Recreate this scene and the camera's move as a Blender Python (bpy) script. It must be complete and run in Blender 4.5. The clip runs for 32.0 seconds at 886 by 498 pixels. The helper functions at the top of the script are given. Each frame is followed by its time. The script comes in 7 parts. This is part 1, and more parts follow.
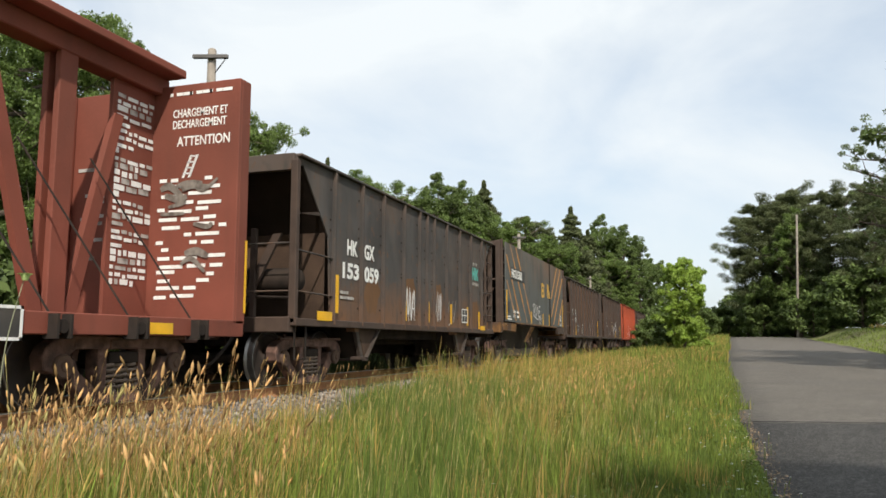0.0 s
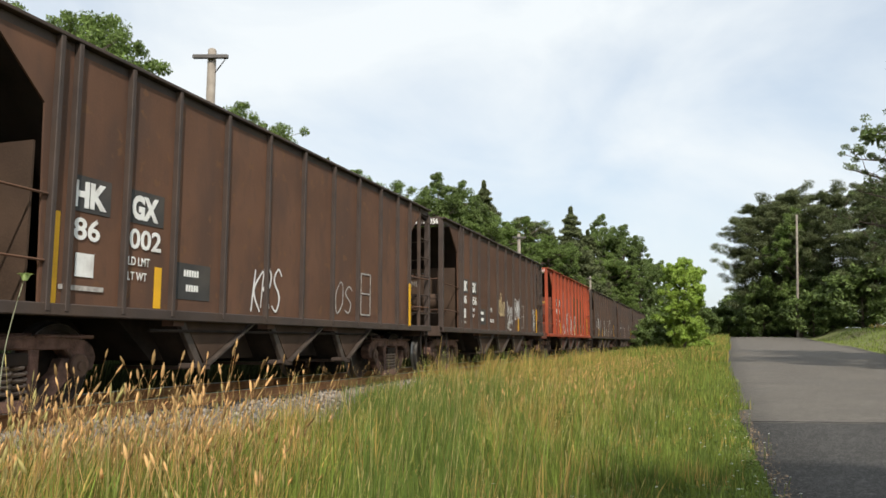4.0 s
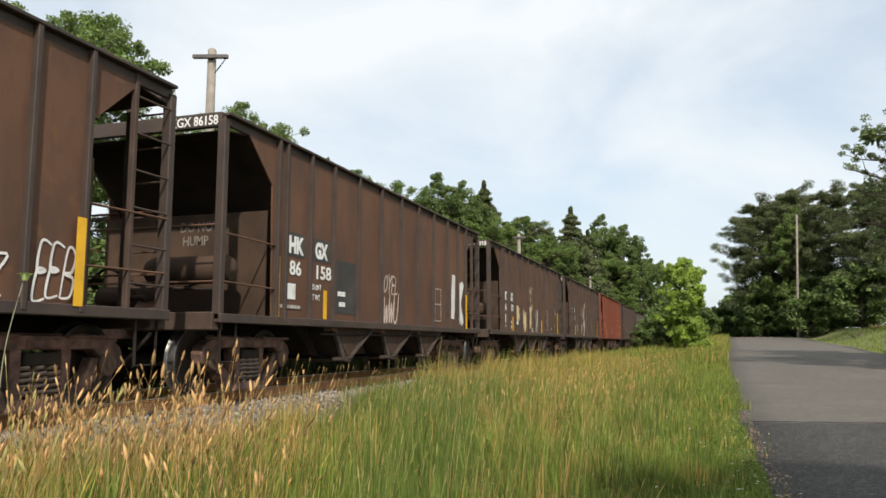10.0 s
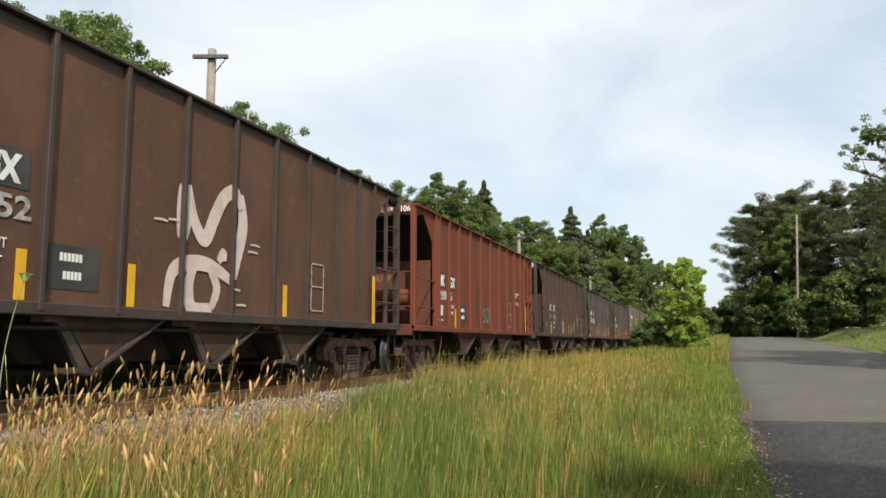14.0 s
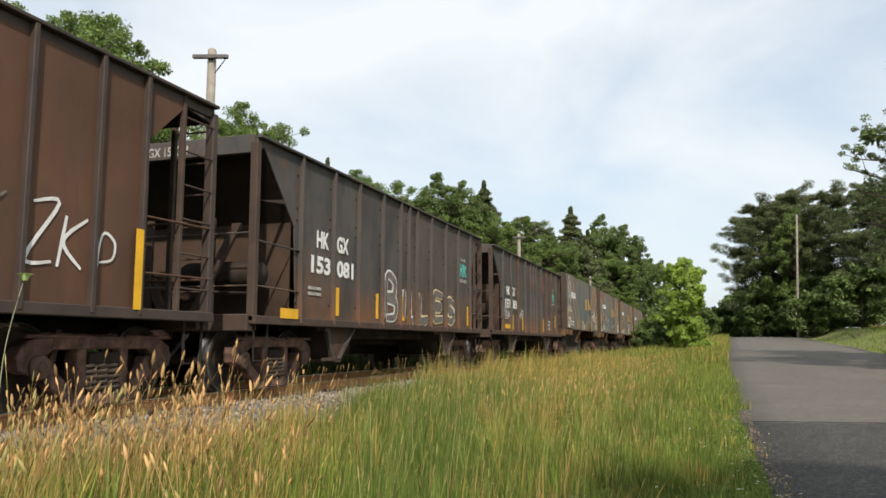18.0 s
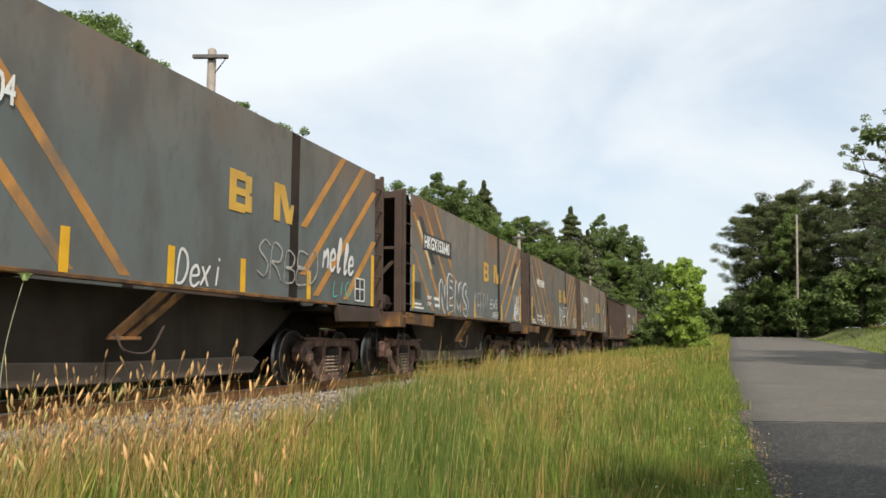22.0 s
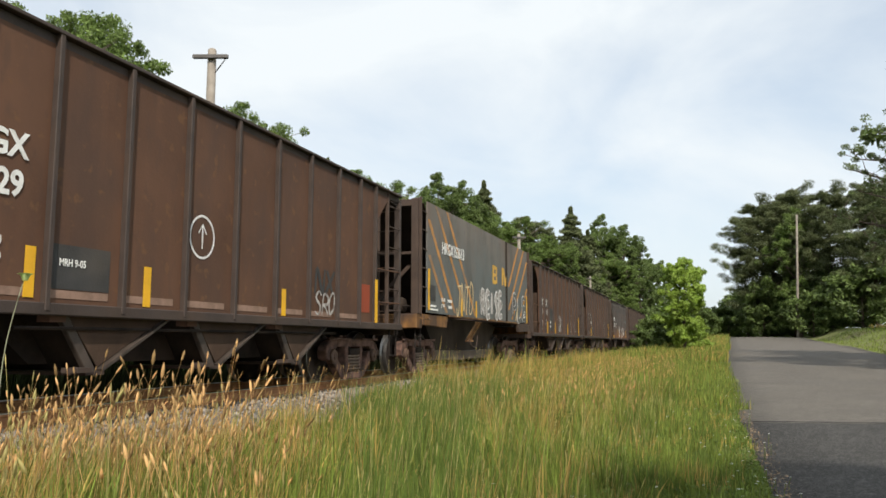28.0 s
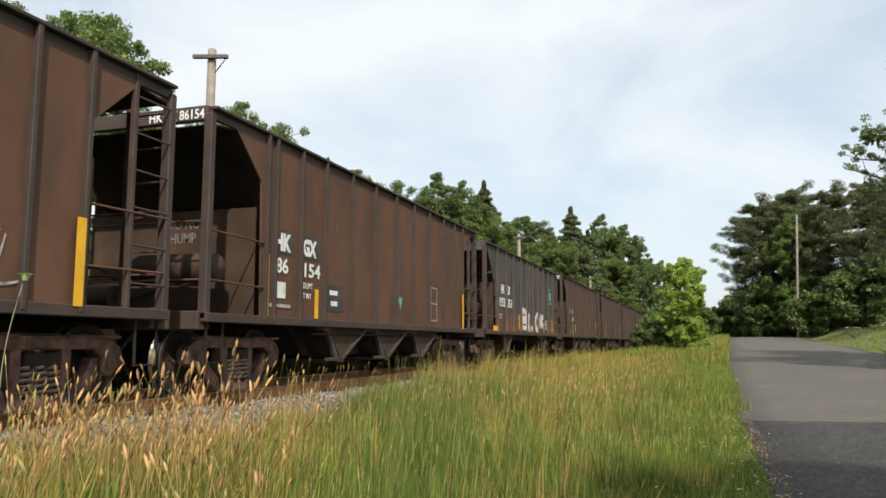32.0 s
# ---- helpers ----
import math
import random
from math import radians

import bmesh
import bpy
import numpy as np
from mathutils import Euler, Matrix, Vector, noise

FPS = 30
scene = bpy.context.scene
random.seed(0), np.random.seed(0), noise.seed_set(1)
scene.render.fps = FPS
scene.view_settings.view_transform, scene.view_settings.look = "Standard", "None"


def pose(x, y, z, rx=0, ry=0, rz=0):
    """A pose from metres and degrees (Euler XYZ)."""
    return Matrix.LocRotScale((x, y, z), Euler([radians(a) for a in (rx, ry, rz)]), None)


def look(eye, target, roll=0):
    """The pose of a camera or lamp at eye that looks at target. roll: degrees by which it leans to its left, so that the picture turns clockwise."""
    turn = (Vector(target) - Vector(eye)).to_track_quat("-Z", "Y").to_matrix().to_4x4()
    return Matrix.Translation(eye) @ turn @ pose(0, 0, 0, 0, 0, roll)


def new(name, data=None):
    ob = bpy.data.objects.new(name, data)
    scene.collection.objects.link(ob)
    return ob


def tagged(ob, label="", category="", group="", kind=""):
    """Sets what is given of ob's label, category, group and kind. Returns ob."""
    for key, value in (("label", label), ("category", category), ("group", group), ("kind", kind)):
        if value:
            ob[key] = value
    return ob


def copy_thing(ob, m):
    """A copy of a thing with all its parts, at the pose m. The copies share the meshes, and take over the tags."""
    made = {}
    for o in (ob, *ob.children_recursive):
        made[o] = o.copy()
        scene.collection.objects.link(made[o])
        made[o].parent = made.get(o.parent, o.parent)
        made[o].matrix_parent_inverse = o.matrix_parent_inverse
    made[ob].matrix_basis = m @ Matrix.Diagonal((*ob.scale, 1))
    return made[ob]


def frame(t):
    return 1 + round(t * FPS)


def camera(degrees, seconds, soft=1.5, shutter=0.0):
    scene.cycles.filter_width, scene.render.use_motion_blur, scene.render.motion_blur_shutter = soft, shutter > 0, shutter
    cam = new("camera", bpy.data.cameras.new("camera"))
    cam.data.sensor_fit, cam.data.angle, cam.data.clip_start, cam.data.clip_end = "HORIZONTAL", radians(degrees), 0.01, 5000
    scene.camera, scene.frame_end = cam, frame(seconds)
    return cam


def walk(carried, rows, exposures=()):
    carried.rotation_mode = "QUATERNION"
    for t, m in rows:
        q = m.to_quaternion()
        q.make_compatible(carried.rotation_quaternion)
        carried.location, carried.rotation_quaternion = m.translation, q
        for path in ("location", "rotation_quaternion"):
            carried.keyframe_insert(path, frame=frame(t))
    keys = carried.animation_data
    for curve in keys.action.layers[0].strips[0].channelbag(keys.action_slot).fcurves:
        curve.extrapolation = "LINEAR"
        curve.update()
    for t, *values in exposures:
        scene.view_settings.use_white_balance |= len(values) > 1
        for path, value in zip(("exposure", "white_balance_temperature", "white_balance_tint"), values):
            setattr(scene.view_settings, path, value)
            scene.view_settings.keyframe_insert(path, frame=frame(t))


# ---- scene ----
cam = camera(59.7, 32.0, soft=1.6)
eye = Vector((0.0, 0.0, 1.25))
YAW, TILT = radians(18.42), radians(6.93)
VIEW = look(eye, eye + Vector((-math.sin(YAW) * math.cos(TILT), math.cos(YAW) * math.cos(TILT), math.sin(TILT))))
walk(cam, [(0.0, VIEW), (32.0, VIEW)], exposures=[(0.0, 0.16), (32.0, 0.16)])

# ---- light ----
SUN_EL = radians(42.0)
SUN_TO = Vector((0.44 * math.cos(SUN_EL), -0.898 * math.cos(SUN_EL), math.sin(SUN_EL)))
world = bpy.data.worlds.new("world")
scene.world = world
world.use_nodes = True
wn, wl = world.node_tree.nodes, world.node_tree.links
wn.clear()
sky = wn.new("ShaderNodeTexSky")
sky.sky_type, sky.sun_disc = "NISHITA", False
sky.sun_elevation, sky.sun_rotation = SUN_EL, math.atan2(SUN_TO.x, SUN_TO.y)
sky.air_density, sky.dust_density, sky.ozone_density = 1.0, 2.5, 1.0
tc = wn.new("ShaderNodeTexCoord")
mp = wn.new("ShaderNodeMapping")
mp.inputs["Scale"].default_value = (1.0, 1.0, 1.9)
mp.inputs["Location"].default_value = (0.35, 0.1, 0.0)
cloud = wn.new("ShaderNodeTexNoise")
cloud.inputs["Scale"].default_value = 2.3
cloud.inputs["Detail"].default_value = 9.0
cloud.inputs["Roughness"].default_value = 0.52
cloud.inputs["Distortion"].default_value = 0.35
ramp = wn.new("ShaderNodeValToRGB")
ramp.color_ramp.elements[0].position, ramp.color_ramp.elements[0].color = 0.34, (0.58, 0.58, 0.58, 1)
ramp.color_ramp.elements[1].position, ramp.color_ramp.elements[1].color = 0.62, (1, 1, 1, 1)
mix = wn.new("ShaderNodeMix")
mix.data_type = "RGBA"
mix.inputs[7].default_value = (7.6, 8.05, 8.3, 1)
bg = wn.new("ShaderNodeBackground")
bg.inputs["Strength"].default_value = 0.108
wo = wn.new("ShaderNodeOutputWorld")
wl.new(tc.outputs["Generated"], mp.inputs["Vector"])
wl.new(mp.outputs["Vector"], cloud.inputs["Vector"])
wl.new(cloud.outputs["Fac"], ramp.inputs["Fac"])
wl.new(ramp.outputs["Color"], mix.inputs[0])
dim = wn.new("ShaderNodeMix")
dim.data_type, dim.blend_type = "RGBA", "MULTIPLY"
dim.inputs[0].default_value, dim.inputs[7].default_value = 1.0, (0.93, 1.20, 1.32, 1)
wl.new(sky.outputs["Color"], dim.inputs[6])
wl.new(dim.outputs[2], mix.inputs[6])
wl.new(mix.outputs[2], bg.inputs["Color"])
wl.new(bg.outputs["Background"], wo.inputs["Surface"])
sun_data = bpy.data.lights.new("sun", "SUN")
sun_data.energy, sun_data.angle, sun_data.color = 3.9, radians(1.2), (1.0, 0.93, 0.82)
sun = new("sun", sun_data)
sun.matrix_world = look(SUN_TO * 100, (0, 0, 0))


# ---- materials ----
MATS = {}


def mat(name, color, rough=0.7, metal=0.0, scale=6.0, var=0.25, fine=60.0, bump=0.15, dirt=None, dirt_amt=0.0, streak=0.0,
        island=0.0, spec=0.4, trans=0.0, offset=0.0, low=None, low_z=(0.0, 1.0), speck=None, grime=None, spot=None):
    """Painted, dusty or grown surface: two scales of noise, stains of a second colour, vertical streaks, relief."""
    if name in MATS:
        return MATS[name]
    m = bpy.data.materials.new(name)
    m.use_nodes = True
    n, l = m.node_tree.nodes, m.node_tree.links
    b = n["Principled BSDF"]
    b.inputs["Roughness"].default_value = rough
    b.inputs["Metallic"].default_value = metal
    b.inputs["Specular IOR Level"].default_value = spec
    co = n.new("ShaderNodeTexCoord")
    ma = n.new("ShaderNodeMapping")
    ma.inputs["Location"].default_value = (offset * 3.1, offset * 7.7, offset * 1.3)
    l.new(co.outputs["Object"], ma.inputs["Vector"])

    def tex(s, detail, vec=None):
        t = n.new("ShaderNodeTexNoise")
        t.inputs["Scale"].default_value, t.inputs["Detail"].default_value = s, detail
        l.new((vec or ma).outputs["Vector"], t.inputs["Vector"])
        return t

    def blend(a, c, fac, kind="MIX"):
        x = n.new("ShaderNodeMix")
        x.data_type, x.blend_type = "RGBA", kind
        for sock, val in ((6, a), (7, c)):
            if isinstance(val, tuple):
                x.inputs[sock].default_value = val
            else:
                l.new(val, x.inputs[sock])
        if isinstance(fac, float):
            x.inputs[0].default_value = fac
        else:
            l.new(fac, x.inputs[0])
        return x.outputs[2]

    def ramped(sock, p0, p1, hi=1.0):
        r = n.new("ShaderNodeMapRange")
        r.inputs["From Min"].default_value, r.inputs["From Max"].default_value, r.inputs["To Max"].default_value = p0, p1, hi
        l.new(sock, r.inputs["Value"])
        return r.outputs["Result"]

    c4 = (*color, 1)
    dark = tuple(v * (1 - var) for v in color) + (1,)
    lite = tuple(min(1, v * (1 + var)) for v in color) + (1,)
    big = tex(scale, 6)
    small = tex(fine, 3)
    out = blend(dark, lite, ramped(big.outputs["Fac"], 0.3, 0.7))
    out = blend(out, blend(c4, lite, 0.5), ramped(small.outputs["Fac"], 0.45, 0.75, 0.5))
    if island:
        g = n.new("ShaderNodeNewGeometry")
        hs = n.new("ShaderNodeHueSaturation")
        hs.inputs["Hue"].default_value = 0.5
        l.new(ramped(g.outputs["Random Per Island"], 0.0, 1.0), hs.inputs["Value"])
        r = hs.inputs["Value"].links[0].from_node
        r.inputs["To Min"].default_value, r.inputs["To Max"].default_value = 1 - island, 1 + island
        l.new(out, hs.inputs["Color"])
        out = hs.outputs["Color"]
    if dirt:
        d = tex(scale * 0.45, 9)
        out = blend(out, (*dirt, 1), ramped(d.outputs["Fac"], 0.47, 0.67, dirt_amt))
    if speck:
        for sc, lo, hi, amt in ((70.0, 0.58, 0.64, 0.95), (26.0, 0.60, 0.68, 0.7), (9.0, 0.58, 0.72, 0.35)):
            out = blend(out, (*speck, 1), ramped(tex(sc, 2).outputs["Fac"], lo, hi, amt))
        for sc, amt in ((55.0, 0.7), (16.0, 0.5), (5.0, 0.35)):
            out = blend(out, (color[0] * .45, color[1] * .45, color[2] * .45, 1), ramped(tex(sc, 2).outputs["Fac"], 0.44, 0.32, amt))
    if streak:
        sm = n.new("ShaderNodeMapping")
        sm.inputs["Scale"].default_value = (2.2, 2.2, 0.30)
        l.new(ma.outputs["Vector"], sm.inputs["Vector"])
        s = tex(2.2, 5, sm)
        out = blend(out, (*(dirt or (0.05, 0.04, 0.03)), 1), ramped(s.outputs["Fac"], 0.5, 0.75, streak))
    if low:
        sep = n.new("ShaderNodeSeparateXYZ")
        l.new(co.outputs["Object"], sep.inputs["Vector"])
        edge = tex(1.7, 6)
        add = n.new("ShaderNodeMath")
        add.operation = "MULTIPLY_ADD"
        l.new(edge.outputs["Fac"], add.inputs[0])
        add.inputs[1].default_value = 1.6
        l.new(sep.outputs["Z"], add.inputs[2])
        r = n.new("ShaderNodeMapRange")
        r.inputs["From Min"].default_value, r.inputs["From Max"].default_value = low_z[1] + 0.8, low_z[0] + 0.8
        r.inputs["To Max"].default_value = 0.85
        l.new(add.outputs[0], r.inputs["Value"])
        out = blend(out, (*low, 1), r.outputs["Result"])
    if grime:
        gm = n.new("ShaderNodeMapping")
        gm.inputs["Scale"].default_value = (1.0, 1.0, 0.45)
        l.new(ma.outputs["Vector"], gm.inputs["Vector"])
        out = blend(out, (*grime, 1), ramped(tex(1.5, 8, gm).outputs["Fac"], 0.48, 0.66, 0.75))
        out = blend(out, (*grime, 1), ramped(tex(7.0, 6, gm).outputs["Fac"], 0.54, 0.72, 0.5))
    if spot:
        out = blend(out, (*spot, 1), ramped(tex(5.5, 8).outputs["Fac"], 0.60, 0.68, 0.8))
    l.new(out, b.inputs["Base Color"])
    if bump:
        bp = n.new("ShaderNodeBump")
        bp.inputs["Strength"].default_value, bp.inputs["Distance"].default_value = bump, 0.02
        l.new(small.outputs["Fac"], bp.inputs["Height"])
        l.new(bp.outputs["Normal"], b.inputs["Normal"])
    if trans:
        b.inputs["Transmission Weight"].default_value = 0.0
        ts = n.new("ShaderNodeBsdfTranslucent")
        l.new(out, ts.inputs["Color"])
        ms = n.new("ShaderNodeMixShader")
        ms.inputs["Fac"].default_value = trans
        l.new(b.outputs["BSDF"], ms.inputs[1])
        l.new(ts.outputs["BSDF"], ms.inputs[2])
        l.new(ms.outputs["Shader"], n["Material Output"].inputs["Surface"])
    MATS[name] = m
    return m


GROUND = mat("soil_and_turf", (0.13, 0.15, 0.04), 0.95, scale=0.6, var=0.35, fine=30, dirt=(0.16, 0.12, 0.07), dirt_amt=0.6, bump=0.4)
ASPHALT_OLD = mat("grey_asphalt", (0.112, 0.097, 0.080), 0.9, speck=(0.225, 0.205, 0.18), scale=0.5, var=0.2, fine=160, bump=0.35, dirt=(0.10, 0.09, 0.08), dirt_amt=0.5)
ASPHALT_NEW = mat("dark_asphalt", (0.034, 0.031, 0.028), 0.9, speck=(0.175, 0.165, 0.15), scale=0.8, var=0.18, fine=120, bump=0.6, dirt=(0.065, 0.06, 0.056), dirt_amt=0.5)
BALLAST = mat("ballast_bed", (0.15, 0.13, 0.11), 0.95, scale=4, var=0.35, fine=35, bump=0.8, dirt=(0.12, 0.09, 0.07), dirt_amt=0.5)
STONE = mat("ballast_stone", (0.26, 0.225, 0.185), 0.9, scale=9, var=0.25, fine=80, island=0.45)
RAIL = mat("rusty_rail", (0.40, 0.195, 0.09), 0.85, metal=0.0, scale=3, var=0.3, fine=50)
RAIL_TOP = mat("worn_rail_head", (0.45, 0.43, 0.41), 0.3, metal=0.9, scale=3, var=0.1, fine=90)
TIE = mat("creosoted_wood", (0.06, 0.045, 0.035), 0.95, scale=5, var=0.4, fine=40, bump=0.5)
GRASS = mat("green_grass", (0.176, 0.220, 0.042), 0.6, scale=2.6, var=0.45, fine=3, bump=0, island=0.52, spec=0.25, trans=0.35)
GRASS_BLUE = mat("blue_green_grass", (0.135, 0.187, 0.040), 0.6, scale=2.2, var=0.25, fine=3, bump=0, island=0.3, spec=0.25, trans=0.35)
GRASS_DRY = mat("dry_grass", (0.47, 0.32, 0.10), 0.7, scale=0.5, var=0.3, fine=3, bump=0, island=0.35, spec=0.2, trans=0.35)
STEMS = mat("pale_grass_stems", (0.50, 0.42, 0.17), 0.7, scale=2, var=0.3, fine=30, bump=0, island=0.35, spec=0.15, trans=0.3)
HEADS = mat("seed_heads", (0.60, 0.375, 0.165), 0.8, scale=2, var=0.4, fine=30, bump=0, island=0.5, spec=0.15, trans=0.3)
PETAL = mat("white_petals", (0.8, 0.8, 0.74), 0.6, scale=3, var=0.05, fine=30, bump=0, trans=0.3)
SHADED_WEED = mat("shaded_weeds", (0.048, 0.062, 0.024), 0.7, scale=0.9, var=0.4, fine=3, bump=0, island=0.4, spec=0.15, trans=0.2)
BARK = mat("bark", (0.11, 0.085, 0.065), 0.95, scale=5, var=0.4, fine=25, bump=0.8)
LEAF_A = mat("maple_leaves", (0.145, 0.205, 0.052), 0.55, scale=0.35, var=0.35, fine=3, bump=0, island=0.45, spec=0.3, trans=0.35)
LEAF_B = mat("oak_leaves", (0.118, 0.165, 0.046), 0.55, scale=0.35, var=0.3, fine=3, bump=0, island=0.45, spec=0.3, trans=0.3)
LEAF_C = mat("young_leaves", (0.28, 0.385, 0.065), 0.5, scale=0.8, var=0.25, fine=3, bump=0, island=0.35, spec=0.35, trans=0.4)
NEEDLE = mat("pine_needles", (0.118, 0.138, 0.060), 0.6, scale=0.35, var=0.3, fine=3, bump=0, island=0.45, spec=0.25, trans=0.25)
LEAF_L = mat("locust_leaves", (0.135, 0.175, 0.065), 0.55, scale=0.35, var=0.3, fine=3, bump=0, island=0.4, spec=0.3, trans=0.3)
POLE = mat("weathered_pole_wood", (0.30, 0.26, 0.22), 0.9, scale=3, var=0.25, fine=30, streak=0.4, dirt=(0.14, 0.12, 0.10), dirt_amt=0.3)
STEEL = mat("worn_wheel_steel", (0.24, 0.225, 0.21), 0.42, metal=0.85, scale=6, var=0.15, fine=60)
TRUCK = mat("rusty_truck_casting", (0.160, 0.088, 0.066), 0.85, scale=7, var=0.5, fine=45, dirt=(0.035, 0.025, 0.021), dirt_amt=0.9, bump=0.6)
UNDER = mat("grimy_underframe", (0.028, 0.022, 0.019), 0.9, spec=0.12, scale=4, var=0.35, fine=45, dirt=(0.065, 0.045, 0.033), dirt_amt=0.6)
# grime colour also carries the shade under the hopper ends
SHADED_SLOPE = mat("grimy_shaded_slope_sheet", (0.030, 0.021, 0.017), 0.9, scale=1.5, var=0.4, fine=40, dirt=(0.045, 0.029, 0.021), dirt_amt=0.7, streak=0.4, spec=0.15)
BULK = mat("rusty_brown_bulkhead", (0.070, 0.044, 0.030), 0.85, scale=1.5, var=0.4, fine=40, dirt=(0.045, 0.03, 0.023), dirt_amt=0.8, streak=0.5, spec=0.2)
BELLY = mat("dusty_brown_belly_sheet", (0.060, 0.046, 0.036), 0.9, scale=1.2, var=0.35, fine=40, dirt=(0.03, 0.024, 0.02), dirt_amt=0.7, streak=0.4, spec=0.15)
FRAME = mat("rusty_brown_frame", (0.066, 0.042, 0.031), 0.8, scale=3, var=0.3, fine=40, dirt=(0.05, 0.035, 0.028), dirt_amt=0.7, streak=0.3)
DARK_RIB = mat("dark_weathered_rib", (0.052, 0.037, 0.031), 0.62, scale=2.0, var=0.3, fine=40, dirt=(0.085, 0.054, 0.037), dirt_amt=0.6, streak=0.3, spec=0.4)
FAINT = mat("worn_faint_stripe", (0.30, 0.18, 0.10), 0.7, scale=2.5, var=0.25, fine=50, dirt=(0.17, 0.14, 0.11), dirt_amt=0.9, streak=0.5)
ORANGE_REAR = mat("orange_stripe_paint", (0.52, 0.235, 0.05), 0.6, scale=2.5, var=0.2, fine=50, dirt=(0.3, 0.17, 0.08), dirt_amt=0.6)
SPRING = mat("dusty_spring_steel", (0.24, 0.18, 0.14), 0.8, scale=6, var=0.4, fine=45, dirt=(0.09, 0.06, 0.045), dirt_amt=0.6)
BEARING = mat("rusty_bearing_cap", (0.125, 0.074, 0.050), 0.8, scale=6, var=0.4, fine=45, dirt=(0.07, 0.045, 0.035), dirt_amt=0.7)
CHUTE = mat("rusty_orange_chute", (0.24, 0.115, 0.038), 0.8, scale=5, var=0.4, fine=40, dirt=(0.07, 0.04, 0.028), dirt_amt=1.0, grime=(0.05, 0.034, 0.026))
RUST = mat("rusty_rib_steel", (0.105, 0.058, 0.040), 0.8, scale=2.5, var=0.35, fine=40, dirt=(0.05, 0.035, 0.03), dirt_amt=0.7, streak=0.3)
TAN = mat("dusty_tan_beam", (0.125, 0.096, 0.074), 0.85, scale=3, var=0.25, fine=40, dirt=(0.1, 0.07, 0.05), dirt_amt=0.6)
BAY_EDGE = mat("dark_scuffed_bay_edge", (0.058, 0.044, 0.036), 0.6, scale=6, var=0.4, fine=40, dirt=(0.13, 0.10, 0.08), dirt_amt=0.35, spec=0.35)
ARM = mat("dark_weathered_crossarm", (0.12, 0.11, 0.105), 0.9, scale=3, var=0.25, fine=30)
WHEEL = mat("brown_wheel_plate", (0.032, 0.024, 0.020), 0.8, scale=5, var=0.3, fine=40, dirt=(0.09, 0.055, 0.036), dirt_amt=0.5)
YELLOW = mat("yellow_reflector", (0.78, 0.42, 0.02), 0.5, scale=5, var=0.12, fine=60, dirt=(0.35, 0.2, 0.05), dirt_amt=0.4)
WHITE = mat("white_lettering", (0.80, 0.79, 0.76), 0.6, scale=8, var=0.06, fine=90, dirt=(0.4, 0.36, 0.33), dirt_amt=0.5)
DIM = mat("dim_lettering", (0.20, 0.175, 0.15), 0.75, scale=14, var=0.3, fine=90, dirt=(0.08, 0.06, 0.05), dirt_amt=0.8)
FADED = mat("faded_lettering", (0.42, 0.39, 0.36), 0.7, scale=14, var=0.3, fine=90, dirt=(0.14, 0.11, 0.09), dirt_amt=0.8)
SPRAY_W = mat("white_spray_paint", (0.74, 0.72, 0.70), 0.55, scale=8, var=0.08, fine=60, dirt=(0.4, 0.35, 0.3), dirt_amt=0.4)
SPRAY_C = mat("cream_spray_paint", (0.70, 0.54, 0.30), 0.55, scale=8, var=0.1, fine=60, dirt=(0.4, 0.3, 0.2), dirt_amt=0.4)
SPRAY_P = mat("pale_pink_spray_paint", (0.66, 0.53, 0.48), 0.55, scale=8, var=0.1, fine=60, dirt=(0.4, 0.3, 0.25), dirt_amt=0.4)
ORANGE = mat("faded_orange_stripe", (0.46, 0.215, 0.055), 0.6, scale=3, var=0.3, fine=50, dirt=(0.15, 0.125, 0.10), dirt_amt=0.9, streak=0.5)
GOLD = mat("golden_lettering", (0.62, 0.36, 0.06), 0.6, scale=3, var=0.15, fine=50, dirt=(0.3, 0.2, 0.1), dirt_amt=0.5)
TEAL = mat("teal_logo_paint", (0.10, 0.42, 0.36), 0.6, scale=4, var=0.15, fine=50)
PATCH = mat("dark_stencil_patch", (0.045, 0.043, 0.042), 0.7, scale=3, var=0.25, fine=50, dirt=(0.1, 0.08, 0.06), dirt_amt=0.4)
END_YELLOW = mat("worn_yellow_end_sill", (0.21, 0.10, 0.030), 0.75, scale=4.5, var=0.35, fine=40, dirt=(0.060, 0.036, 0.027), dirt_amt=1.0, streak=0.7, grime=(0.05, 0.032, 0.024))


def paint(name, color, dirt, seed, amt=0.5, streak=0.35, low=None, low_z=(1.0, 2.0), rough=0.72, grime=None, spot=None):
    return mat(name, color, rough, scale=0.9, var=0.20, fine=35, bump=0.10, spec=0.22, dirt=dirt, dirt_amt=amt, streak=streak, offset=seed, low=low, low_z=low_z, grime=grime, spot=spot)


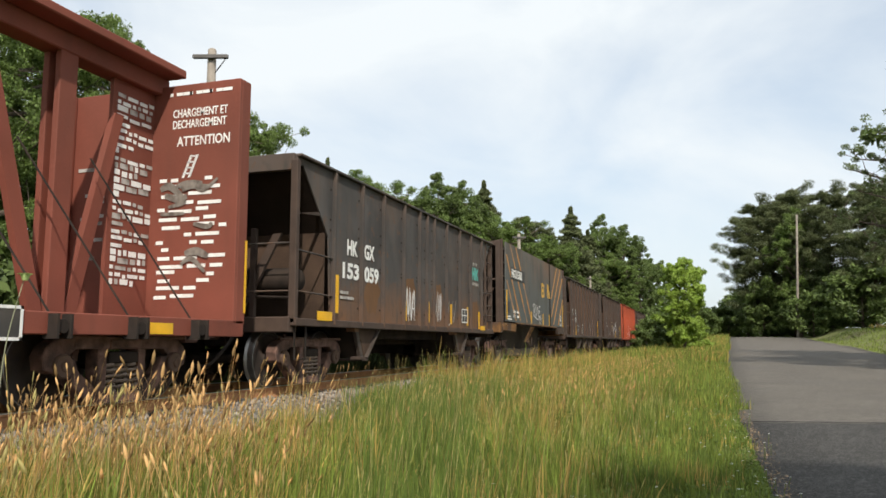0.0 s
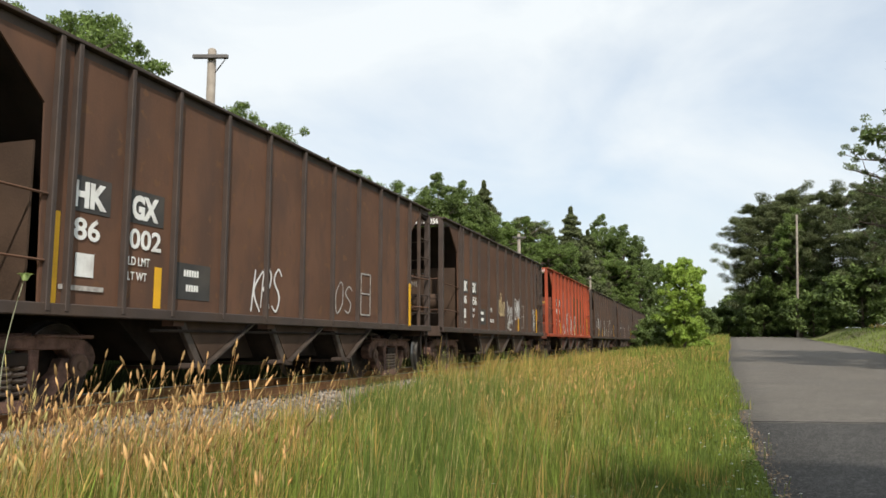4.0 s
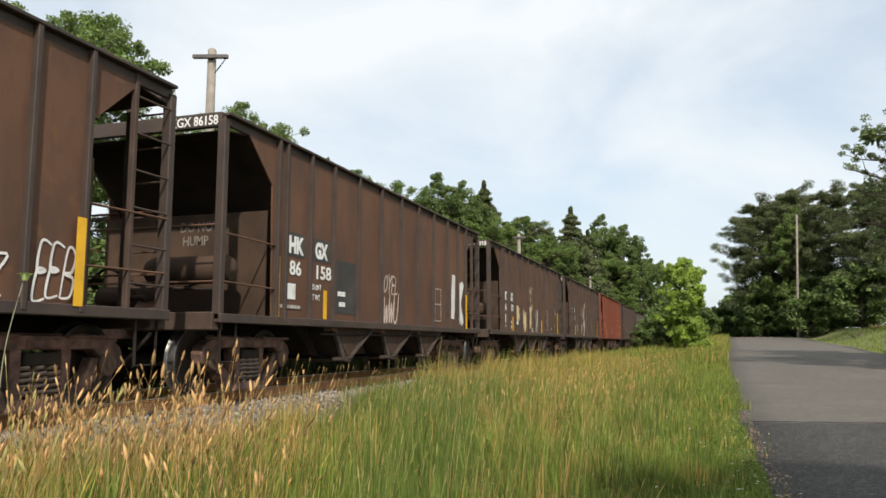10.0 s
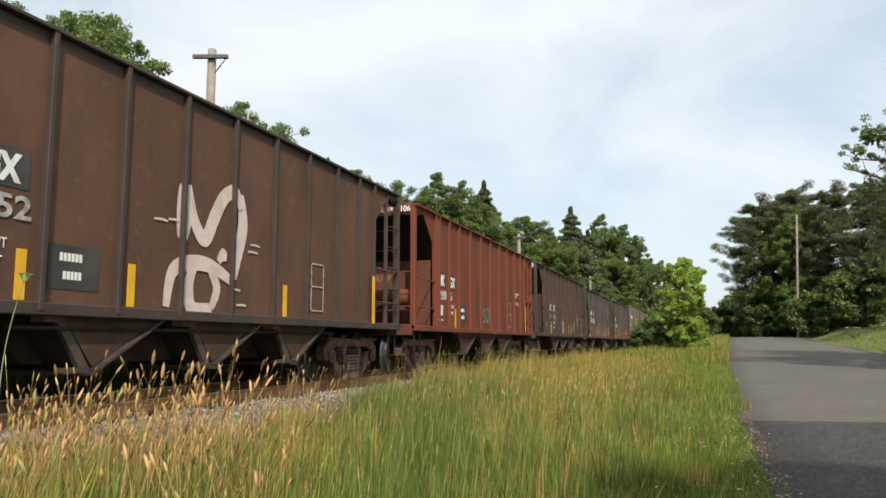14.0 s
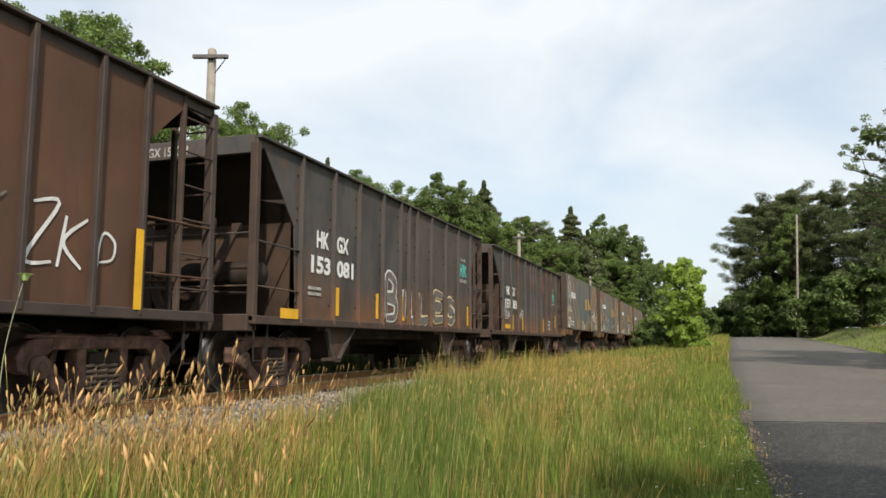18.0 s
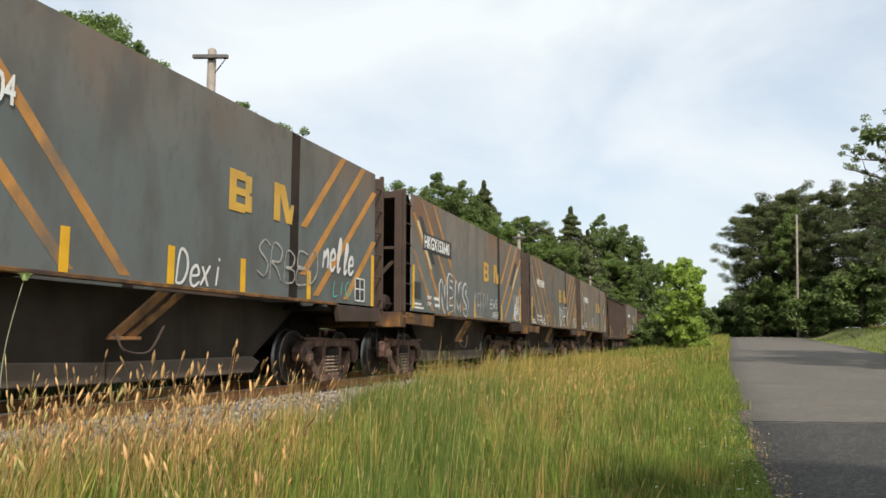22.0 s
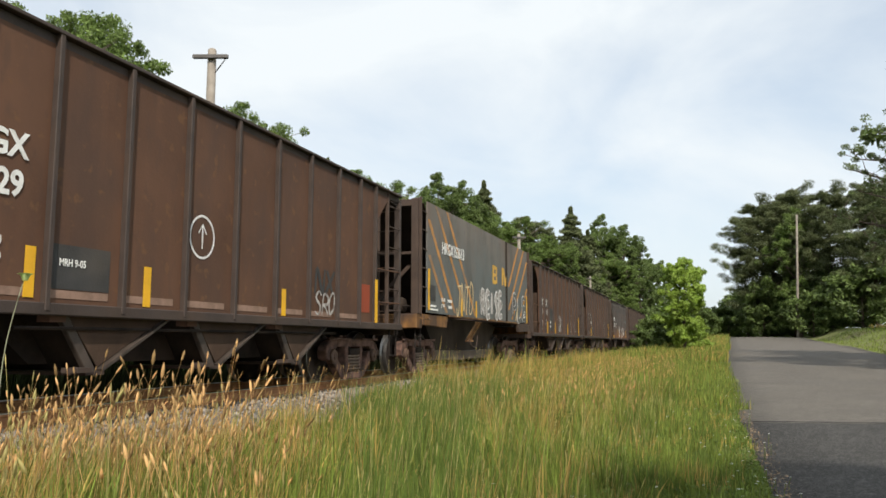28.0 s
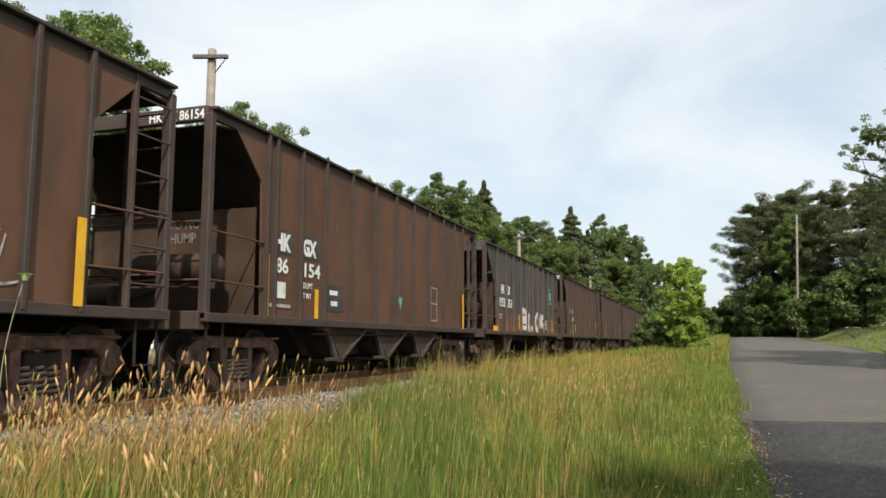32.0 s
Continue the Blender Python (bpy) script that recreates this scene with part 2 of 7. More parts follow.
# ---- mesh helpers ----
class Shape:
    """A list of faces that grows, then becomes one mesh."""

    def __init__(self):
        self.v, self.f = [], []

    def quad_strip(self, rings, close=True):
        base, k = len(self.v), len(rings[0])
        for r in rings:
            self.v.extend(tuple(p) for p in r)
        for i in range(len(rings) - 1):
            for j in range(k if close else k - 1):
                a, b = base + i * k + j, base + i * k + (j + 1) % k
                self.f.append((a, b, b + k, a + k))
        return base

    def box(self, x0, x1, y0, y1, z0, z1):
        return self.prism([(y0, z0), (y1, z0), (y1, z1), (y0, z1)], x0, x1)

    def prism(self, poly, x0, x1):
        """A polygon in (y, z) drawn out along x."""
        base, k = len(self.v), len(poly)
        self.v += [(x0, y, z) for y, z in poly] + [(x1, y, z) for y, z in poly]
        self.f += [tuple(range(base + k - 1, base - 1, -1)), tuple(range(base + k, base + 2 * k))]
        self.f += [(base + i, base + (i + 1) % k, base + k + (i + 1) % k, base + k + i) for i in range(k)]
        return self

    def slab(self, a, b, c, d, t):
        """A sheet through four corners, t thick along its normal."""
        a, b, c, d = map(Vector, (a, b, c, d))
        nrm = (b - a).cross(d - a).normalized() * t
        base = len(self.v)
        self.v += [tuple(p) for p in (a, b, c, d)] + [tuple(p + nrm) for p in (a, b, c, d)]
        for q in ((3, 2, 1, 0), (4, 5, 6, 7), (0, 1, 5, 4), (1, 2, 6, 5), (2, 3, 7, 6), (3, 0, 4, 7)):
            self.f.append(tuple(base + i for i in q))
        return self

    def tube(self, pts, radii, n=8, cap=True):
        pts = [Vector(p) for p in pts]
        if isinstance(radii, (int, float)):
            radii = [radii] * len(pts)
        rings = []
        for i, p in enumerate(pts):
            d = (pts[min(i + 1, len(pts) - 1)] - pts[max(i - 1, 0)]).normalized()
            side = d.orthogonal().normalized() if abs(d.z) > 0.95 else d.cross(Vector((0, 0, 1))).normalized()
            up = side.cross(d)
            rings.append([p + (side * math.cos(a) + up * math.sin(a)) * radii[i] for a in [2 * math.pi * j / n for j in range(n)]])
        base = self.quad_strip(rings)
        if cap:
            self.f.append(tuple(range(base + n - 1, base - 1, -1)))
            e = base + (len(pts) - 1) * n
            self.f.append(tuple(range(e, e + n)))
        return self

    def lathe_x(self, prof, cy, cz, n=28):
        """Spins a profile of (x, radius) about an axle along x."""
        rings = [[(x, cy + r * math.cos(a), cz + r * math.sin(a)) for a in [2 * math.pi * j / n for j in range(n)]] for x, r in prof]
        base = self.quad_strip(rings)
        self.f.append(tuple(range(base + n - 1, base - 1, -1)))
        e = base + (len(prof) - 1) * n
        self.f.append(tuple(range(e, e + n)))
        return self

    def mesh(self, name, bevel=0.0, smooth=False):
        me = bpy.data.meshes.new(name)
        me.from_pydata(self.v, [], self.f)
        bm = bmesh.new()
        bm.from_mesh(me)
        bmesh.ops.recalc_face_normals(bm, faces=bm.faces)
        if bevel:
            bmesh.ops.bevel(bm, geom=list(bm.edges), offset=bevel, segments=1, affect="EDGES", clamp_overlap=True)
        bm.to_mesh(me)
        bm.free()
        if smooth:
            me.shade_smooth()
            me.set_sharp_from_angle(angle=radians(38))
        return me


CACHE = {}


def shape(key, fn, bevel=0.0, smooth=False):
    if key not in CACHE:
        s = Shape()
        fn(s)
        me = s.mesh(key if isinstance(key, str) else str(key[0]), bevel, smooth)
        me.materials.append(None)
        CACHE[key] = me
    return CACHE[key]


def part(name, me, material, parent, at=None, label=""):
    """One mesh object under a thing or a part; alike parts share their mesh."""
    ob = new(name, me)
    ob.material_slots[0].link = "OBJECT"
    ob.material_slots[0].material = material
    if parent is not None:
        ob.parent = parent
    if at is not None:
        ob.matrix_basis = at if isinstance(at, Matrix) else Matrix.Translation(at)
    if label:
        tagged(ob, label)
    return ob


def sheet(name, verts, faces, material, kind="", label="", category="", smooth=False):
    me = bpy.data.meshes.new(name)
    me.from_pydata(verts, [], faces)
    me.materials.append(material)
    if smooth:
        me.shade_smooth()
    return tagged(new(name, me), label, category, "", kind)


def cloud_mesh(name, verts, faces, material):
    """Fast mesh from arrays of equal polygons."""
    me = bpy.data.meshes.new(name)
    k = faces.shape[1]
    me.vertices.add(len(verts))
    me.vertices.foreach_set("co", verts.astype(np.float32).ravel())
    me.loops.add(faces.size)
    me.loops.foreach_set("vertex_index", faces.astype(np.int32).ravel())
    me.polygons.add(len(faces))
    me.polygons.foreach_set("loop_start", np.arange(0, faces.size, k, dtype=np.int32))
    me.update(calc_edges=True)
    me.materials.append(material)
    return me


# ---- ground, road, track ----
TRACK_X, RAIL_Z = -7.4, 0.55


def ease(a, b, v):
    s = min(1.0, max(0.0, (v - a) / (b - a)))
    return s * s * (3 - 2 * s)


def curve_at(table, y):
    for (y0, x0), (y1, x1) in zip(table, table[1:]):
        if y <= y1:
            s = ease(y0, y1, y) * 0.5 + 0.5 * min(1, max(0, (y - y0) / (y1 - y0)))
            return x0 + (x1 - x0) * s
    return table[-1][1]


LEFT_EDGE = [(-60, 0.6), (7, 0.50), (14, 0.55), (22, 0.66), (39, 1.0), (75, 2.2), (105, 3.3), (150, 12.0), (200, 26.0)]
RIGHT_EDGE = [(-60, 7.3), (15, 7.4), (39, 8.6), (53, 10.5), (70, 11.3), (90, 11.2), (105, 11.5), (150, 20.0), (200, 34.0)]


def climb(y):
    return 0.0 if y < 12 else (1.95 * ease(0, 1, min(1.0, (y - 12) / 93 * 0.62)) / ease(0, 1, 0.62) if y < 105 else 1.95)


def ground_z(x, y):
    z = climb(y) * ease(-5.2, 0.3, x)
    z += 0.16 * ease(0.0, 1.0, 1 - abs(x + 2.9) / 1.6) * (1 - ease(5, 9, y))
    if x < -10.5:
        z += 1.2 * ease(-10.5, -24.0, x)
    r = curve_at(RIGHT_EDGE, y)
    if x > r:
        z += 1.15 * ease(r + 0.2, r + 4.5, x)
    return z + 0.05 * noise.noise((x * 0.5, y * 0.5, 0.0))


def build_ground():
    xs = [-4000, -1500, -500, -200, -100, -60] + [-45 + 2.5 * i for i in range(14)] + [-10 + 0.5 * i for i in range(52)] + \
         [17, 19, 22, 26, 32, 40, 60, 100, 200, 500, 1500, 4000]
    ys = [-4000, -1500, -400, -120, -60, -30, -15, -8] + [-4 + 0.75 * i for i in range(60)] + [42 + 3 * i for i in range(36)] + \
         [160, 180, 220, 300, 500, 900, 2000, 4500]
    verts, faces = [], []
    for y in ys:
        left, right = curve_at(LEFT_EDGE, y), curve_at(RIGHT_EDGE, y)
        for x in xs:
            z = ground_z(x, y)
            if left + 0.3 < x < right - 0.3 and -70 < y < 210:
                z -= 0.12
            verts.append((x, y, z))
    k = len(xs)
    for j in range(len(ys) - 1):
        for i in range(k - 1):
            a = j * k + i
            faces.append((a, a + 1, a + 1 + k, a + k))
    sheet("ground", verts, faces, GROUND, "structure", "grassy ground beside a road and a railway", "ground", True)


def build_road():
    def stretch(name, ys, material, label, lift):
        verts, faces = [], []
        nx = 9
        rng = random.Random(3)
        for y in ys:
            a, b = curve_at(LEFT_EDGE, y), curve_at(RIGHT_EDGE, y)
            a += rng.uniform(-0.04, 0.04)
            for i in range(nx):
                x = a + (b - a) * i / (nx - 1)
                verts.append((x, y + (0.06 * x if y == SEAM else 0), climb(y) * ease(-5.2, 0.3, x) + lift + 0.03 * math.sin(math.pi * i / (nx - 1))))
        k, n = nx, len(verts)
        for j in range(len(ys) - 1):
            for i in range(k - 1):
                q = j * k + i
                faces.append((q, q + 1, q + 1 + k, q + k))
        # skirt
        edge = [j * k for j in range(len(ys))], [j * k + k - 1 for j in range(len(ys))]
        for row in edge:
            base = len(verts)
            verts += [(verts[i][0], verts[i][1], verts[i][2] - 0.12) for i in row]
            faces += [(row[j], row[j + 1], base + j + 1, base + j) for j in range(len(row) - 1)]
        ob = sheet(name, verts, faces, material, "structure", label, "road", True)
        return ob

    SEAM = 13.1
    stretch("road", [SEAM + 0.9 * i for i in range(60)] + [68 + 4 * i for i in range(33)], ASPHALT_OLD, "weathered light grey asphalt road with worn edges", 0.012)
    seam = Shape()
    for i in range(24):
        x0, x1 = 0.62 + 0.29 * i, 0.62 + 0.29 * (i + 1)
        w = 0.035 + 0.02 * math.sin(i * 2.3)
        z = 0.035 + 0.03 * math.sin(math.pi * (i + 0.5) / 24)
        seam.slab((x0, SEAM + 0.06 * x0 - w, z), (x1, SEAM + 0.06 * x1 - w, z), (x1, SEAM + 0.06 * x1 + w, z), (x0, SEAM + 0.06 * x0 + w, z), 0.006)
    me = seam.mesh("road_seam")
    me.materials.append(mat("tarry_joint", (0.022, 0.021, 0.02), 0.8, scale=5, var=0.3, fine=60))
    tagged(new("road_seam", me), "dark tarry joint across the asphalt", "road", "", "structure")
    stretch("road_patch", [-55, -30, -15, -5] + [-2 + 0.8 * i for i in range(18)] + [SEAM], ASPHALT_NEW, "newer dark asphalt patch across the road", 0.02)


def build_track():
    ys = [-60 + 1.0 * i for i in range(110)] + [52 + 8 * i for i in range(48)]
    prof = [(-3.1, -0.05), (-2.5, 0.06), (-1.75, 0.34), (-1.2, 0.37), (0, 0.37), (1.2, 0.37), (1.75, 0.33), (2.15, 0.17), (2.75, -0.02), (3.1, -0.08)]
    verts, faces = [], []
    rng = random.Random(11)
    for y in ys:
        for dx, z in prof:
            verts.append((TRACK_X + dx + rng.uniform(-0.05, 0.05), y, z + rng.uniform(-0.02, 0.02)))
    k = len(prof)
    for j in range(len(ys) - 1):
        for i in range(k - 1):
            a = j * k + i
            faces.append((a, a + 1, a + 1 + k, a + k))
    sheet("track_bed", verts, faces, BALLAST, "structure", "grey crushed stone railway ballast bed", "ballast", True)
    track = tagged(new("railway_track"), "rusty railway track on timber ties", "railway track", "", "structure")

    def rail(s):
        p = [(-0.07, 0), (0.07, 0), (0.07, 0.012), (0.012, 0.035), (0.012, 0.125), (0.036, 0.14), (0.036, 0.158), (-0.036, 0.158), (-0.036, 0.14), (-0.012, 0.125), (-0.012, 0.035), (-0.07, 0.012)]
        base, n = len(s.v), len(p)
        for y in (-60.0, 420.0):
            s.v += [(x, y, z) for x, z in p]
        s.f += [(base + i, base + (i + 1) % n, base + n + (i + 1) % n, base + n + i) for i in range(n)]

    def head(s):
        s.box(-0.034, 0.034, -60, 420, 0.158, 0.170)

    for sx in (-0.7525, 0.7525):
        r = part("rail", shape("rail", rail), RAIL, track, (TRACK_X + sx, 0, RAIL_Z - 0.17))
        part("rail_head", shape("rail_head", head), RAIL_TOP, r, None, "bright worn running surface")
    rng = random.Random(5)
    for i in range(90):
        me = shape("tie", lambda s: s.box(-1.3, 1.3, -0.11, 0.11, -0.15, 0.0), 0.01)
        part("tie", me, TIE, track, pose(TRACK_X + rng.uniform(-.05, .05), -6 + 0.52 * i, RAIL_Z - 0.168, 0, 0, rng.uniform(-1, 1)))
    # loose stones on the near shoulder
    rs = np.random.RandomState(7)
    n = 15000
    y = 2.5 + 26 * rs.rand(n) ** 1.5
    dx = 0.75 + 2.1 * rs.rand(n)
    far = rs.rand(n) < 0.12
    dx = np.where(far, -dx, dx)
    ax = np.abs(dx)
    z = np.interp(ax, [0, 1.2, 1.75, 2.15, 2.75, 3.1], [.37, .37, .33, .17, -.02, -.08])
    r = 0.012 + 0.024 * rs.rand(n)
    octa = np.array([[1, 0, 0], [0, 1, 0], [-1, 0, 0], [0, -1, 0], [0, 0, 1], [0, 0, -1]], float)
    tri = np.array([[0, 1, 4], [1, 2, 4], [2, 3, 4], [3, 0, 4], [1, 0, 5], [2, 1, 5], [3, 2, 5], [0, 3, 5]])
    v = octa[None] * (0.7 + 0.6 * rs.rand(n, 6, 1)) + 0.25 * rs.randn(n, 6, 3)
    v = v * r[:, None, None] + np.stack([TRACK_X + dx, y, z + r * 0.4], 1)[:, None]
    f = tri[None] + 6 * np.arange(n)[:, None, None]
    tagged(new("ballast_stones", cloud_mesh("ballast_stones", v.reshape(-1, 3), f.reshape(-1, 3), STONE)), "loose grey crushed ballast stones along the rail", "ballast", "", "stuff")


build_ground()
build_road()
build_track()


# ---- lettering and spray paint ----
def word_mesh(body, height, squeeze=0.8, bold=0.02):
    key = ("word", body, height, squeeze, bold)
    if key not in CACHE:
        cu = bpy.data.curves.new("word", "FONT")
        cu.body, cu.size, cu.offset, cu.extrude, cu.resolution_u = body, height / 0.72, bold * height, 0.0015, 3
        ob = bpy.data.objects.new("word", cu)
        scene.collection.objects.link(ob)
        me = bpy.data.meshes.new_from_object(ob)
        bpy.data.objects.remove(ob)
        me.transform(Matrix.Diagonal((squeeze, 1, 1, 1)))
        if not me.materials:
            me.materials.append(None)
        CACHE[key] = me
    return CACHE[key]


SIDE = Matrix(((0, 0, 1, 0), (1, 0, 0, 0), (0, 1, 0, 0), (0, 0, 0, 1)))  # reads along +y on a face that looks to +x
FRONT = Matrix(((1, 0, 0, 0), (0, 0, -1, 0), (0, 1, 0, 0), (0, 0, 0, 1)))  # reads along +x on a face that looks to -y


def word(name, body, parent, x, y, z, height, material=None, squeeze=0.8, bold=0.02, turn=SIDE, fit=0.0):
    if fit:
        xs = [v.co.x for v in word_mesh(body, height, 1.0, bold).vertices]
        squeeze = round(fit / (max(xs) - min(xs)), 3)
    return part(name, word_mesh(body, height, squeeze, bold), material or WHITE, parent, Matrix.Translation((x, y, z)) @ turn)


def plate(name, parent, x, y0, y1, z0, z1, material, label="", lift=0.006):
    """A thin panel, stripe or stencil block on a side."""
    me = shape(("plate", round(y1 - y0, 2), round(z1 - z0, 2)), lambda s: s.box(0, 0.004, 0, y1 - y0, 0, z1 - z0))
    return part(name, me, material, parent, (x + lift, y0, z0), label)


def ribbon(s, pts, w, x=0.0):
    """A brush stroke in the plane of a side: points of (y, z)."""
    n = len(pts)
    base = len(s.v)
    x += 0.0007 * (base // 26)
    for i, (y, z) in enumerate(pts):
        a, b = pts[max(i - 1, 0)], pts[min(i + 1, n - 1)]
        dy, dz = b[0] - a[0], b[1] - a[1]
        d = math.hypot(dy, dz) or 1.0
        h = w * (0.55 + 0.45 * math.sin(math.pi * (i + 0.5) / n)) / 2
        s.v += [(x + 0.0003 * i, y - dz / d * h, z + dy / d * h), (x + 0.0003 * i, y + dz / d * h, z - dy / d * h)]
    for i in range(n - 1):
        q = base + 2 * i
        s.f.append((q, q + 1, q + 3, q + 2))


def smooth_line(pts, k=6):
    out = []
    n = len(pts)
    for i in range(n - 1):
        p0, p1, p2, p3 = pts[max(i - 1, 0)], pts[i], pts[i + 1], pts[min(i + 2, n - 1)]
        for j in range(k):
            t = j / k
            out.append(tuple(0.5 * (2 * b + (c - a) * t + (2 * a - 5 * b + 4 * c - d) * t * t + (3 * b - a - 3 * c + d) * t ** 3)
                             for a, b, c, d in zip(p0, p1, p2, p3)))
    out.append(pts[-1])
    return out


GLYPHS = {
    "A": [[(0, 0), (.45, 1), (.95, 0)], [(.1, .4), (.85, .38)]], "B": [[(.1, 0), (.08, 1), (.75, .9), (.65, .55), (.12, .5), (.85, .4), (.8, .05), (.1, 0)]],
    "C": [[(.9, .85), (.45, 1), (.05, .5), (.4, 0), (.9, .15)]], "D": [[(.1, 0), (.12, 1), (.7, .9), (.9, .45), (.6, .05), (.1, 0)]],
    "E": [[(.9, .95), (.1, 1), (.1, .5), (.7, .5), (.1, .5), (.08, 0), (.95, .03)]], "G": [[(.9, .85), (.4, 1), (.05, .5), (.4, 0), (.9, .2), (.9, .45), (.5, .45)]],
    "H": [[(.1, 0), (.12, 1)], [(.85, 0), (.88, 1)], [(.1, .5), (.88, .52)]], "I": [[(.45, 0), (.5, 1)]], "J": [[(.1, .95), (.9, 1)], [(.6, 1), (.6, .2), (.3, 0), (.05, .25)]],
    "K": [[(.1, 0), (.12, 1)], [(.9, 1), (.15, .5), (.95, 0)]], "L": [[(.12, 1), (.1, 0), (.85, .05)]], "M": [[(.02, 0), (.15, 1), (.5, .25), (.85, 1), (1, 0)]],
    "N": [[(.08, 0), (.1, 1), (.85, .05), (.9, 1)]], "O": [[(.5, 1), (.08, .6), (.3, 0), (.85, .3), (.75, .9), (.4, 1)]], "P": [[(.1, 0), (.1, 1), (.8, .9), (.8, .55), (.12, .45)]],
    "R": [[(.1, 0), (.1, 1), (.8, .9), (.75, .55), (.12, .5), (.5, .35), (.95, 0)]], "S": [[(.9, .85), (.45, 1), (.1, .72), (.8, .35), (.6, 0), (.05, .12)]],
    "T": [[(0, .95), (.95, 1)], [(.5, .98), (.45, 0)]], "U": [[(.08, 1), (.12, .2), (.5, 0), (.85, .25), (.9, 1)]], "V": [[(.02, 1), (.45, 0), (.95, 1.05)]],
    "W": [[(0, 1), (.25, 0), (.5, .7), (.72, 0), (1, 1)]], "X": [[(.05, 1), (.9, 0)], [(.9, 1), (.08, 0)]], "Y": [[(.02, 1), (.5, .5)], [(.95, 1), (.5, .5), (.4, -.15)]],
    "Z": [[(.05, .95), (.9, 1), (.08, .02), (.95, 0)]], "e": [[(.1, .3), (.8, .38), (.55, .65), (.15, .5), (.15, .1), (.5, -.02), (.9, .15)]], "i": [[(.45, 0), (.48, .6)], [(.46, .8), (.52, .86)]],
    "l": [[(.4, .1), (.75, .85), (.5, 1.05), (.35, .5), (.45, 0), (.8, .15)]], "n": [[(.1, 0), (.12, .6), (.2, .4), (.55, .65), (.75, .4), (.78, 0)]],
    "r": [[(.15, 0), (.15, .6), (.2, .4), (.6, .65), (.8, .55)]], "s": [[(.8, .55), (.4, .68), (.2, .48), (.7, .25), (.5, 0), (.1, .08)]], "u": [[(.1, .6), (.15, .1), (.45, 0), (.75, .2), (.8, .6), (.82, 0)]],
    "x": [[(.1, .6), (.8, 0)], [(.8, .65), (.1, 0)]], "!": [[(.5, 1), (.45, .3)], [(.44, .05), (.5, 0)]], "2": [[(.1, .8), (.5, 1), (.8, .7), (.1, 0), (.9, .03)]],
    "0": [[(.5, 1), (.1, .5), (.5, 0), (.9, .5), (.5, 1)]], "1": [[(.3, .8), (.55, 1), (.5, 0)]], "6": [[(.8, .95), (.2, .5), (.2, .1), (.7, 0), (.8, .35), (.25, .45)]], "3": [[(.1, .9), (.7, .95), (.35, .55), (.85, .3), (.5, 0), (.05, .1)]]}


def letter_lines(text, y0, y1, z0, z1, seed, slant, overlap):
    """Single-stroke letters laid into a rectangle, each a little off its place."""
    rng = random.Random(seed)
    cell = (y1 - y0) / max(1, len(text))
    lines = []
    for i, ch in enumerate(text):
        dy, dz, k = rng.uniform(-.06, .06) * cell, rng.uniform(-.07, .07) * (z1 - z0), rng.uniform(.9, 1.08)
        for stroke in GLYPHS.get(ch, []):
            pts = [(y0 + cell * (i + .04 + u * .88 * overlap) + dy + slant * (q - .5) * (z1 - z0), z0 + (z1 - z0) * q * k + dz) for u, q in stroke]
            lines.append(smooth_line(pts, 5) if len(pts) > 2 else [pts[0], tuple((a + b) / 2 for a, b in zip(*pts)), pts[1]])
    return lines


def sprayed(parent, x, text, y0, y1, z0, z1, line=0.035, material=None, label="", slant=0.15, overlap=1.1, tail=False):
    """A thin one-line spray-paint signature."""
    lines = letter_lines(text, y0, y1, z0, z1, len(text) * 7 + int(y0 * 10), slant, overlap)
    if tail:
        lines.append(smooth_line([(y0, z0 + .1 * (z1 - z0)), (y0 + .3 * (y1 - y0), z0 - .05), (y0 + .65 * (y1 - y0), z0 - .22 * (z1 - z0)), (y1 + .1, z0 + .12)], 5))
    me = shape(("sprayed", text, y0, z0), lambda s: [ribbon(s, p, line) for p in lines])
    return part("graffiti", me, material or SPRAY_W, parent, (x + 0.010, 0, 0), label or "thin white spray-paint signature")


def bubble(parent, x, text, y0, y1, z0, z1, fat, edge, fill, label, rim=0.03):
    """Swollen letters: a pale outline round a fill of another colour, one part a letter."""
    cell = (y1 - y0) / len(text)
    for i, ch in enumerate(text):
        lines = letter_lines(ch, y0 + cell * i + fat * .4, y0 + cell * (i + 1) - fat * .3, z0 + fat * .5, z1 - fat * .5, i * 3 + int(y0 * 10), 0.05, 1.0)
        out = shape(("bubble", text, i, y0), lambda s: [ribbon(s, p, fat + 2 * rim) for p in lines])
        inn = shape(("bubble_in", text, i, y0), lambda s: [ribbon(s, p, fat) for p in lines])
        g = part("graffiti", out, edge, parent, (x + 0.006 + 0.004 * (i % 2), 0, 0), label)
        part("letter_fill", inn, fill, g, (0.010, 0, 0))


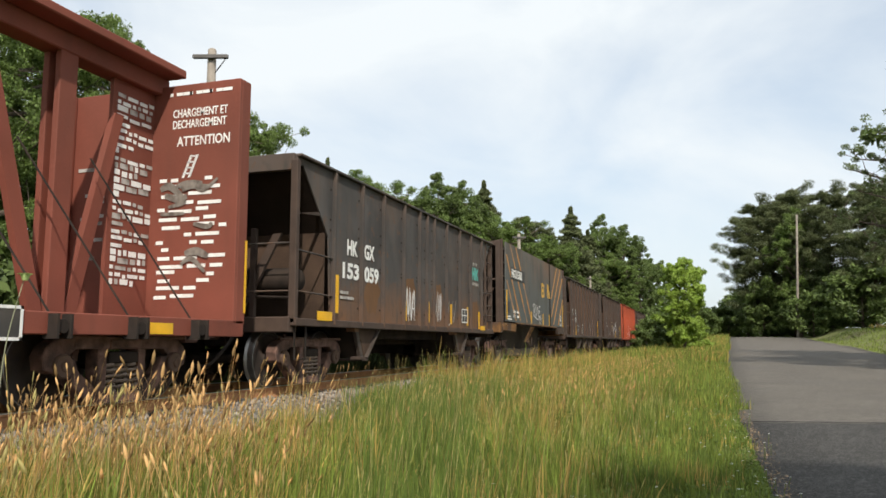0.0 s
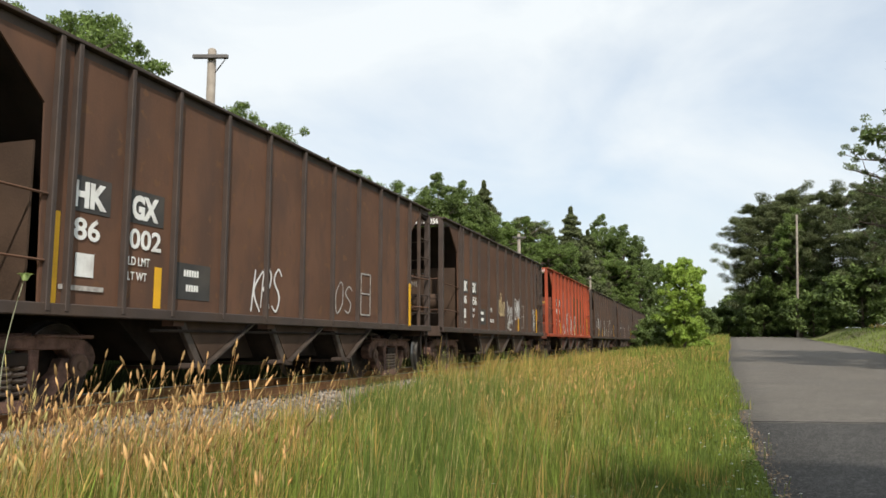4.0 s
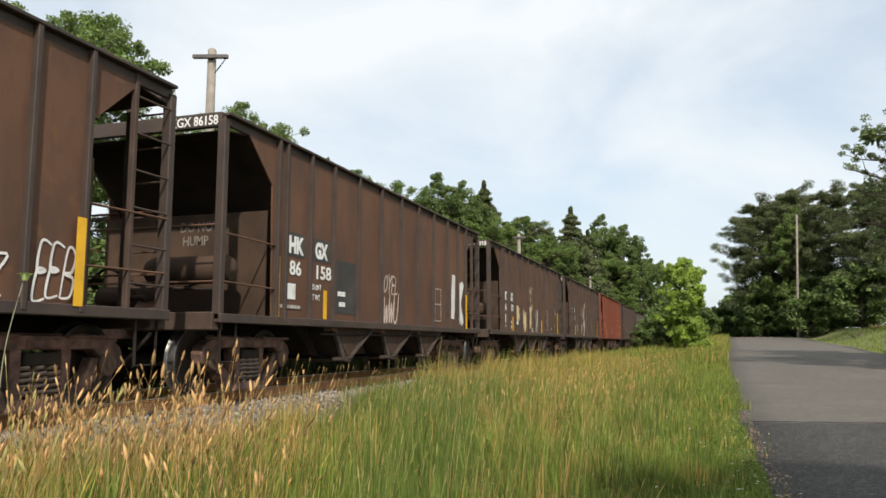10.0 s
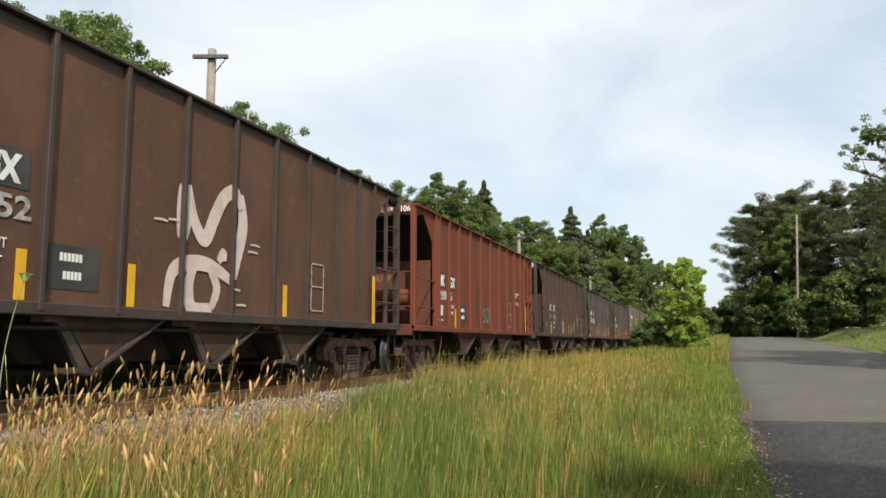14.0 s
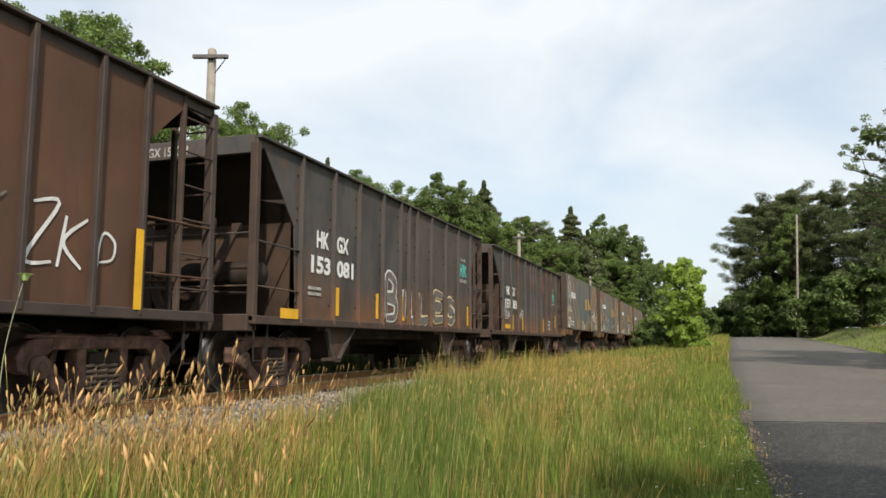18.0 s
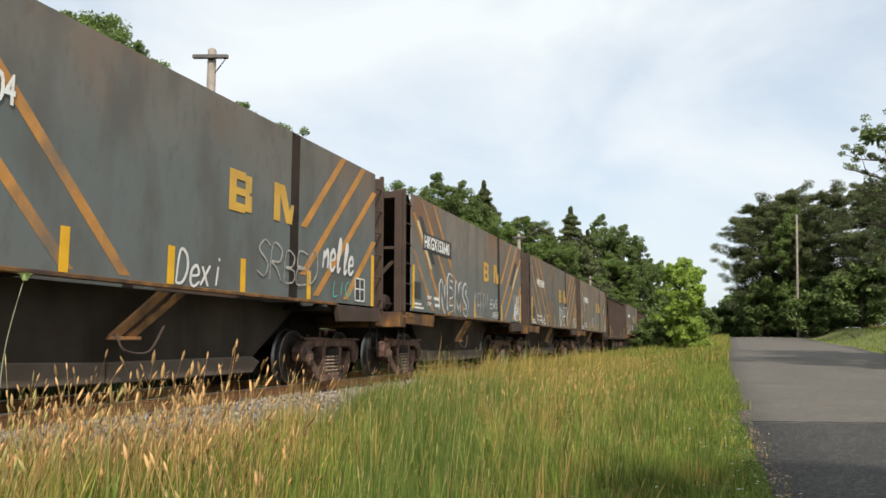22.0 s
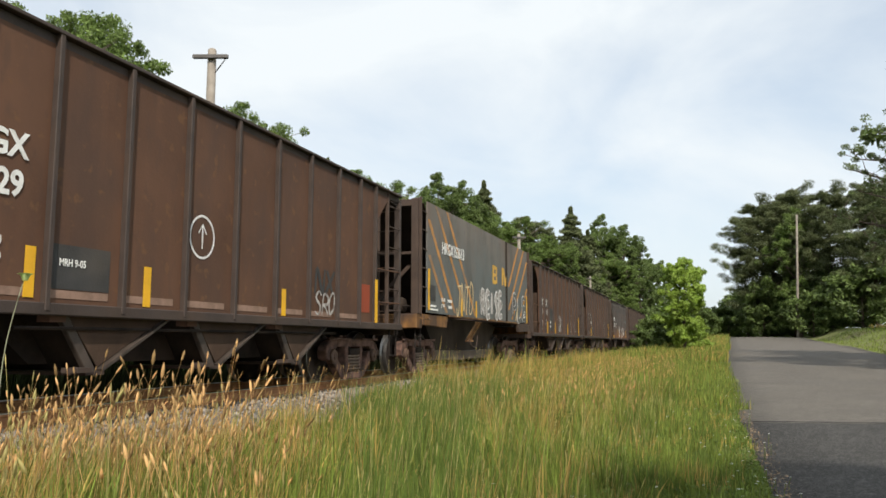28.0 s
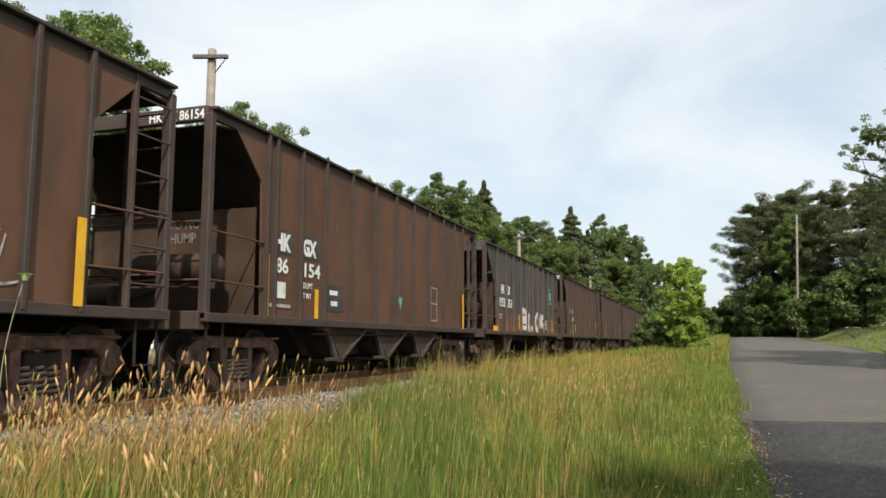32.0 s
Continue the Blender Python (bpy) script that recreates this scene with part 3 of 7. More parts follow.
def loop_figure(parent, x, y, z, h):
    """Nested outlined arches and loops, sprayed in one thin line."""
    def make(s):
        def line(p, w=0.045):
            ribbon(s, smooth_line([(y + h * u, z + h * q) for u, q in p], 5), w)
        line([(.02, .12), (.0, .6), (.06, .9), (.2, .99), (.33, .88), (.37, .6), (.34, .35)])
        line([(.10, .52), (.06, .7), (.10, .86), (.16, .84), (.18, .68), (.14, .53), (.10, .52)], .035)
        line([(.22, .50), (.20, .7), (.24, .84), (.30, .80), (.31, .64), (.27, .50), (.22, .50)], .035)
        line([(-.04, .48), (.12, .47), (.28, .44), (.42, .44)])
        line([(.04, .44), (.14, .16), (.2, .12), (.3, .4)], .035)
        line([(-.02, .10), (.14, .22), (.3, .2), (.44, .1), (.3, .12), (.12, .1), (-.02, .10)])
        line([(.04, .06), (.14, -.12), (.28, -.12), (.38, .06)], .035)
    part("graffiti", shape("loop_figure", make), SPRAY_W, parent, (x + 0.012, 0, 0), "tall thin white figure of sprayed loops")


# ---- trucks, couplers ----
WHEEL_R = 0.457


def wheelset(s):
    for sx in (1, -1):
        prof = [(0.675, 0.10), (0.69, 0.16), (0.70, 0.36), (0.675, 0.40), (0.675, 0.475), (0.69, 0.485), (0.712, 0.47), (0.725, WHEEL_R), (0.82, WHEEL_R - 0.004),
                (0.826, WHEEL_R - 0.015), (0.826, 0.385), (0.79, 0.36), (0.775, 0.2), (0.80, 0.14), (0.83, 0.12), (0.83, 0.08)]
        s.lathe_x([(sx * a, r) for a, r in prof], 0, 0, 32)
    s.lathe_x([(-1.02, 0.07), (-0.6, 0.085), (0.6, 0.085), (1.02, 0.07)], 0, 0, 12)


def wheelset_mesh():
    if "wheelset" not in CACHE:
        me = shape("wheelset", wheelset, 0, True)
        me.materials.append(STEEL)
        for p in me.polygons:
            r = [math.hypot(me.vertices[i].co.y, me.vertices[i].co.z) for i in p.vertices]
            if min(r) > 0.43:
                p.material_index = 1
    return CACHE["wheelset"]


def side_frame(s):
    """Cast truck side frame: solid bow with a small window each side of the spring pocket."""
    for k in (-1, 1):
        def flip(p):
            q = [(k * y, z) for y, z in p]
            return q if k > 0 else q[::-1]
        s.prism(flip([(0.98, 0.38), (1.12, 0.42), (1.15, 0.56), (1.10, 0.66), (0.98, 0.73), (0.72, 0.77), (0.70, 0.63), (0.79, 0.56), (0.80, 0.38)]), -0.09, 0.09)
        s.prism(flip([(0.84, 0.36), (0.80, 0.54), (0.70, 0.54), (0.64, 0.40), (0.40, 0.22), (0.36, 0.04), (0.50, 0.06)]), -0.075, 0.075)
        s.prism(flip([(0.25, 0.05), (0.38, 0.05), (0.38, 0.64), (0.25, 0.64)]), -0.095, 0.095)
        s.box(0.07, 0.125, min(k * .30, k * 1.08), max(k * .30, k * 1.08), 0.745, 0.785)
    s.prism([(-0.74, 0.63), (0.74, 0.63), (0.72, 0.77), (-0.72, 0.77)], -0.10, 0.10)
    s.prism([(-0.40, 0.03), (0.40, 0.03), (0.36, 0.15), (-0.36, 0.15)], -0.12, 0.12)
    s.box(0.09, 0.115, -0.22, 0.22, 0.64, 0.74)


def spring(s):
    s.tube([(0.10 * math.cos(a), 0.082 * math.sin(a), 0.16 + 0.0480 * a / math.pi / 1.6) for a in [2 * math.pi * j / 9 for j in range(46)]], 0.018, 5)


def bolster(s):
    s.box(-1.14, 1.14, -0.235, 0.235, 0.47, 0.60)
    s.box(-0.5, 0.5, -0.2, 0.2, 0.60, 0.80)


def bearing(s):
    s.lathe_x([(-0.06, 0.115), (0.015, 0.13), (0.035, 0.115), (0.04, 0.06), (0.06, 0.052)], 0, 0, 14)


def truck(parent, y):
    t = part("truck", shape("bolster", bolster, 0.015), UNDER, parent, (0, y, 0), "rusty cast freight truck")
    for sx in (1.02, -1.02):
        part("side_frame", shape("side_frame", side_frame, 0.012), TRUCK, t, (sx, 0, 0))
        for dy in (-0.175, 0.0, 0.175):
            part("spring", shape("spring", spring, 0, True), SPRING, t, (sx + math.copysign(.02, sx), dy, 0))
        for dy in (-0.889, 0.889):
            part("bearing_cap", shape("bearing", bearing, 0, True), BEARING, t, pose(sx + math.copysign(0.10, sx), dy, WHEEL_R, 0, 0, 0 if sx > 0 else 180))
        for dy in (0.37, -0.37):
            part("brake_shoe", shape("brake_shoe", lambda s: s.prism([(-0.01, 0.30), (0.05, 0.33), (0.03, 0.60), (-0.03, 0.58)], 0.70, 0.80), 0.006), UNDER, t, Matrix.Translation((0, dy, 0)) @ Matrix.Diagonal((math.copysign(1, sx), math.copysign(1, dy), 1, 1)))
    for dy in (0.36, -0.36):
        part("brake_beam", shape("brake_beam", lambda s: s.tube([(-0.8, 0, 0.42), (0.8, 0, 0.42)], 0.035, 6)), UNDER, t, (0, dy, 0))
    part("brake_rod", shape("brake_rod", lambda s: (s.tube([(0.76, -0.8, 0.80), (0.78, 0.8, 0.78)], 0.016, 5), s.slab((0.88, -0.55, 0.5), (0.88, -0.47, 0.5), (0.8, -0.32, 0.84), (0.8, -0.40, 0.84), 0.025))), TRUCK, t)
    for dy in (-0.889, 0.889):
        w = part("wheelset", wheelset_mesh(), WHEEL, t, (0, dy, WHEEL_R))
        WHEELSETS.append(w)
    return t


WHEELSETS = []


def coupler(s):
    s.box(-0.09, 0.09, -0.55, 0.3, 0.75, 0.93)
    s.prism([(-0.80, 0.70), (-0.52, 0.70), (-0.52, 0.98), (-0.80, 0.98)], -0.16, 0.06)
    s.prism([(-0.86, 0.72), (-0.70, 0.72), (-0.70, 0.96), (-0.86, 0.96)], 0.04, 0.17)


def air_hose(s):
    s.tube(smooth_line([(0.45, 0.0, 0.85), (0.5, -0.35, 0.62), (0.42, -0.62, 0.38), (0.3, -0.85, 0.36)], 4), 0.025, 6)


def draft_gear(parent, y, flip):
    m = pose(0, y, 0, 0, 0, 180 if flip else 0)
    part("coupler", shape("coupler", coupler, 0.02), TRUCK, parent, m)
    part("air_hose", shape("air_hose", air_hose, 0, True), UNDER, parent, m)


# ---- hopper cars ----
SHEET = 1.47     # half width over the side sheets
CARS = []


def open_hopper(label, body, F, ribs, front, gusset, length, side_rear, trucks, bays, top=3.76, braces=False, ribbed=None, inside=None):
    """Ribbed open-top hopper. y runs back from its front corner posts, z from the rail head."""
    car = tagged(new("hopper_car"), label, "railway car", "hopper cars of the train")
    kind = (front, length)
    CARS.append((car, F))
    sill = 1.06
    (ga, gz0), (gb, gz1) = gusset
    outline = [(front, sill), (side_rear, sill), (side_rear, gz1), (length - ga, gz0), (ga, gz0), (gb, gz1)]
    side = shape(("side", kind), lambda s: s.prism(outline, -0.012, 0.012))
    chord = shape(("chord", kind), lambda s: (s.box(-0.06, -0.004, 0, length, top - 0.16, top - 0.045), s.box(-0.06, 0.078, 0, length, top - 0.04, top)), 0.006)
    sill_me = shape(("sill", kind), lambda s: (s.box(-0.06, 0.05, -0.05, length + 0.05, 0.96, 1.08)), 0.01)
    rib = shape(("rib", kind), lambda s: s.prism([(-0.03, 1.0), (0.03, 1.0), (0.03, top - 0.042), (-0.03, top - 0.042)], -0.045, 0.045), 0.007)
    for sx in (1, -1):
        part("side_sheet", side, body, car, (sx * SHEET, 0, 0))
        part("top_chord", chord, body if braces or inside else DARK_RIB, car, pose(sx * 1.48, 0 if sx > 0 else length, 0, 0, 0, 0 if sx > 0 else 180))
        part("side_sill", sill_me, FRAME if braces else (body if inside else DARK_RIB), car, pose(sx * 1.49, 0 if sx > 0 else length, 0, 0, 0, 0 if sx > 0 else 180))
        for y in ribs:
            part("rib", rib, (ribbed if ribbed and round(y, 2) in (3.42, 8.5, 9.52) else None) or (body if braces or inside else DARK_RIB), car, (sx * 1.505, y, 0))
    if braces:
        bolts = shape(("bolts", kind), lambda s: [s.lathe_x([(0.0, 0.022), (0.010, 0.018), (0.014, 0.006)], dy, z, 8) for z, dy in ((1.32, -.1), (1.62, .1), (2.05, -.1), (2.12, -.1), (2.60, -.1), (2.78, -.1), (3.1, .1), (3.3, -.1))], 0, True)
        for y in ribs:
            part("bolt_row", bolts, UNDER, car, (SHEET + 0.012, y, 0))
    if ribbed is RUST:
        def stain(s):
            rng = random.Random(17)
            rows = [1.08 + 0.085 * i for i in range(29)]
            wid = [(rng.uniform(.07, .12) + .05 * max(0, 1.9 - z), rng.uniform(.07, .12) + .05 * max(0, 1.9 - z)) for z in rows]
            s.quad_strip([[(0, -a, z), (0, b, z)] for z, (a, b) in zip(rows, wid)], False)
        st = shape(("rust_stain", kind), stain)
        for n, y in enumerate((3.42, 8.5, 9.52)):
            part("rust_stain", st, RUST, car, Matrix.Translation((SHEET + 0.0135, y, 0)) @ Matrix.Diagonal((1, -1 if n % 2 else 1, 1, 1)))
    post = shape(("post", kind), lambda s: s.prism([(-0.05, 1.0), (0.06, 1.0), (0.06, top - 0.1), (-0.05, top - 0.1)], -0.06, 0.06), 0.012)
    end_beam = shape(("end_beam", kind), lambda s: s.prism([(-0.04, top - (0.26 if braces else 0.19)), (0.05, top - (0.26 if braces else 0.19)), (0.05, top + 0.01), (-0.04, top + 0.01)], -1.44, 1.44), 0.01)
    end_sill = shape(("end_sill", kind), lambda s: s.box(-1.44, 1.44, -0.10, 0.16, 0.86, 1.10), 0.015)
    foot = gb + (gz1 - sill) / 1.12
    fold = [(0.05, top - 0.24), (ga + 0.04, gz0 - 0.03), (gb, gz1), (foot, sill)]
    slopes = [shape(("slope", kind, i), lambda s: s.slab((-1.45, p[0], p[1]), (1.45, p[0], p[1]), (1.45, q[0], q[1]), (-1.45, q[0], q[1]), 0.02)) for i, (p, q) in enumerate(zip(fold, fold[1:]))]
    floor = shape(("end_floor", kind), lambda s: s.box(-1.4, 1.4, 0.1, foot + 0.05, 0.98, 1.02))
    for end in (0, 1):
        m = pose(0, length * end, 0, 0, 0, 180 * end)
        part("end_beam", end_beam, body if braces or inside else DARK_RIB, car, m)
        part("end_sill", end_sill, inside or FRAME, car, m)
        # slope sheets coloured near black for the shade beneath the overhang
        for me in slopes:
            part("slope_sheet", me, SHADED_SLOPE, car, m)
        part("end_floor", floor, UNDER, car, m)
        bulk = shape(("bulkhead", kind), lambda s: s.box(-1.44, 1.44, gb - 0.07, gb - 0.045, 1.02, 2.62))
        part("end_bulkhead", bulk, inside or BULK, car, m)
        for sx in (1, -1):
            part("corner_post", post, FRAME if braces else (body if inside else DARK_RIB), car, m @ Matrix.Translation((sx * 1.45, 0, 0)))
        inner = shape(("inner", kind), lambda s: s.prism([(-0.04, 1.02), (0.04, 1.02), (0.04, 2.55), (-0.04, 2.55)], -0.05, 0.05), 0.01)
        for sx in ((0.55, -0.55) if braces else ()):
            part("end_post", inner, FRAME, car, m @ Matrix.Translation((sx, 0.45 if not braces else 0.3, 0)))
        # hand rails across the end opening and its open sides
        part("hand_rail", shape(("rail_a", kind), lambda s: s.tube([(-1.44, -0.02, 2.25), (1.44, -0.02, 2.25)], 0.014, 6)), body, car, m)
        part("hand_rail", shape(("rail_b", kind), lambda s: s.tube([(-1.44, -0.02, 1.5), (1.44, -0.02, 1.5)], 0.014, 6)), body, car, m)
        for sx in (1.5, -1.5):
            for z in (2.12, 1.48):
                part("grab_iron", shape(("grab", kind, z), lambda s: s.tube([(0, 0.0, z + 0.02), (0, front + 0.02, z)], 0.014, 6)), body, car, m @ Matrix.Translation((sx, 0, 0)))
        # ladder on the right-hand end of each side
        sx = -1.47
        stile = shape(("stile", kind), lambda s: s.prism([(-0.03, 0.95), (0.03, 0.95), (0.03, top), (-0.03, top)], -0.035, 0.035), 0.008)
        part("ladder_stile", stile, body if inside else FRAME, car, m @ Matrix.Translation((sx, 0.62, 0)))
        rung = shape("rung", lambda s: s.tube([(0, 0.0, 0), (0, 0.62, 0)], 0.013, 6))
        for k in range(6):
            part("rung", rung, FRAME, car, m @ Matrix.Translation((sx - 0.03, 0.0, 1.35 + 0.42 * k)))
        end_rung = shape("end_rung", lambda s: s.tube([(-0.62, 0, 0), (0, 0, 0)], 0.013, 6))
        part("ladder_stile", stile, body if inside else FRAME, car, m @ Matrix.Translation((-0.85, -0.02, 0)))
        for k in range(6):
            part("rung", end_rung, FRAME, car, m @ Matrix.Translation((-0.85, -0.04, 1.35 + 0.42 * k)))
        step = shape("sill_step", lambda s: s.tube([(0, -.18, 1.0), (0, -.17, .45), (0, .17, .45), (0, .18, 1.0)], 0.02, 6))
        for sx2 in (1.45, -1.45):
            part("sill_step", step, UNDER, car, m @ Matrix.Translation((sx2, 0.25, 0)))
        if braces:
            brace = shape(("brace", kind), lambda s: s.slab((0.15, 0.35, 1.05), (0.30, 0.35, 1.05), (1.05, 0.35, 2.45), (0.90, 0.35, 2.45), 0.06))
            part("brace", brace, FRAME, car, m)
            part("brace", brace, FRAME, car, m @ Matrix.Diagonal((-1, 1, 1, 1)))
            flat = shape(("cross_strut", kind), lambda s: s.slab((1.42, 0.0, 2.72), (1.42, 0.08, 2.72), (1.42, 0.9, 2.88), (1.42, 0.9, 2.80), 0.05))
            part("brace", flat, FRAME, car, m)
        draft_gear(car, length * end, end == 1)
    # brake gear on the leading end
    gear = UNDER if braces else (body if inside else BULK)
    part("air_reservoir", shape("reservoir", lambda s: s.lathe_x([(-0.72, 0.05), (-0.68, 0.16), (-0.6, 0.2), (0.6, 0.2), (0.68, 0.16), (0.72, 0.05)], 0, 0, 18), 0, True), gear, car, (0.55, 0.62, 1.72))
    part("brake_cylinder", shape("cylinder", lambda s: s.lathe_x([(-0.3, 0.06), (-0.28, 0.17), (0.2, 0.17), (0.24, 0.05), (0.5, 0.04)], 0, 0, 16), 0, True), gear, car, (-0.75, 0.7, 1.35))
    part("brake_pipe", shape("brake_pipe", lambda s: s.tube(smooth_line([(-1.1, 0.4, 1.5), (-0.6, 0.3, 1.75), (-0.1, 0.35, 1.5), (0.5, 0.3, 1.45), (1.2, 0.4, 1.42)], 5), 0.022, 6), 0, True), UNDER, car)
    part("brake_lever", shape("brake_lever", lambda s: (s.slab((-0.5, 0.9, 1.3), (-0.42, 0.9, 1.3), (0.7, 0.95, 1.62), (0.62, 0.95, 1.62), 0.03))), UNDER, car)
    part("centre_sill", shape(("centre_sill", kind), lambda s: s.box(-0.2, 0.2, 0.1, length - 0.1, 0.66, 0.98), 0.01), UNDER, car)
    low_z = 0.78 if braces else 0.48
    part("hopper_belly", shape(("belly", kind), lambda s: s.prism([(bays[0][0] - 0.5, 1.04), (bays[-1][2] + 0.5, 1.04), (bays[-1][2] - 0.1, low_z), (bays[0][0] + 0.2, low_z)], -0.9, 0.9)), UNDER, car)
    for y in trucks:
        truck(car, y)
    for y0, tip, y1 in bays:
        key = (round(tip - y0, 2), round(y1 - y0, 2))
        bay = shape(("bay", key), lambda s: (s.prism([(0, 1.06), (y1 - y0, 1.06), (tip - y0 + 0.10, 0.42), (tip - y0 - 0.03, 0.42)], 0.22, 1.33),
                                             s.prism([(0, 1.06), (y1 - y0, 1.06), (tip - y0 + 0.10, 0.42), (tip - y0 - 0.03, 0.42)], -1.33, -0.22)))
        b = part("hopper_bay", bay, UNDER, car, (0, y0, 0), "tapering discharge bay")
        a, d = tip - y0, y1 - y0
        cheek = shape(("bay_cheek", key), lambda s: s.prism([(0.12, 1.03), (d, 1.03), (a + 0.08, 0.45)], 1.385, 1.40))
        lip = shape(("bay_lip", key), lambda s: s.slab((1.36, d, 1.03), (1.47, d, 1.03), (1.47, a + 0.07, 0.43), (1.36, a + 0.07, 0.43), 0.03))
        for sx in (1, -1):
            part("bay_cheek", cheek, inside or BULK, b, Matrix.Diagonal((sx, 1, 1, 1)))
            part("bay_lip", lip, BAY_EDGE, b, Matrix.Diagonal((sx, 1, 1, 1)))
        frame_me = shape(("bay_frame", key), lambda s: s.slab((1.40, 0.0, 1.04), (1.40, 0.13, 1.04), (1.40, a + 0.08, 0.40), (1.40, a - 0.06, 0.40), 0.07), 0.008)
        part("bay_door_frame", frame_me, BAY_EDGE, b, None, "scuffed discharge door frame")
        part("bay_latch", shape(("bay_latch", key), lambda s: (s.box(0.2, 1.46, a - 0.14, a + 0.12, 0.37, 0.41), s.box(1.3, 1.5, a - 0.3, a - 0.1, 0.40, 0.45))), FRAME, b)
        part("bay_bracket", shape("bay_bracket", lambda s: s.box(1.3, 1.46, -0.12, 0.08, 0.9, 1.0)), body, b)
    if len(bays) == 3:
        part("door_shaft", shape("door_shaft", lambda s: s.tube([(1.42, bays[0][0] - 0.5, 0.84), (1.42, bays[2][2] + 0.3, 0.86)], 0.02, 6)), UNDER, car)
    return car


RIBS_A = [1.34, 1.58, 2.36, 3.18, 4.20, 5.25, 6.30, 7.35, 8.37, 9.39, 10.28, 10.98]
BAYS_A = [(3.42, 3.94, 5.14), (5.52, 6.02, 7.26), (7.58, 8.08, 9.19)]
RIBS_B = [1.26, 2.40, 3.42, 4.54, 5.48, 5.98, 6.48, 7.42, 8.50, 9.52, 10.60]
BAYS_B = [(2.35, 2.72, 3.45), (8.35, 8.80, 9.45)]


def three_bay(label, body, F, inside=None):
    return open_hopper(label, body, F, RIBS_A, 1.28, ((0.55, 3.62), (1.22, 3.0)), 12.3, 11.06, (1.32, 10.95), BAYS_A, inside=inside)


def two_bay(label, body, F, ribbed=None):
    return open_hopper(label, body, F, RIBS_B, 1.20, ((0.10, 3.60), (1.10, 2.46)), 11.75, 10.62, (1.25, 10.5), BAYS_B, 3.66, True, ribbed)


def marks(car, left, right, n_left, n_right, y=1.62, z=2.10, end_text="", faint=False):
    """Reporting mark and number split over two panels, each on a dark stencil patch."""
    x = SHEET + 0.012
    for dy in (0.0, 0.86):
        plate("stencil_patch", car, x, y + dy - 0.05, y + dy + 0.53, z - 0.06, z + 0.31, PATCH, "dark stencil patch", 0.003)
    word("reporting_mark", left, car, x + 0.012, y, z, 0.25, bold=0.07, fit=0.46)
    word("reporting_mark", right, car, x + 0.012, y + 0.85, z, 0.25, bold=0.07, fit=0.44)
    word("car_number", n_left, car, x + 0.012, y + 0.03, z - 0.34, 0.22, FADED if faint else WHITE, bold=0.03, fit=0.18 * len(n_left))
    word("car_number", n_right, car, x + 0.012, y + 0.83, z - 0.34, 0.22, FADED if faint else WHITE, bold=0.03, fit=0.175 * len(n_right))
    if end_text:
        word("end_mark", end_text, car, 0.52, -0.048, 3.60, 0.13, turn=FRONT, fit=0.86)


def small_print(car, y, z, lines, x=SHEET + 0.012, h=0.07):
    for i, text in enumerate(lines):
        word("small_lettering", text, car, x + 0.012, y, z - i * h * 1.75, h, bold=0.01)


def bars(car, y0, y1, z, rows, x=SHEET + 0.012, h=0.05, seed=0, material=None):
    """Illegible stencilled lines."""
    rng = random.Random(seed)
    for i in range(rows):
        plate("stencil_bar", car, x + 0.004, y0, y0 + (y1 - y0) * rng.choice((0.6, 0.8, 1.0)), z - i * h * 1.8, z - i * h * 1.8 + h, material or FADED)


def data_panel(car, y, z, w=0.36, h=0.36, x=SHEET + 0.012, worn=False):
    """Black consolidated stencil panel with white borders."""
    if not worn:
        plate("stencil_panel", car, x, y, y + w, z, z + h, PATCH, "black stencil panel with white borders")
    for a, b, c, d in ((0, w, 0, .025), (0, w, h - .025, h), (0, .025, 0, h), (w - .025, w, 0, h), (0, w, h * .5, h * .5 + .02), (w * .5, w * .5 + .02, 0, h if not worn else .025)):
        plate("panel_line", car, x, y + a, y + b, z + c, z + d, FADED if worn else WHITE, lift=0.011)


def reflectors(car, rows, x=SHEET + 0.012, w=0.12):
    for y, z0, z1 in rows:
        if x < 1.5 and (y < 1.41 or y > 10.9):
            plate("reflector", car, 1.5405, y - w / 2, y + w / 2, z0, z1, YELLOW)
            continue
        plate("reflector", car, x, y - w / 2, y + w / 2, z0, z1, YELLOW)


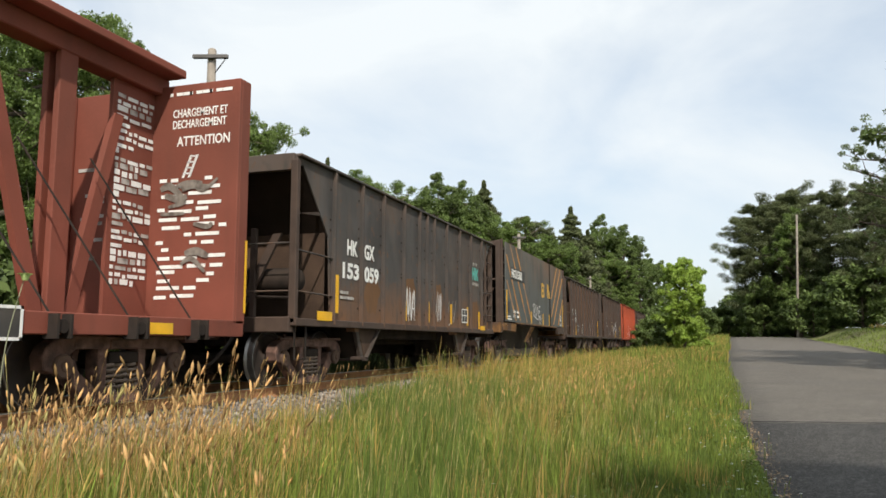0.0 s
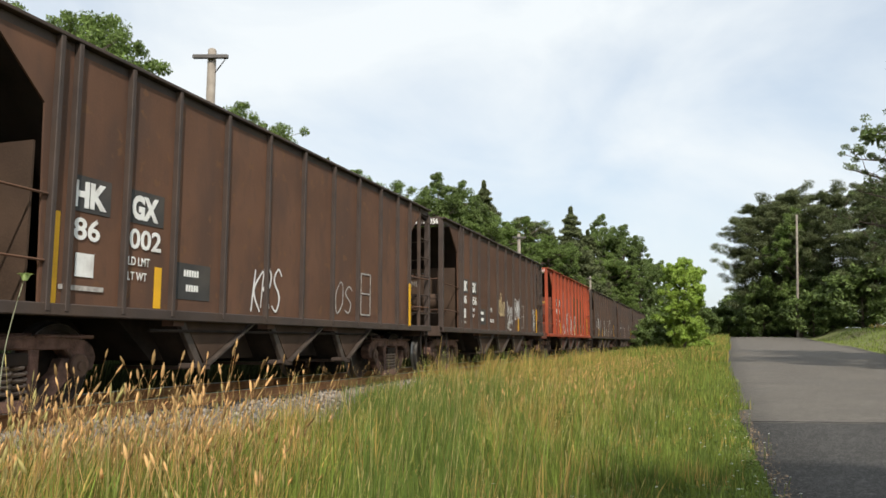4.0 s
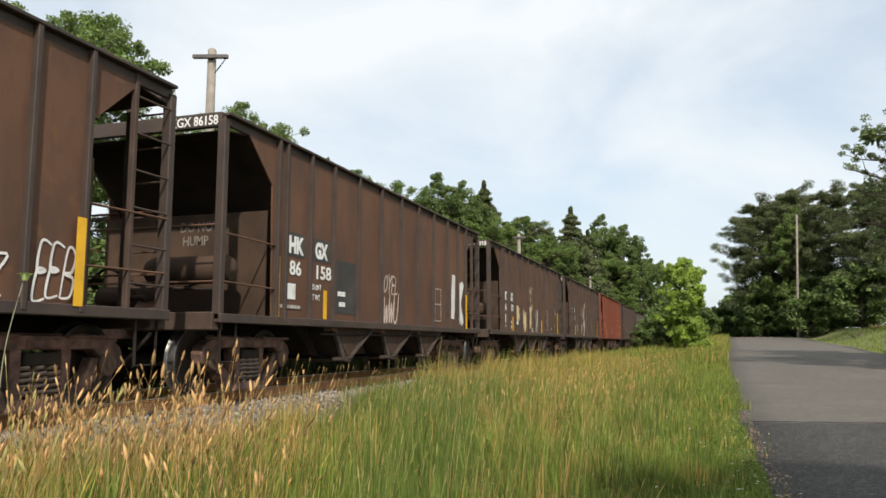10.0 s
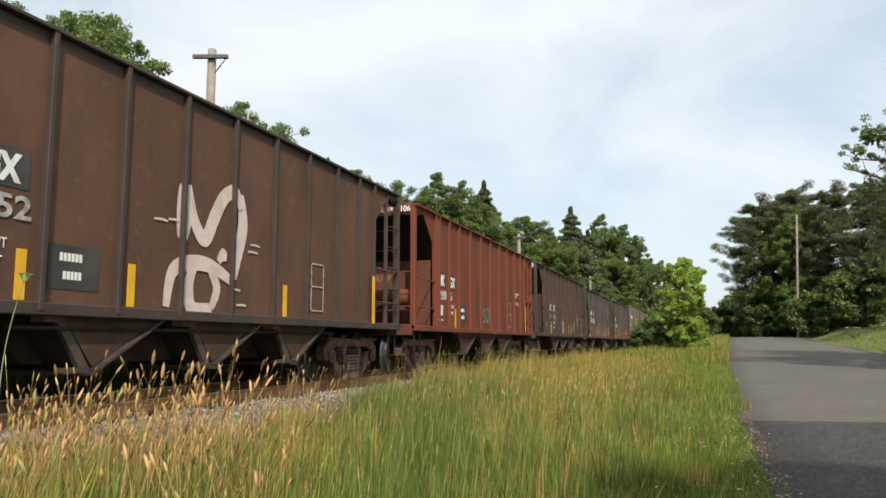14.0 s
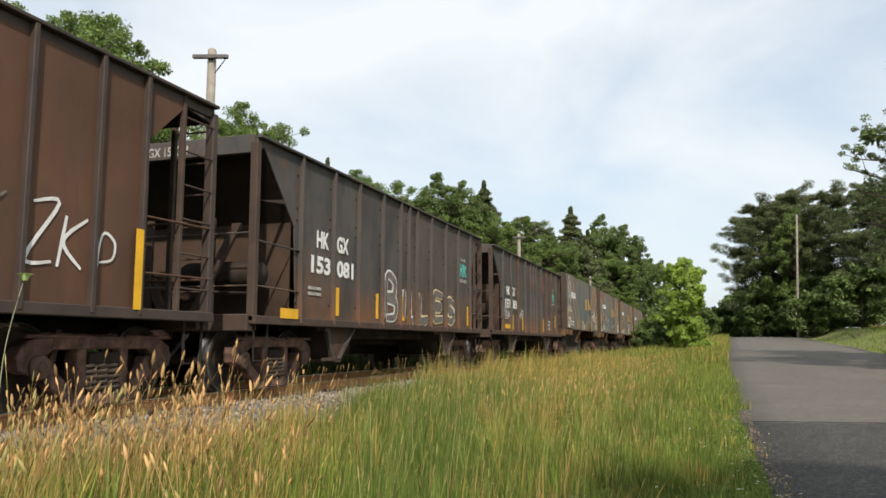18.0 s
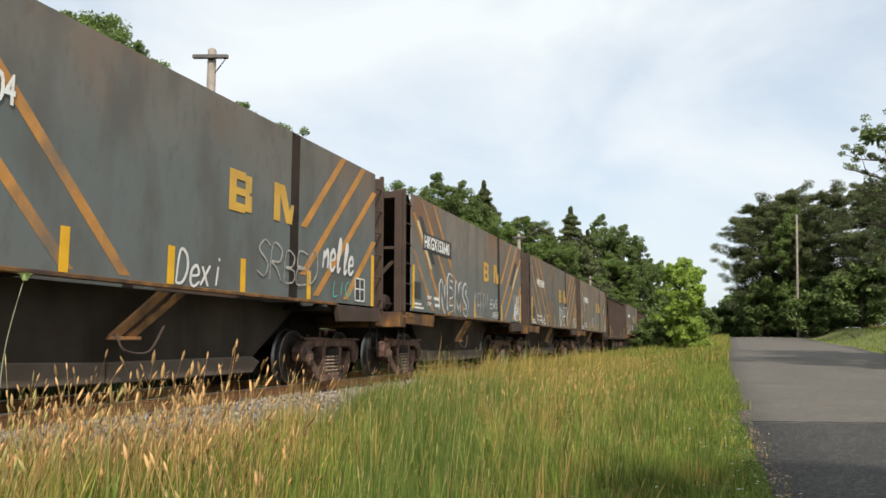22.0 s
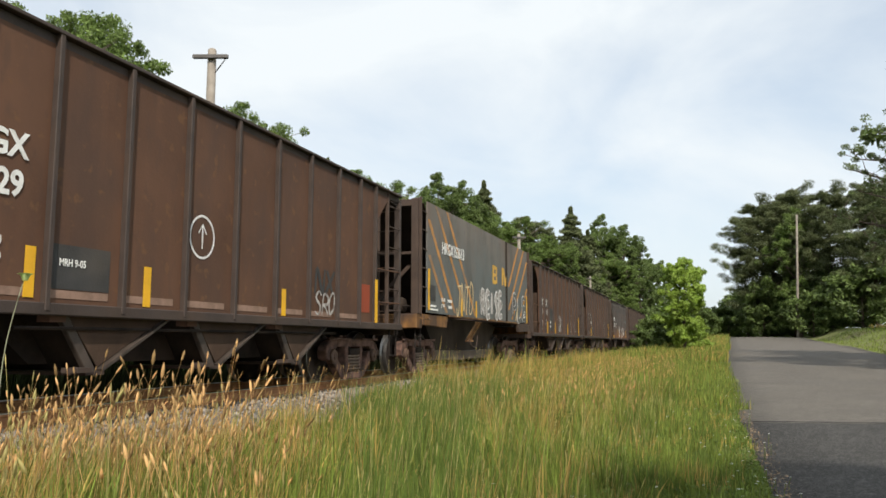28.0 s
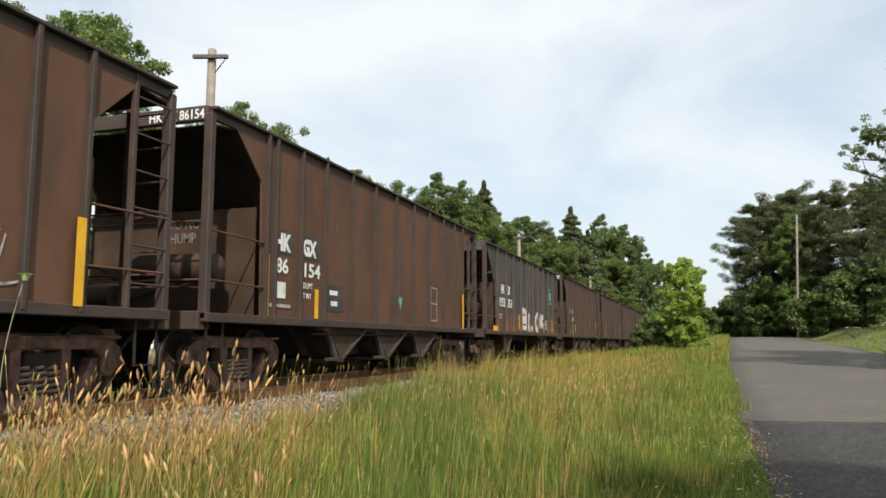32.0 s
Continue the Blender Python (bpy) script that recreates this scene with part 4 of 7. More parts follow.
# ---- smooth-sided cars ----
def smooth_hopper(label, body, F):
    """Smooth slab-sided hopper on a deep yellow-ended underframe."""
    car = tagged(new("hopper_car"), label, "railway car", "smooth-sided hopper cars of the train")
    CARS.append((car, F))
    L, f, r, bot, top = 11.5, 0.46, 11.04, 1.38, 3.92
    side = shape("c_side", lambda s: (s.prism([(f, bot), (7.85, bot), (7.85, top), (f, top)], -0.02, 0.02), s.prism([(8.08, bot), (r, bot), (r, top), (8.08, top)], -0.02, 0.02)))
    post = shape("c_post", lambda s: s.prism([(-0.06, 1.34), (0.10, 1.34), (0.10, top), (-0.06, top)], -0.08, 0.08), 0.012)
    thin = shape("c_thin", lambda s: s.prism([(-0.04, 1.34), (0.04, 1.34), (0.04, top - 0.1), (-0.04, top - 0.1)], -0.06, 0.06), 0.01)
    stile = shape("c_stile", lambda s: s.prism([(-0.03, 1.34), (0.03, 1.34), (0.03, top + 0.04), (-0.03, top + 0.04)], -0.035, 0.035), 0.008)
    rung = shape("c_rung", lambda s: s.tube([(0, 0, 0.03), (0, 0.46, 0)], 0.014, 6))
    beam = shape("c_beam", lambda s: s.box(-1.45, 1.45, -0.05, 0.06, top - 0.17, top - 0.02), 0.01)
    cross = shape("c_cross", lambda s: s.box(-1.45, 1.45, -0.04, 0.0, 2.66, 2.72), 0.005)
    slope = shape("c_slope", lambda s: s.slab((-1.5, 0.30, top - 0.06), (1.5, 0.30, top - 0.06), (1.5, 3.2, 1.32), (-1.5, 3.2, 1.32), 0.02))
    sill = shape("c_end_sill", lambda s: s.box(-1.5, 1.5, -0.12, 0.25, 1.02, 1.34), 0.015)
    shelf = shape("c_side_sill", lambda s: s.prism([(0.25, 1.10), (1.95, 1.06), (2.05, 1.34), (0.25, 1.34)], -0.08, 0.02), 0.01)
    brace = shape("c_brace", lambda s: s.slab((0.1, 0.25, 1.4), (0.22, 0.25, 1.4), (1.28, 0.25, 2.45), (1.16, 0.25, 2.45), 0.05))
    for sx in (1, -1):
        part("side_sheet", side, body, car, (sx * 1.53, 0, 0))
        part("side_post", shape("c_mid", lambda s: s.box(-0.035, 0.025, 7.84, 8.09, bot - 0.06, top)), UNDER, car, (sx * 1.53, 0, 0))
        part("lower_flange", shape("c_flange", lambda s: s.box(-0.05, 0.03, 2.0, 9.5, bot - 0.05, bot), 0.008), END_YELLOW, car, (sx * 1.53, 0, 0))
    for end in (0, 1):
        m = pose(0, L * end, 0, 0, 0, 180 * end)
        part("end_beam", beam, FRAME, car, m)
        part("cross_bar", cross, FRAME, car, m)
        part("slope_sheet", slope, SHADED_SLOPE, car, m)
        part("end_sill", sill, END_YELLOW, car, m, "worn yellow end sill")
        part("end_deck", shape("c_deck", lambda s: s.box(-1.45, 1.45, 0.2, 2.6, 1.24, 1.30)), UNDER, car, m)
        for x in (1.42, -1.42):
            part("corner_post", post, FRAME, car, m @ Matrix.Translation((x, 0, 0)))
            part("side_bracket", shelf, FRAME if end else END_YELLOW, car, m @ Matrix.Translation((math.copysign(1.5, x), 0, 0)))
            part("ladder_stile", stile, FRAME, car, m @ Matrix.Translation((x * 1.07, 0.06, 0)))
            for k in range(6):
                part("rung", rung, FRAME, car, m @ Matrix.Translation((x * 1.075, 0.03, 1.5 + 0.43 * k)))
            st = shape("c_step", lambda s: (s.tube([(0, 0.0, 1.1), (0, 0.0, 0.6), (0, 0.32, 0.6), (0, 0.32, 1.1)], 0.018, 6), s.tube([(0, 0, 0.84), (0, 0.32, 0.84)], 0.015, 6)))
            part("sill_step", st, UNDER, car, m @ Matrix.Translation((x, 0.02, 0)))
            part("brace", brace, FRAME, car, m @ Matrix.Diagonal((math.copysign(1, x), 1, 1, 1)))
        for x in (0.5, -0.45):
            part("end_post", thin, FRAME, car, m @ Matrix.Translation((x, 0, 0)))
        part("grab_iron", shape("c_grab", lambda s: s.tube([(0.35, -0.12, 1.25), (0.36, -0.2, 1.22), (1.0, -0.2, 1.22), (1.0, -0.12, 1.25)], 0.014, 6)), END_YELLOW, car, m)
        part("grab_iron", shape("c_grab2", lambda s: s.tube([(1.53, 0.0, 1.26), (1.6, 0.02, 1.22), (1.6, 0.5, 1.22), (1.53, 0.52, 1.26)], 0.014, 6)), END_YELLOW, car, m)
        draft_gear(car, L * end, end == 1)
    part("air_reservoir", shape("reservoir", None), UNDER, car, (0.3, 0.5, 1.55))
    part("brake_pipe", shape("brake_pipe", None), UNDER, car, (0, 0, 0.1))
    part("hopper_belly", shape("c_belly", lambda s: s.prism([(2.0, 1.36), (9.4, 1.36), (8.0, 0.48), (3.0, 0.48)], -0.85, 0.85)), BELLY, car)
    part("centre_sill", shape("c_centre", lambda s: s.box(-0.22, 0.22, 0.1, L - 0.1, 0.66, 1.25), 0.01), UNDER, car)
    for sx in (1, -1):
        part("lower_beam", shape("c_lower", lambda s: (s.prism([(1.7, 0.28), (4.7, 0.24), (4.7, 0.48), (1.7, 0.54)], -0.06, 0.06)), 0.015), TAN, car, (sx * 1.0, 0, 0), "dusty tan lower beam")
        part("lower_beam", shape("c_lower2", lambda s: (s.prism([(4.72, 0.24), (7.7, 0.26), (7.9, 0.42), (7.7, 0.50), (4.72, 0.48)], -0.06, 0.06)), 0.015), TAN, car, (sx * 1.0, 0, 0))
        turned = pose(sx * 1.22, 0 if sx > 0 else 11.0, 0, 0, 0, 0 if sx > 0 else 180)
        ch = part("discharge_chute", shape("c_chute", lambda s: (s.slab((0, 4.50, 0.78), (0, 4.66, 0.77), (0.12, 5.32, 1.30), (0.12, 5.14, 1.30), 0.05), s.slab((0, 4.76, 0.77), (0, 4.89, 0.76), (0.12, 5.62, 1.30), (0.12, 5.47, 1.30), 0.05), s.box(0.0, 0.12, 4.48, 4.92, 0.73, 0.77)), 0.006), CHUTE, car, turned, "scuffed rusty orange discharge chute")
        part("chute_gate", shape("c_gate", lambda s: s.slab((-0.03, 4.64, 0.79), (-0.03, 4.78, 0.79), (0.08, 5.50, 1.29), (0.08, 5.30, 1.29), 0.03)), FRAME, ch)
        part("chute_lever", shape("c_lever", lambda s: s.tube(smooth_line([(0.1, 4.55, 0.80), (0.16, 4.6, 0.62), (0.16, 5.0, 0.60), (0.12, 5.3, 0.9)], 4), 0.014, 5)), FRAME, ch)
    for y in (1.12, 10.2):
        truck(car, y)
    return car


def stripe(car, y0, z0, y1, z1, w=0.13, material=None, lift=0.0):
    """A slanting painted stripe on a smooth side."""
    me = shape(("stripe", y0, z0, y1, z1), lambda s: s.slab((0, y0, z0), (0, y0 + w, z0), (0, y1 + w, z1), (0, y1, z1), 0.003))
    return part("stripe", me, material or ORANGE, car, (1.5535 + lift, 0, 0))


def smooth_livery(car, number, white_bars=True, print_y=1.2, patch=True, faint=False, spots=(3.5, 5.1, 6.6, 8.45), wide=1.36):
    x = 1.55
    for a in ((0.46, 3.52, 2.40, 1.44), (0.98, 3.90, 3.45, 1.42), (1.80, 3.90, 4.26, 1.42), (0.48, 2.70, 1.74, 1.42)):
        stripe(car, a[0], a[1], a[2], a[3], 0.18, FAINT if faint else ORANGE)
    for a in ((8.15, 2.5, 9.55, 3.9), (8.15, 1.75, 10.4, 3.9), (8.6, 1.45, 10.9, 3.55), (9.7, 1.45, 10.9, 2.6)):
        stripe(car, a[0], a[1], a[2], a[3], 0.19, FAINT if faint else ORANGE_REAR)
    if white_bars:
        stripe(car, 0.85, 3.5, 1.75, 2.5, 0.24, PATCH, 0.004)
        stripe(car, 0.70, 3.38, 1.6, 2.38, 0.15, SPRAY_C, 0.008)
        stripe(car, 9.35, 2.55, 10.15, 3.35, 0.3, PATCH, 0.004)
        stripe(car, 9.65, 2.45, 10.45, 3.2, 0.15, SPRAY_C, 0.008)
    if patch:
        plate("stencil_patch", car, x, 1.12, 3.2, 2.77, 3.17, PATCH, "dark overpainted patch under the car number", 0.008)
    word("car_number", number, car, x + 0.015, 1.2 if patch else 1.45, 2.84, 0.28, bold=0.035, fit=wide)
    # two broad golden blocks of the former owner's device
    g = shape("device_b", lambda s: (s.box(0, .004, 0, .16, 0, .56), s.box(0, .004, .16, .38, 0, .12), s.box(0, .004, .16, .38, .44, .56), s.box(0, .004, .16, .38, .23, .33), s.box(0, .004, .38, .54, .03, .26), s.box(0, .004, .38, .48, .26, .30), s.box(0, .004, .38, .53, .30, .53)))
    part("device_block", g, GOLD, car, (x + 0.006, 6.22, 2.45), "golden painted block device")
    h = shape("device_n", lambda s: (s.box(0, .004, 0, .17, 0, .56), s.slab((0, .12, .56), (0, .36, .0), (0, .54, .0), (0, .30, .56), -.004), s.slab((0.001, .38, .0), (0.001, .52, .0), (0.001, .58, .30), (0.001, .50, .30), .004)))
    part("device_block", h, GOLD, car, (x + 0.006, 7.35, 2.48), "golden painted block device")
    reflectors(car, [(0.54, 1.44, 2.38), (10.93, 1.38, 2.34)] + [(y, 1.38, 1.83) for y in spots], x)
    # no hole is cut: a dark plate stands for its shaded inside
    plate("access_opening", car, x, 0.58, 1.0, 1.66, 2.02, PATCH, "flat dark plate for the shaded opening in the side")
    small_print(car, print_y + 0.05, 1.68, ["LD LMT", "LT WT"], x, 0.085)
    for k in range(6):
        plate("stencil_bar", car, x, print_y + 0.55 + 0.06 * k, print_y + 0.59 + 0.06 * k, 1.68, 1.75, WHITE)
        if k:
            plate("stencil_bar", car, x, print_y + 0.55 + 0.06 * k, print_y + 0.59 + 0.06 * k, 1.53, 1.60, WHITE)
    bars(car, 0.62, 1.3, 1.52, 2, x, 0.045, 8, WHITE)
    data_panel(car, 10.15, 1.44, 0.42, 0.42, x)
    word("end_mark", number, car, 0.2, -0.055, 3.765, 0.10, FADED, turn=FRONT)


# ---- centre-beam flat ----
def centrebeam(label, body, F):
    """Centre-beam lumber flat; only its rear end is seen. y runs back, its rear bulkhead ends at y = 0."""
    car = tagged(new("centrebeam_flatcar"), label, "railway car")
    CARS.append((car, F))
    L = 20.0
    part("deck", shape("d_deck", lambda s: (s.box(-1.42, 1.42, -L, -0.02, 0.90, 0.98), s.box(1.36, 1.46, -L, 0, 0.78, 1.0), s.box(-1.46, -1.36, -L, 0, 0.78, 1.0)), 0.01), body, car)
    part("centre_sill", shape("d_sill", lambda s: s.box(-0.35, 0.35, -L, 0, 0.62, 0.92), 0.01), body, car)
    part("top_chord", shape("d_top", lambda s: (s.box(-0.45, 0.45, -L, -0.10, 4.50, 4.62), s.box(-0.16, 0.16, -L, -0.1, 4.25, 4.50)), 0.015), body, car)
    for y in (0.0, -L + 0.25):
        bulk = part("bulkhead", shape("d_bulk", lambda s: s.box(-1.46, 1.46, -0.03, 0.02, 0.95, 4.36), 0.012), body, car, (0, y - 0.22, 0))
        part("bulkhead_post", shape("d_bulk_l", lambda s: s.box(-1.46, -1.36, -0.24, -0.03, 0.95, 4.36), 0.012), body, bulk)
        part("bulkhead_post", shape("d_bulk_r", lambda s: s.box(1.36, 1.46, 0.02, 0.24, 0.95, 4.36), 0.012), body, bulk)
        part("bulkhead_cap", shape("d_bulk_t", lambda s: s.box(-1.46, 1.36, 0.02, 0.24, 4.26, 4.38), 0.012), body, bulk)
        part("web_plate", shape("d_web", lambda s: s.box(-0.03, 0.03, -0.85, -0.03, 0.95, 4.3)), body, bulk)
    for i in range(8):
        y = -1.95 - i * 2.25
        cp = part("centre_post", shape("d_post", lambda s: s.box(-0.05, 0.05, -0.03, 0.03, 0.95, 4.3)), body, car, (0, y, 0))
        part("flange", shape("d_flange_a", lambda s: s.box(-0.14, -0.05, -0.14, 0.14, 0.95, 4.3), 0.01), body, cp)
        part("flange", shape("d_flange_b", lambda s: s.box(0.05, 0.14, -0.14, 0.14, 0.95, 4.3), 0.01), body, cp)
        part("diagonal", shape("d_diag", lambda s: s.slab((0.0, 0.14, 1.0), (0.0, 0.34, 1.0), (0.0, 1.02, 3.75), (0.0, 0.86, 3.75), 0.1)), body, car, (0, y, 0))
        part("diagonal", shape("d_diag2", lambda s: s.slab((0.0, -0.34, 1.0), (0.0, -0.14, 1.0), (0.0, -0.95, 3.75), (0.0, -1.12, 3.75), 0.1)), body, car, (0, y, 0))
    for i in range(9):
        y = -1.05 - 1.1 * i
        part("tie_down_winch", shape("d_winch", lambda s: (s.lathe_x([(1.4, 0.07), (1.56, 0.07)], 0, 0.86, 12), s.box(1.4, 1.58, -0.1, -0.07, 0.74, 0.98), s.box(1.4, 1.58, 0.07, 0.1, 0.74, 0.98))), UNDER, car, (0, y, 0))
        part("tie_down_cable", shape("d_cable", lambda s: s.tube([(1.48, 0, 0.86), (0.2, -0.55, 3.0)], 0.012, 5)), UNDER, car, (0, y, 0))
    for y in (-1.9, -L + 1.9):
        truck(car, y)
    draft_gear(car, 0, True)
    draft_gear(car, -L, False)
    plate("reflector", car, 1.46, -1.9, -1.5, 0.80, 0.93, YELLOW)
    plate("reflector", car, 1.46, -0.03, 0.02, 1.1, 2.1, YELLOW)
    plate("lettered_panel", car, 1.46, -4.4, -3.65, 0.72, 1.04, PATCH, "black stencil panel with a white border")
    for a, b, c, d in ((-4.4, -3.65, .72, .75), (-4.4, -3.65, 1.01, 1.04), (-3.68, -3.65, .72, 1.04), (-4.0, -3.98, .72, 1.04)):
        plate("panel_line", car, 1.46, a, b, c, d, WHITE, lift=0.011)
    part("ladder", shape("d_ladder", lambda s: (s.tube([(1.3, 0.12, 1.1), (1.3, 0.12, 4.3)], 0.02, 6), s.tube([(0.85, 0.12, 1.1), (0.85, 0.12, 4.3)], 0.02, 6), [s.tube([(0.85, 0.12, 1.3 + .4 * k), (1.3, 0.12, 1.3 + .4 * k)], 0.015, 6) for k in range(8)])), YELLOW, car)
    yb = -0.256
    word("notice", "CHARGEMENT ET", car, 0.36, yb, 3.88, 0.12, turn=FRONT, squeeze=0.68)
    word("notice", "DECHARGEMENT", car, 0.36, yb, 3.72, 0.12, turn=FRONT, squeeze=0.68)
    word("notice", "ATTENTION", car, 0.45, yb, 3.46, 0.14, turn=FRONT, squeeze=0.8)
    rng = random.Random(4)
    line = lambda s, w, h: s.box(0, w, -0.004, 0, 0, h)
    for i in range(16):
        z = 2.95 - 0.11 * i
        x = 0.16 + rng.uniform(0, 0.1)
        while x < 1.3:
            w = rng.choice((0.12, 0.2, 0.3, 0.38))
            if rng.random() < 0.75 and x + w < 1.36:
                part("notice_bar", shape(("nb", w), lambda s: line(s, w, 0.05)), WHITE, car, (x, yb + 0.002, z + rng.uniform(-.02, .02)))
            x += w + 0.07
    smear = shape("bulk_smear", lambda s: [ribbon(s, smooth_line([(y0, z0), (y0 + rng.uniform(.1, .25), z0 + rng.uniform(-.08, .08)), (y0 + rng.uniform(.28, .45), z0 + rng.uniform(-.12, .12))]), rng.uniform(.05, .12)) for y0, z0 in [(0.2 + rng.uniform(0, .75), 1.75 + rng.uniform(0, 1.25)) for _ in range(11)]])
    part("graffiti", smear, DIM, car, Matrix.Translation((0, yb - 0.008, 0)) @ pose(0, 0, 0, 0, 0, -90), "smeared pale paint over the notices")
    for k in range(9):
        me = shape(("edge_word", k % 3), lambda s: s.box(0, 0.05 + 0.05 * (k % 3), -0.004, 0, 0, 0.045))
        part("notice_bar", me, WHITE, car, (0.30 + 0.11 * k, yb + 0.002, 4.20))
    part("painted_ladder", shape("bulk_ladder", lambda s: [s.slab((.55, 0, 3.0), (.59, 0, 3.0), (.72, 0, 3.32), (.68, 0, 3.32), .003), s.slab((.65, 0, 3.0), (.69, 0, 3.0), (.82, 0, 3.32), (.78, 0, 3.32), .003)] + [s.box(.57 + .033 * k, .70 + .033 * k, -.003, 0, 3.05 + .08 * k, 3.07 + .08 * k) for k in range(4)]), WHITE, car, (0, yb, 0))
    for i in range(27):
        y, tall = -0.99, rng.choice((0.05, 0.05, 0.075))
        while y < -0.35:
            w = rng.choice((0.06, 0.1, 0.15, 0.2))
            part("notice_bar", shape(("wb", w, tall), lambda s: s.box(0, 0.004, 0, w, 0, tall)), WHITE if rng.random() < .7 else FADED, car, (0.036, y, 4.02 - 0.098 * i + rng.uniform(-.012, .012)))
            y += w + 0.04
            if rng.random() < 0.12:
                break
    for i in range(22):
        w = rng.choice((0.12, 0.2, 0.3))
        part("notice_bar", shape(("nb", w), lambda s: line(s, w, 0.05)), FADED, car, (-1.35 + rng.uniform(0, 0.85), yb + 0.002, 1.7 + rng.uniform(0, 1.9)))
    return car


# ---- the train ----
def build_train():
    rust = (0.16, 0.075, 0.035)

    def brown(i, tone=1.0):
        return paint("brown_paint_%d" % i, (0.125 * tone, 0.065 * tone, 0.041 * tone), (0.153, 0.078, 0.047), i, 0.6, 0.35, grime=(0.084, 0.050, 0.037), spot=None if i % 3 else (0.15, 0.078, 0.04))

    def black(i):
        return paint("black_paint_%d" % i, (0.080, 0.073, 0.069), (0.13, 0.082, 0.056), i, 0.45, 0.4, (0.19, 0.090, 0.042), (0.95, 1.95), grime=(0.048, 0.044, 0.042), spot=(0.12, 0.068, 0.044))

    def grey(i):
        if i in (16, 17):
            k = 1.0 if i > 16 else 0.8
            return paint("grey_paint_%d" % i, (0.23 * k, 0.198 * k, 0.165 * k), (0.235, 0.135, 0.085), i, 0.8, 0.35, (0.19 * k, 0.185 * k, 0.165 * k), (2.0, 3.7), grime=(0.14 * k, 0.125 * k, 0.108 * k))
        k = {2: 0.85, 14: 1.15, 15: 1.3}.get(i, 1.1)
        return paint("grey_paint_%d" % i, (0.165 * k, 0.138 * k, 0.116 * k), (0.22, 0.112, 0.060), i, 0.85, 0.35, (0.112 * k, 0.130 * k, 0.130 * k), (2.0, 3.7) if i == 15 else (2.6, 4.4), grime=(0.092 * k, 0.086 * k, 0.078 * k))

    def red(i):
        if i == 10:
            return paint("dull_red_paint", (0.185, 0.052, 0.030), (0.13, 0.05, 0.032), i, 0.6, 0.5, grime=(0.115, 0.042, 0.028))
        return paint("red_paint_%d" % i, (0.34, 0.066, 0.030), (0.24, 0.064, 0.034), i, 0.5, 0.25, grime=(0.25, 0.056, 0.028))

    x = SHEET + 0.012
    RED_INSIDE = paint("dark_red_inside", (0.13, 0.045, 0.030), (0.07, 0.04, 0.03), 90, 0.8, 0.4)
    centrebeam("red-brown centre-beam lumber flatcar with white notices", paint("boxcar_red_paint", (0.20, 0.060, 0.040), (0.13, 0.05, 0.035), 1, 0.4, 0.3), 9.2)

    def blacks(F, i, n, end):
        c = two_bay("black two-bay open hopper car with rusty lower sides", black(i), F, RUST if i == 13 else None)
        for text, y, z, wide in (("HK", 1.80, 2.26, .44), ("GX", 2.55, 2.26, .46), ("153", 1.55, 1.84, .68), (n, 2.57, 1.84, .66)):
            word("car_number" if z < 2 else "reporting_mark", text, c, x + 0.012, y, z, 0.27, bold=0.05, fit=wide)
        if i == 13:
            for y0, z0, z1 in ((1.72, 2.18, 2.6), (2.49, 2.18, 2.6), (2.49, 1.76, 2.17)):
                plate("stencil_patch", c, x, y0, y0 + .78, z0, z1, PATCH, "dark stencil patch", 0.003)
        word("end_mark", end, c, -0.6, -0.048, 3.45, 0.14, FADED, turn=FRONT)
        g = shape("device_hk", lambda s: (s.box(0, .004, 0, .08, 0, .34), s.box(0, .004, .18, .26, 0, .34), s.box(0, .004, .08, .18, .13, .21), s.box(0, .004, .32, .40, 0, .34),
                                          s.slab((0, .40, .15), (0, .40, .22), (0, .58, .34), (0, .58, .24), .004), s.slab((0, .42, .18), (0, .48, .22), (0, .62, 0), (0, .53, 0), .004)))
        part("device_block", g, TEAL, c, (x + 0.006, 9.72, 2.42), "teal painted block device")
        for k in range(3):
            plate("device_line", c, x, 9.82 + 0.16 * k, 9.87 + 0.16 * k, 2.82, 2.90, FADED)
        for k in range(5):
            plate("device_line", c, x, 9.73 + 0.13 * k, 9.79 + 0.13 * k, 2.27, 2.35, FADED)
        reflectors(c, {1: [(1.32, 1.2, 1.85), (4.70, 1.16, 1.64), (6.15, 1.16, 1.63), (7.84, 1.16, 1.66), (9.27, 1.16, 1.64), (10.40, 1.08, 1.56)], 13: [(2.70, 1.14, 1.61), (4.16, 1.14, 1.61), (6.07, 1.12, 1.6), (7.89, 1.14, 1.62), (9.2, 1.2, 1.5), (10.46, 1.34, 1.83)]}.get(i, [(2.61, 1.16, 1.64), (4.33, 1.16, 1.64), (5.72, 1.16, 1.66), (10.42, 1.16, 1.66)]))
        plate("reflector", c, 1.5405 if i != 13 else x, 0.62 if i != 13 else 1.62, 1.15 if i != 13 else 2.3, 1.06 if i != 13 else 1.16, 1.21 if i != 13 else 1.30, YELLOW)
        if i == 1:
            plate("reflector", c, 1.5405, 10.33, 10.81, 1.05, 1.17, YELLOW)
        data_panel(c, 8.74, 1.22, 0.5, 0.36)
        bars(c, 1.55, 2.1, 1.55, 2, seed=i)
        return c

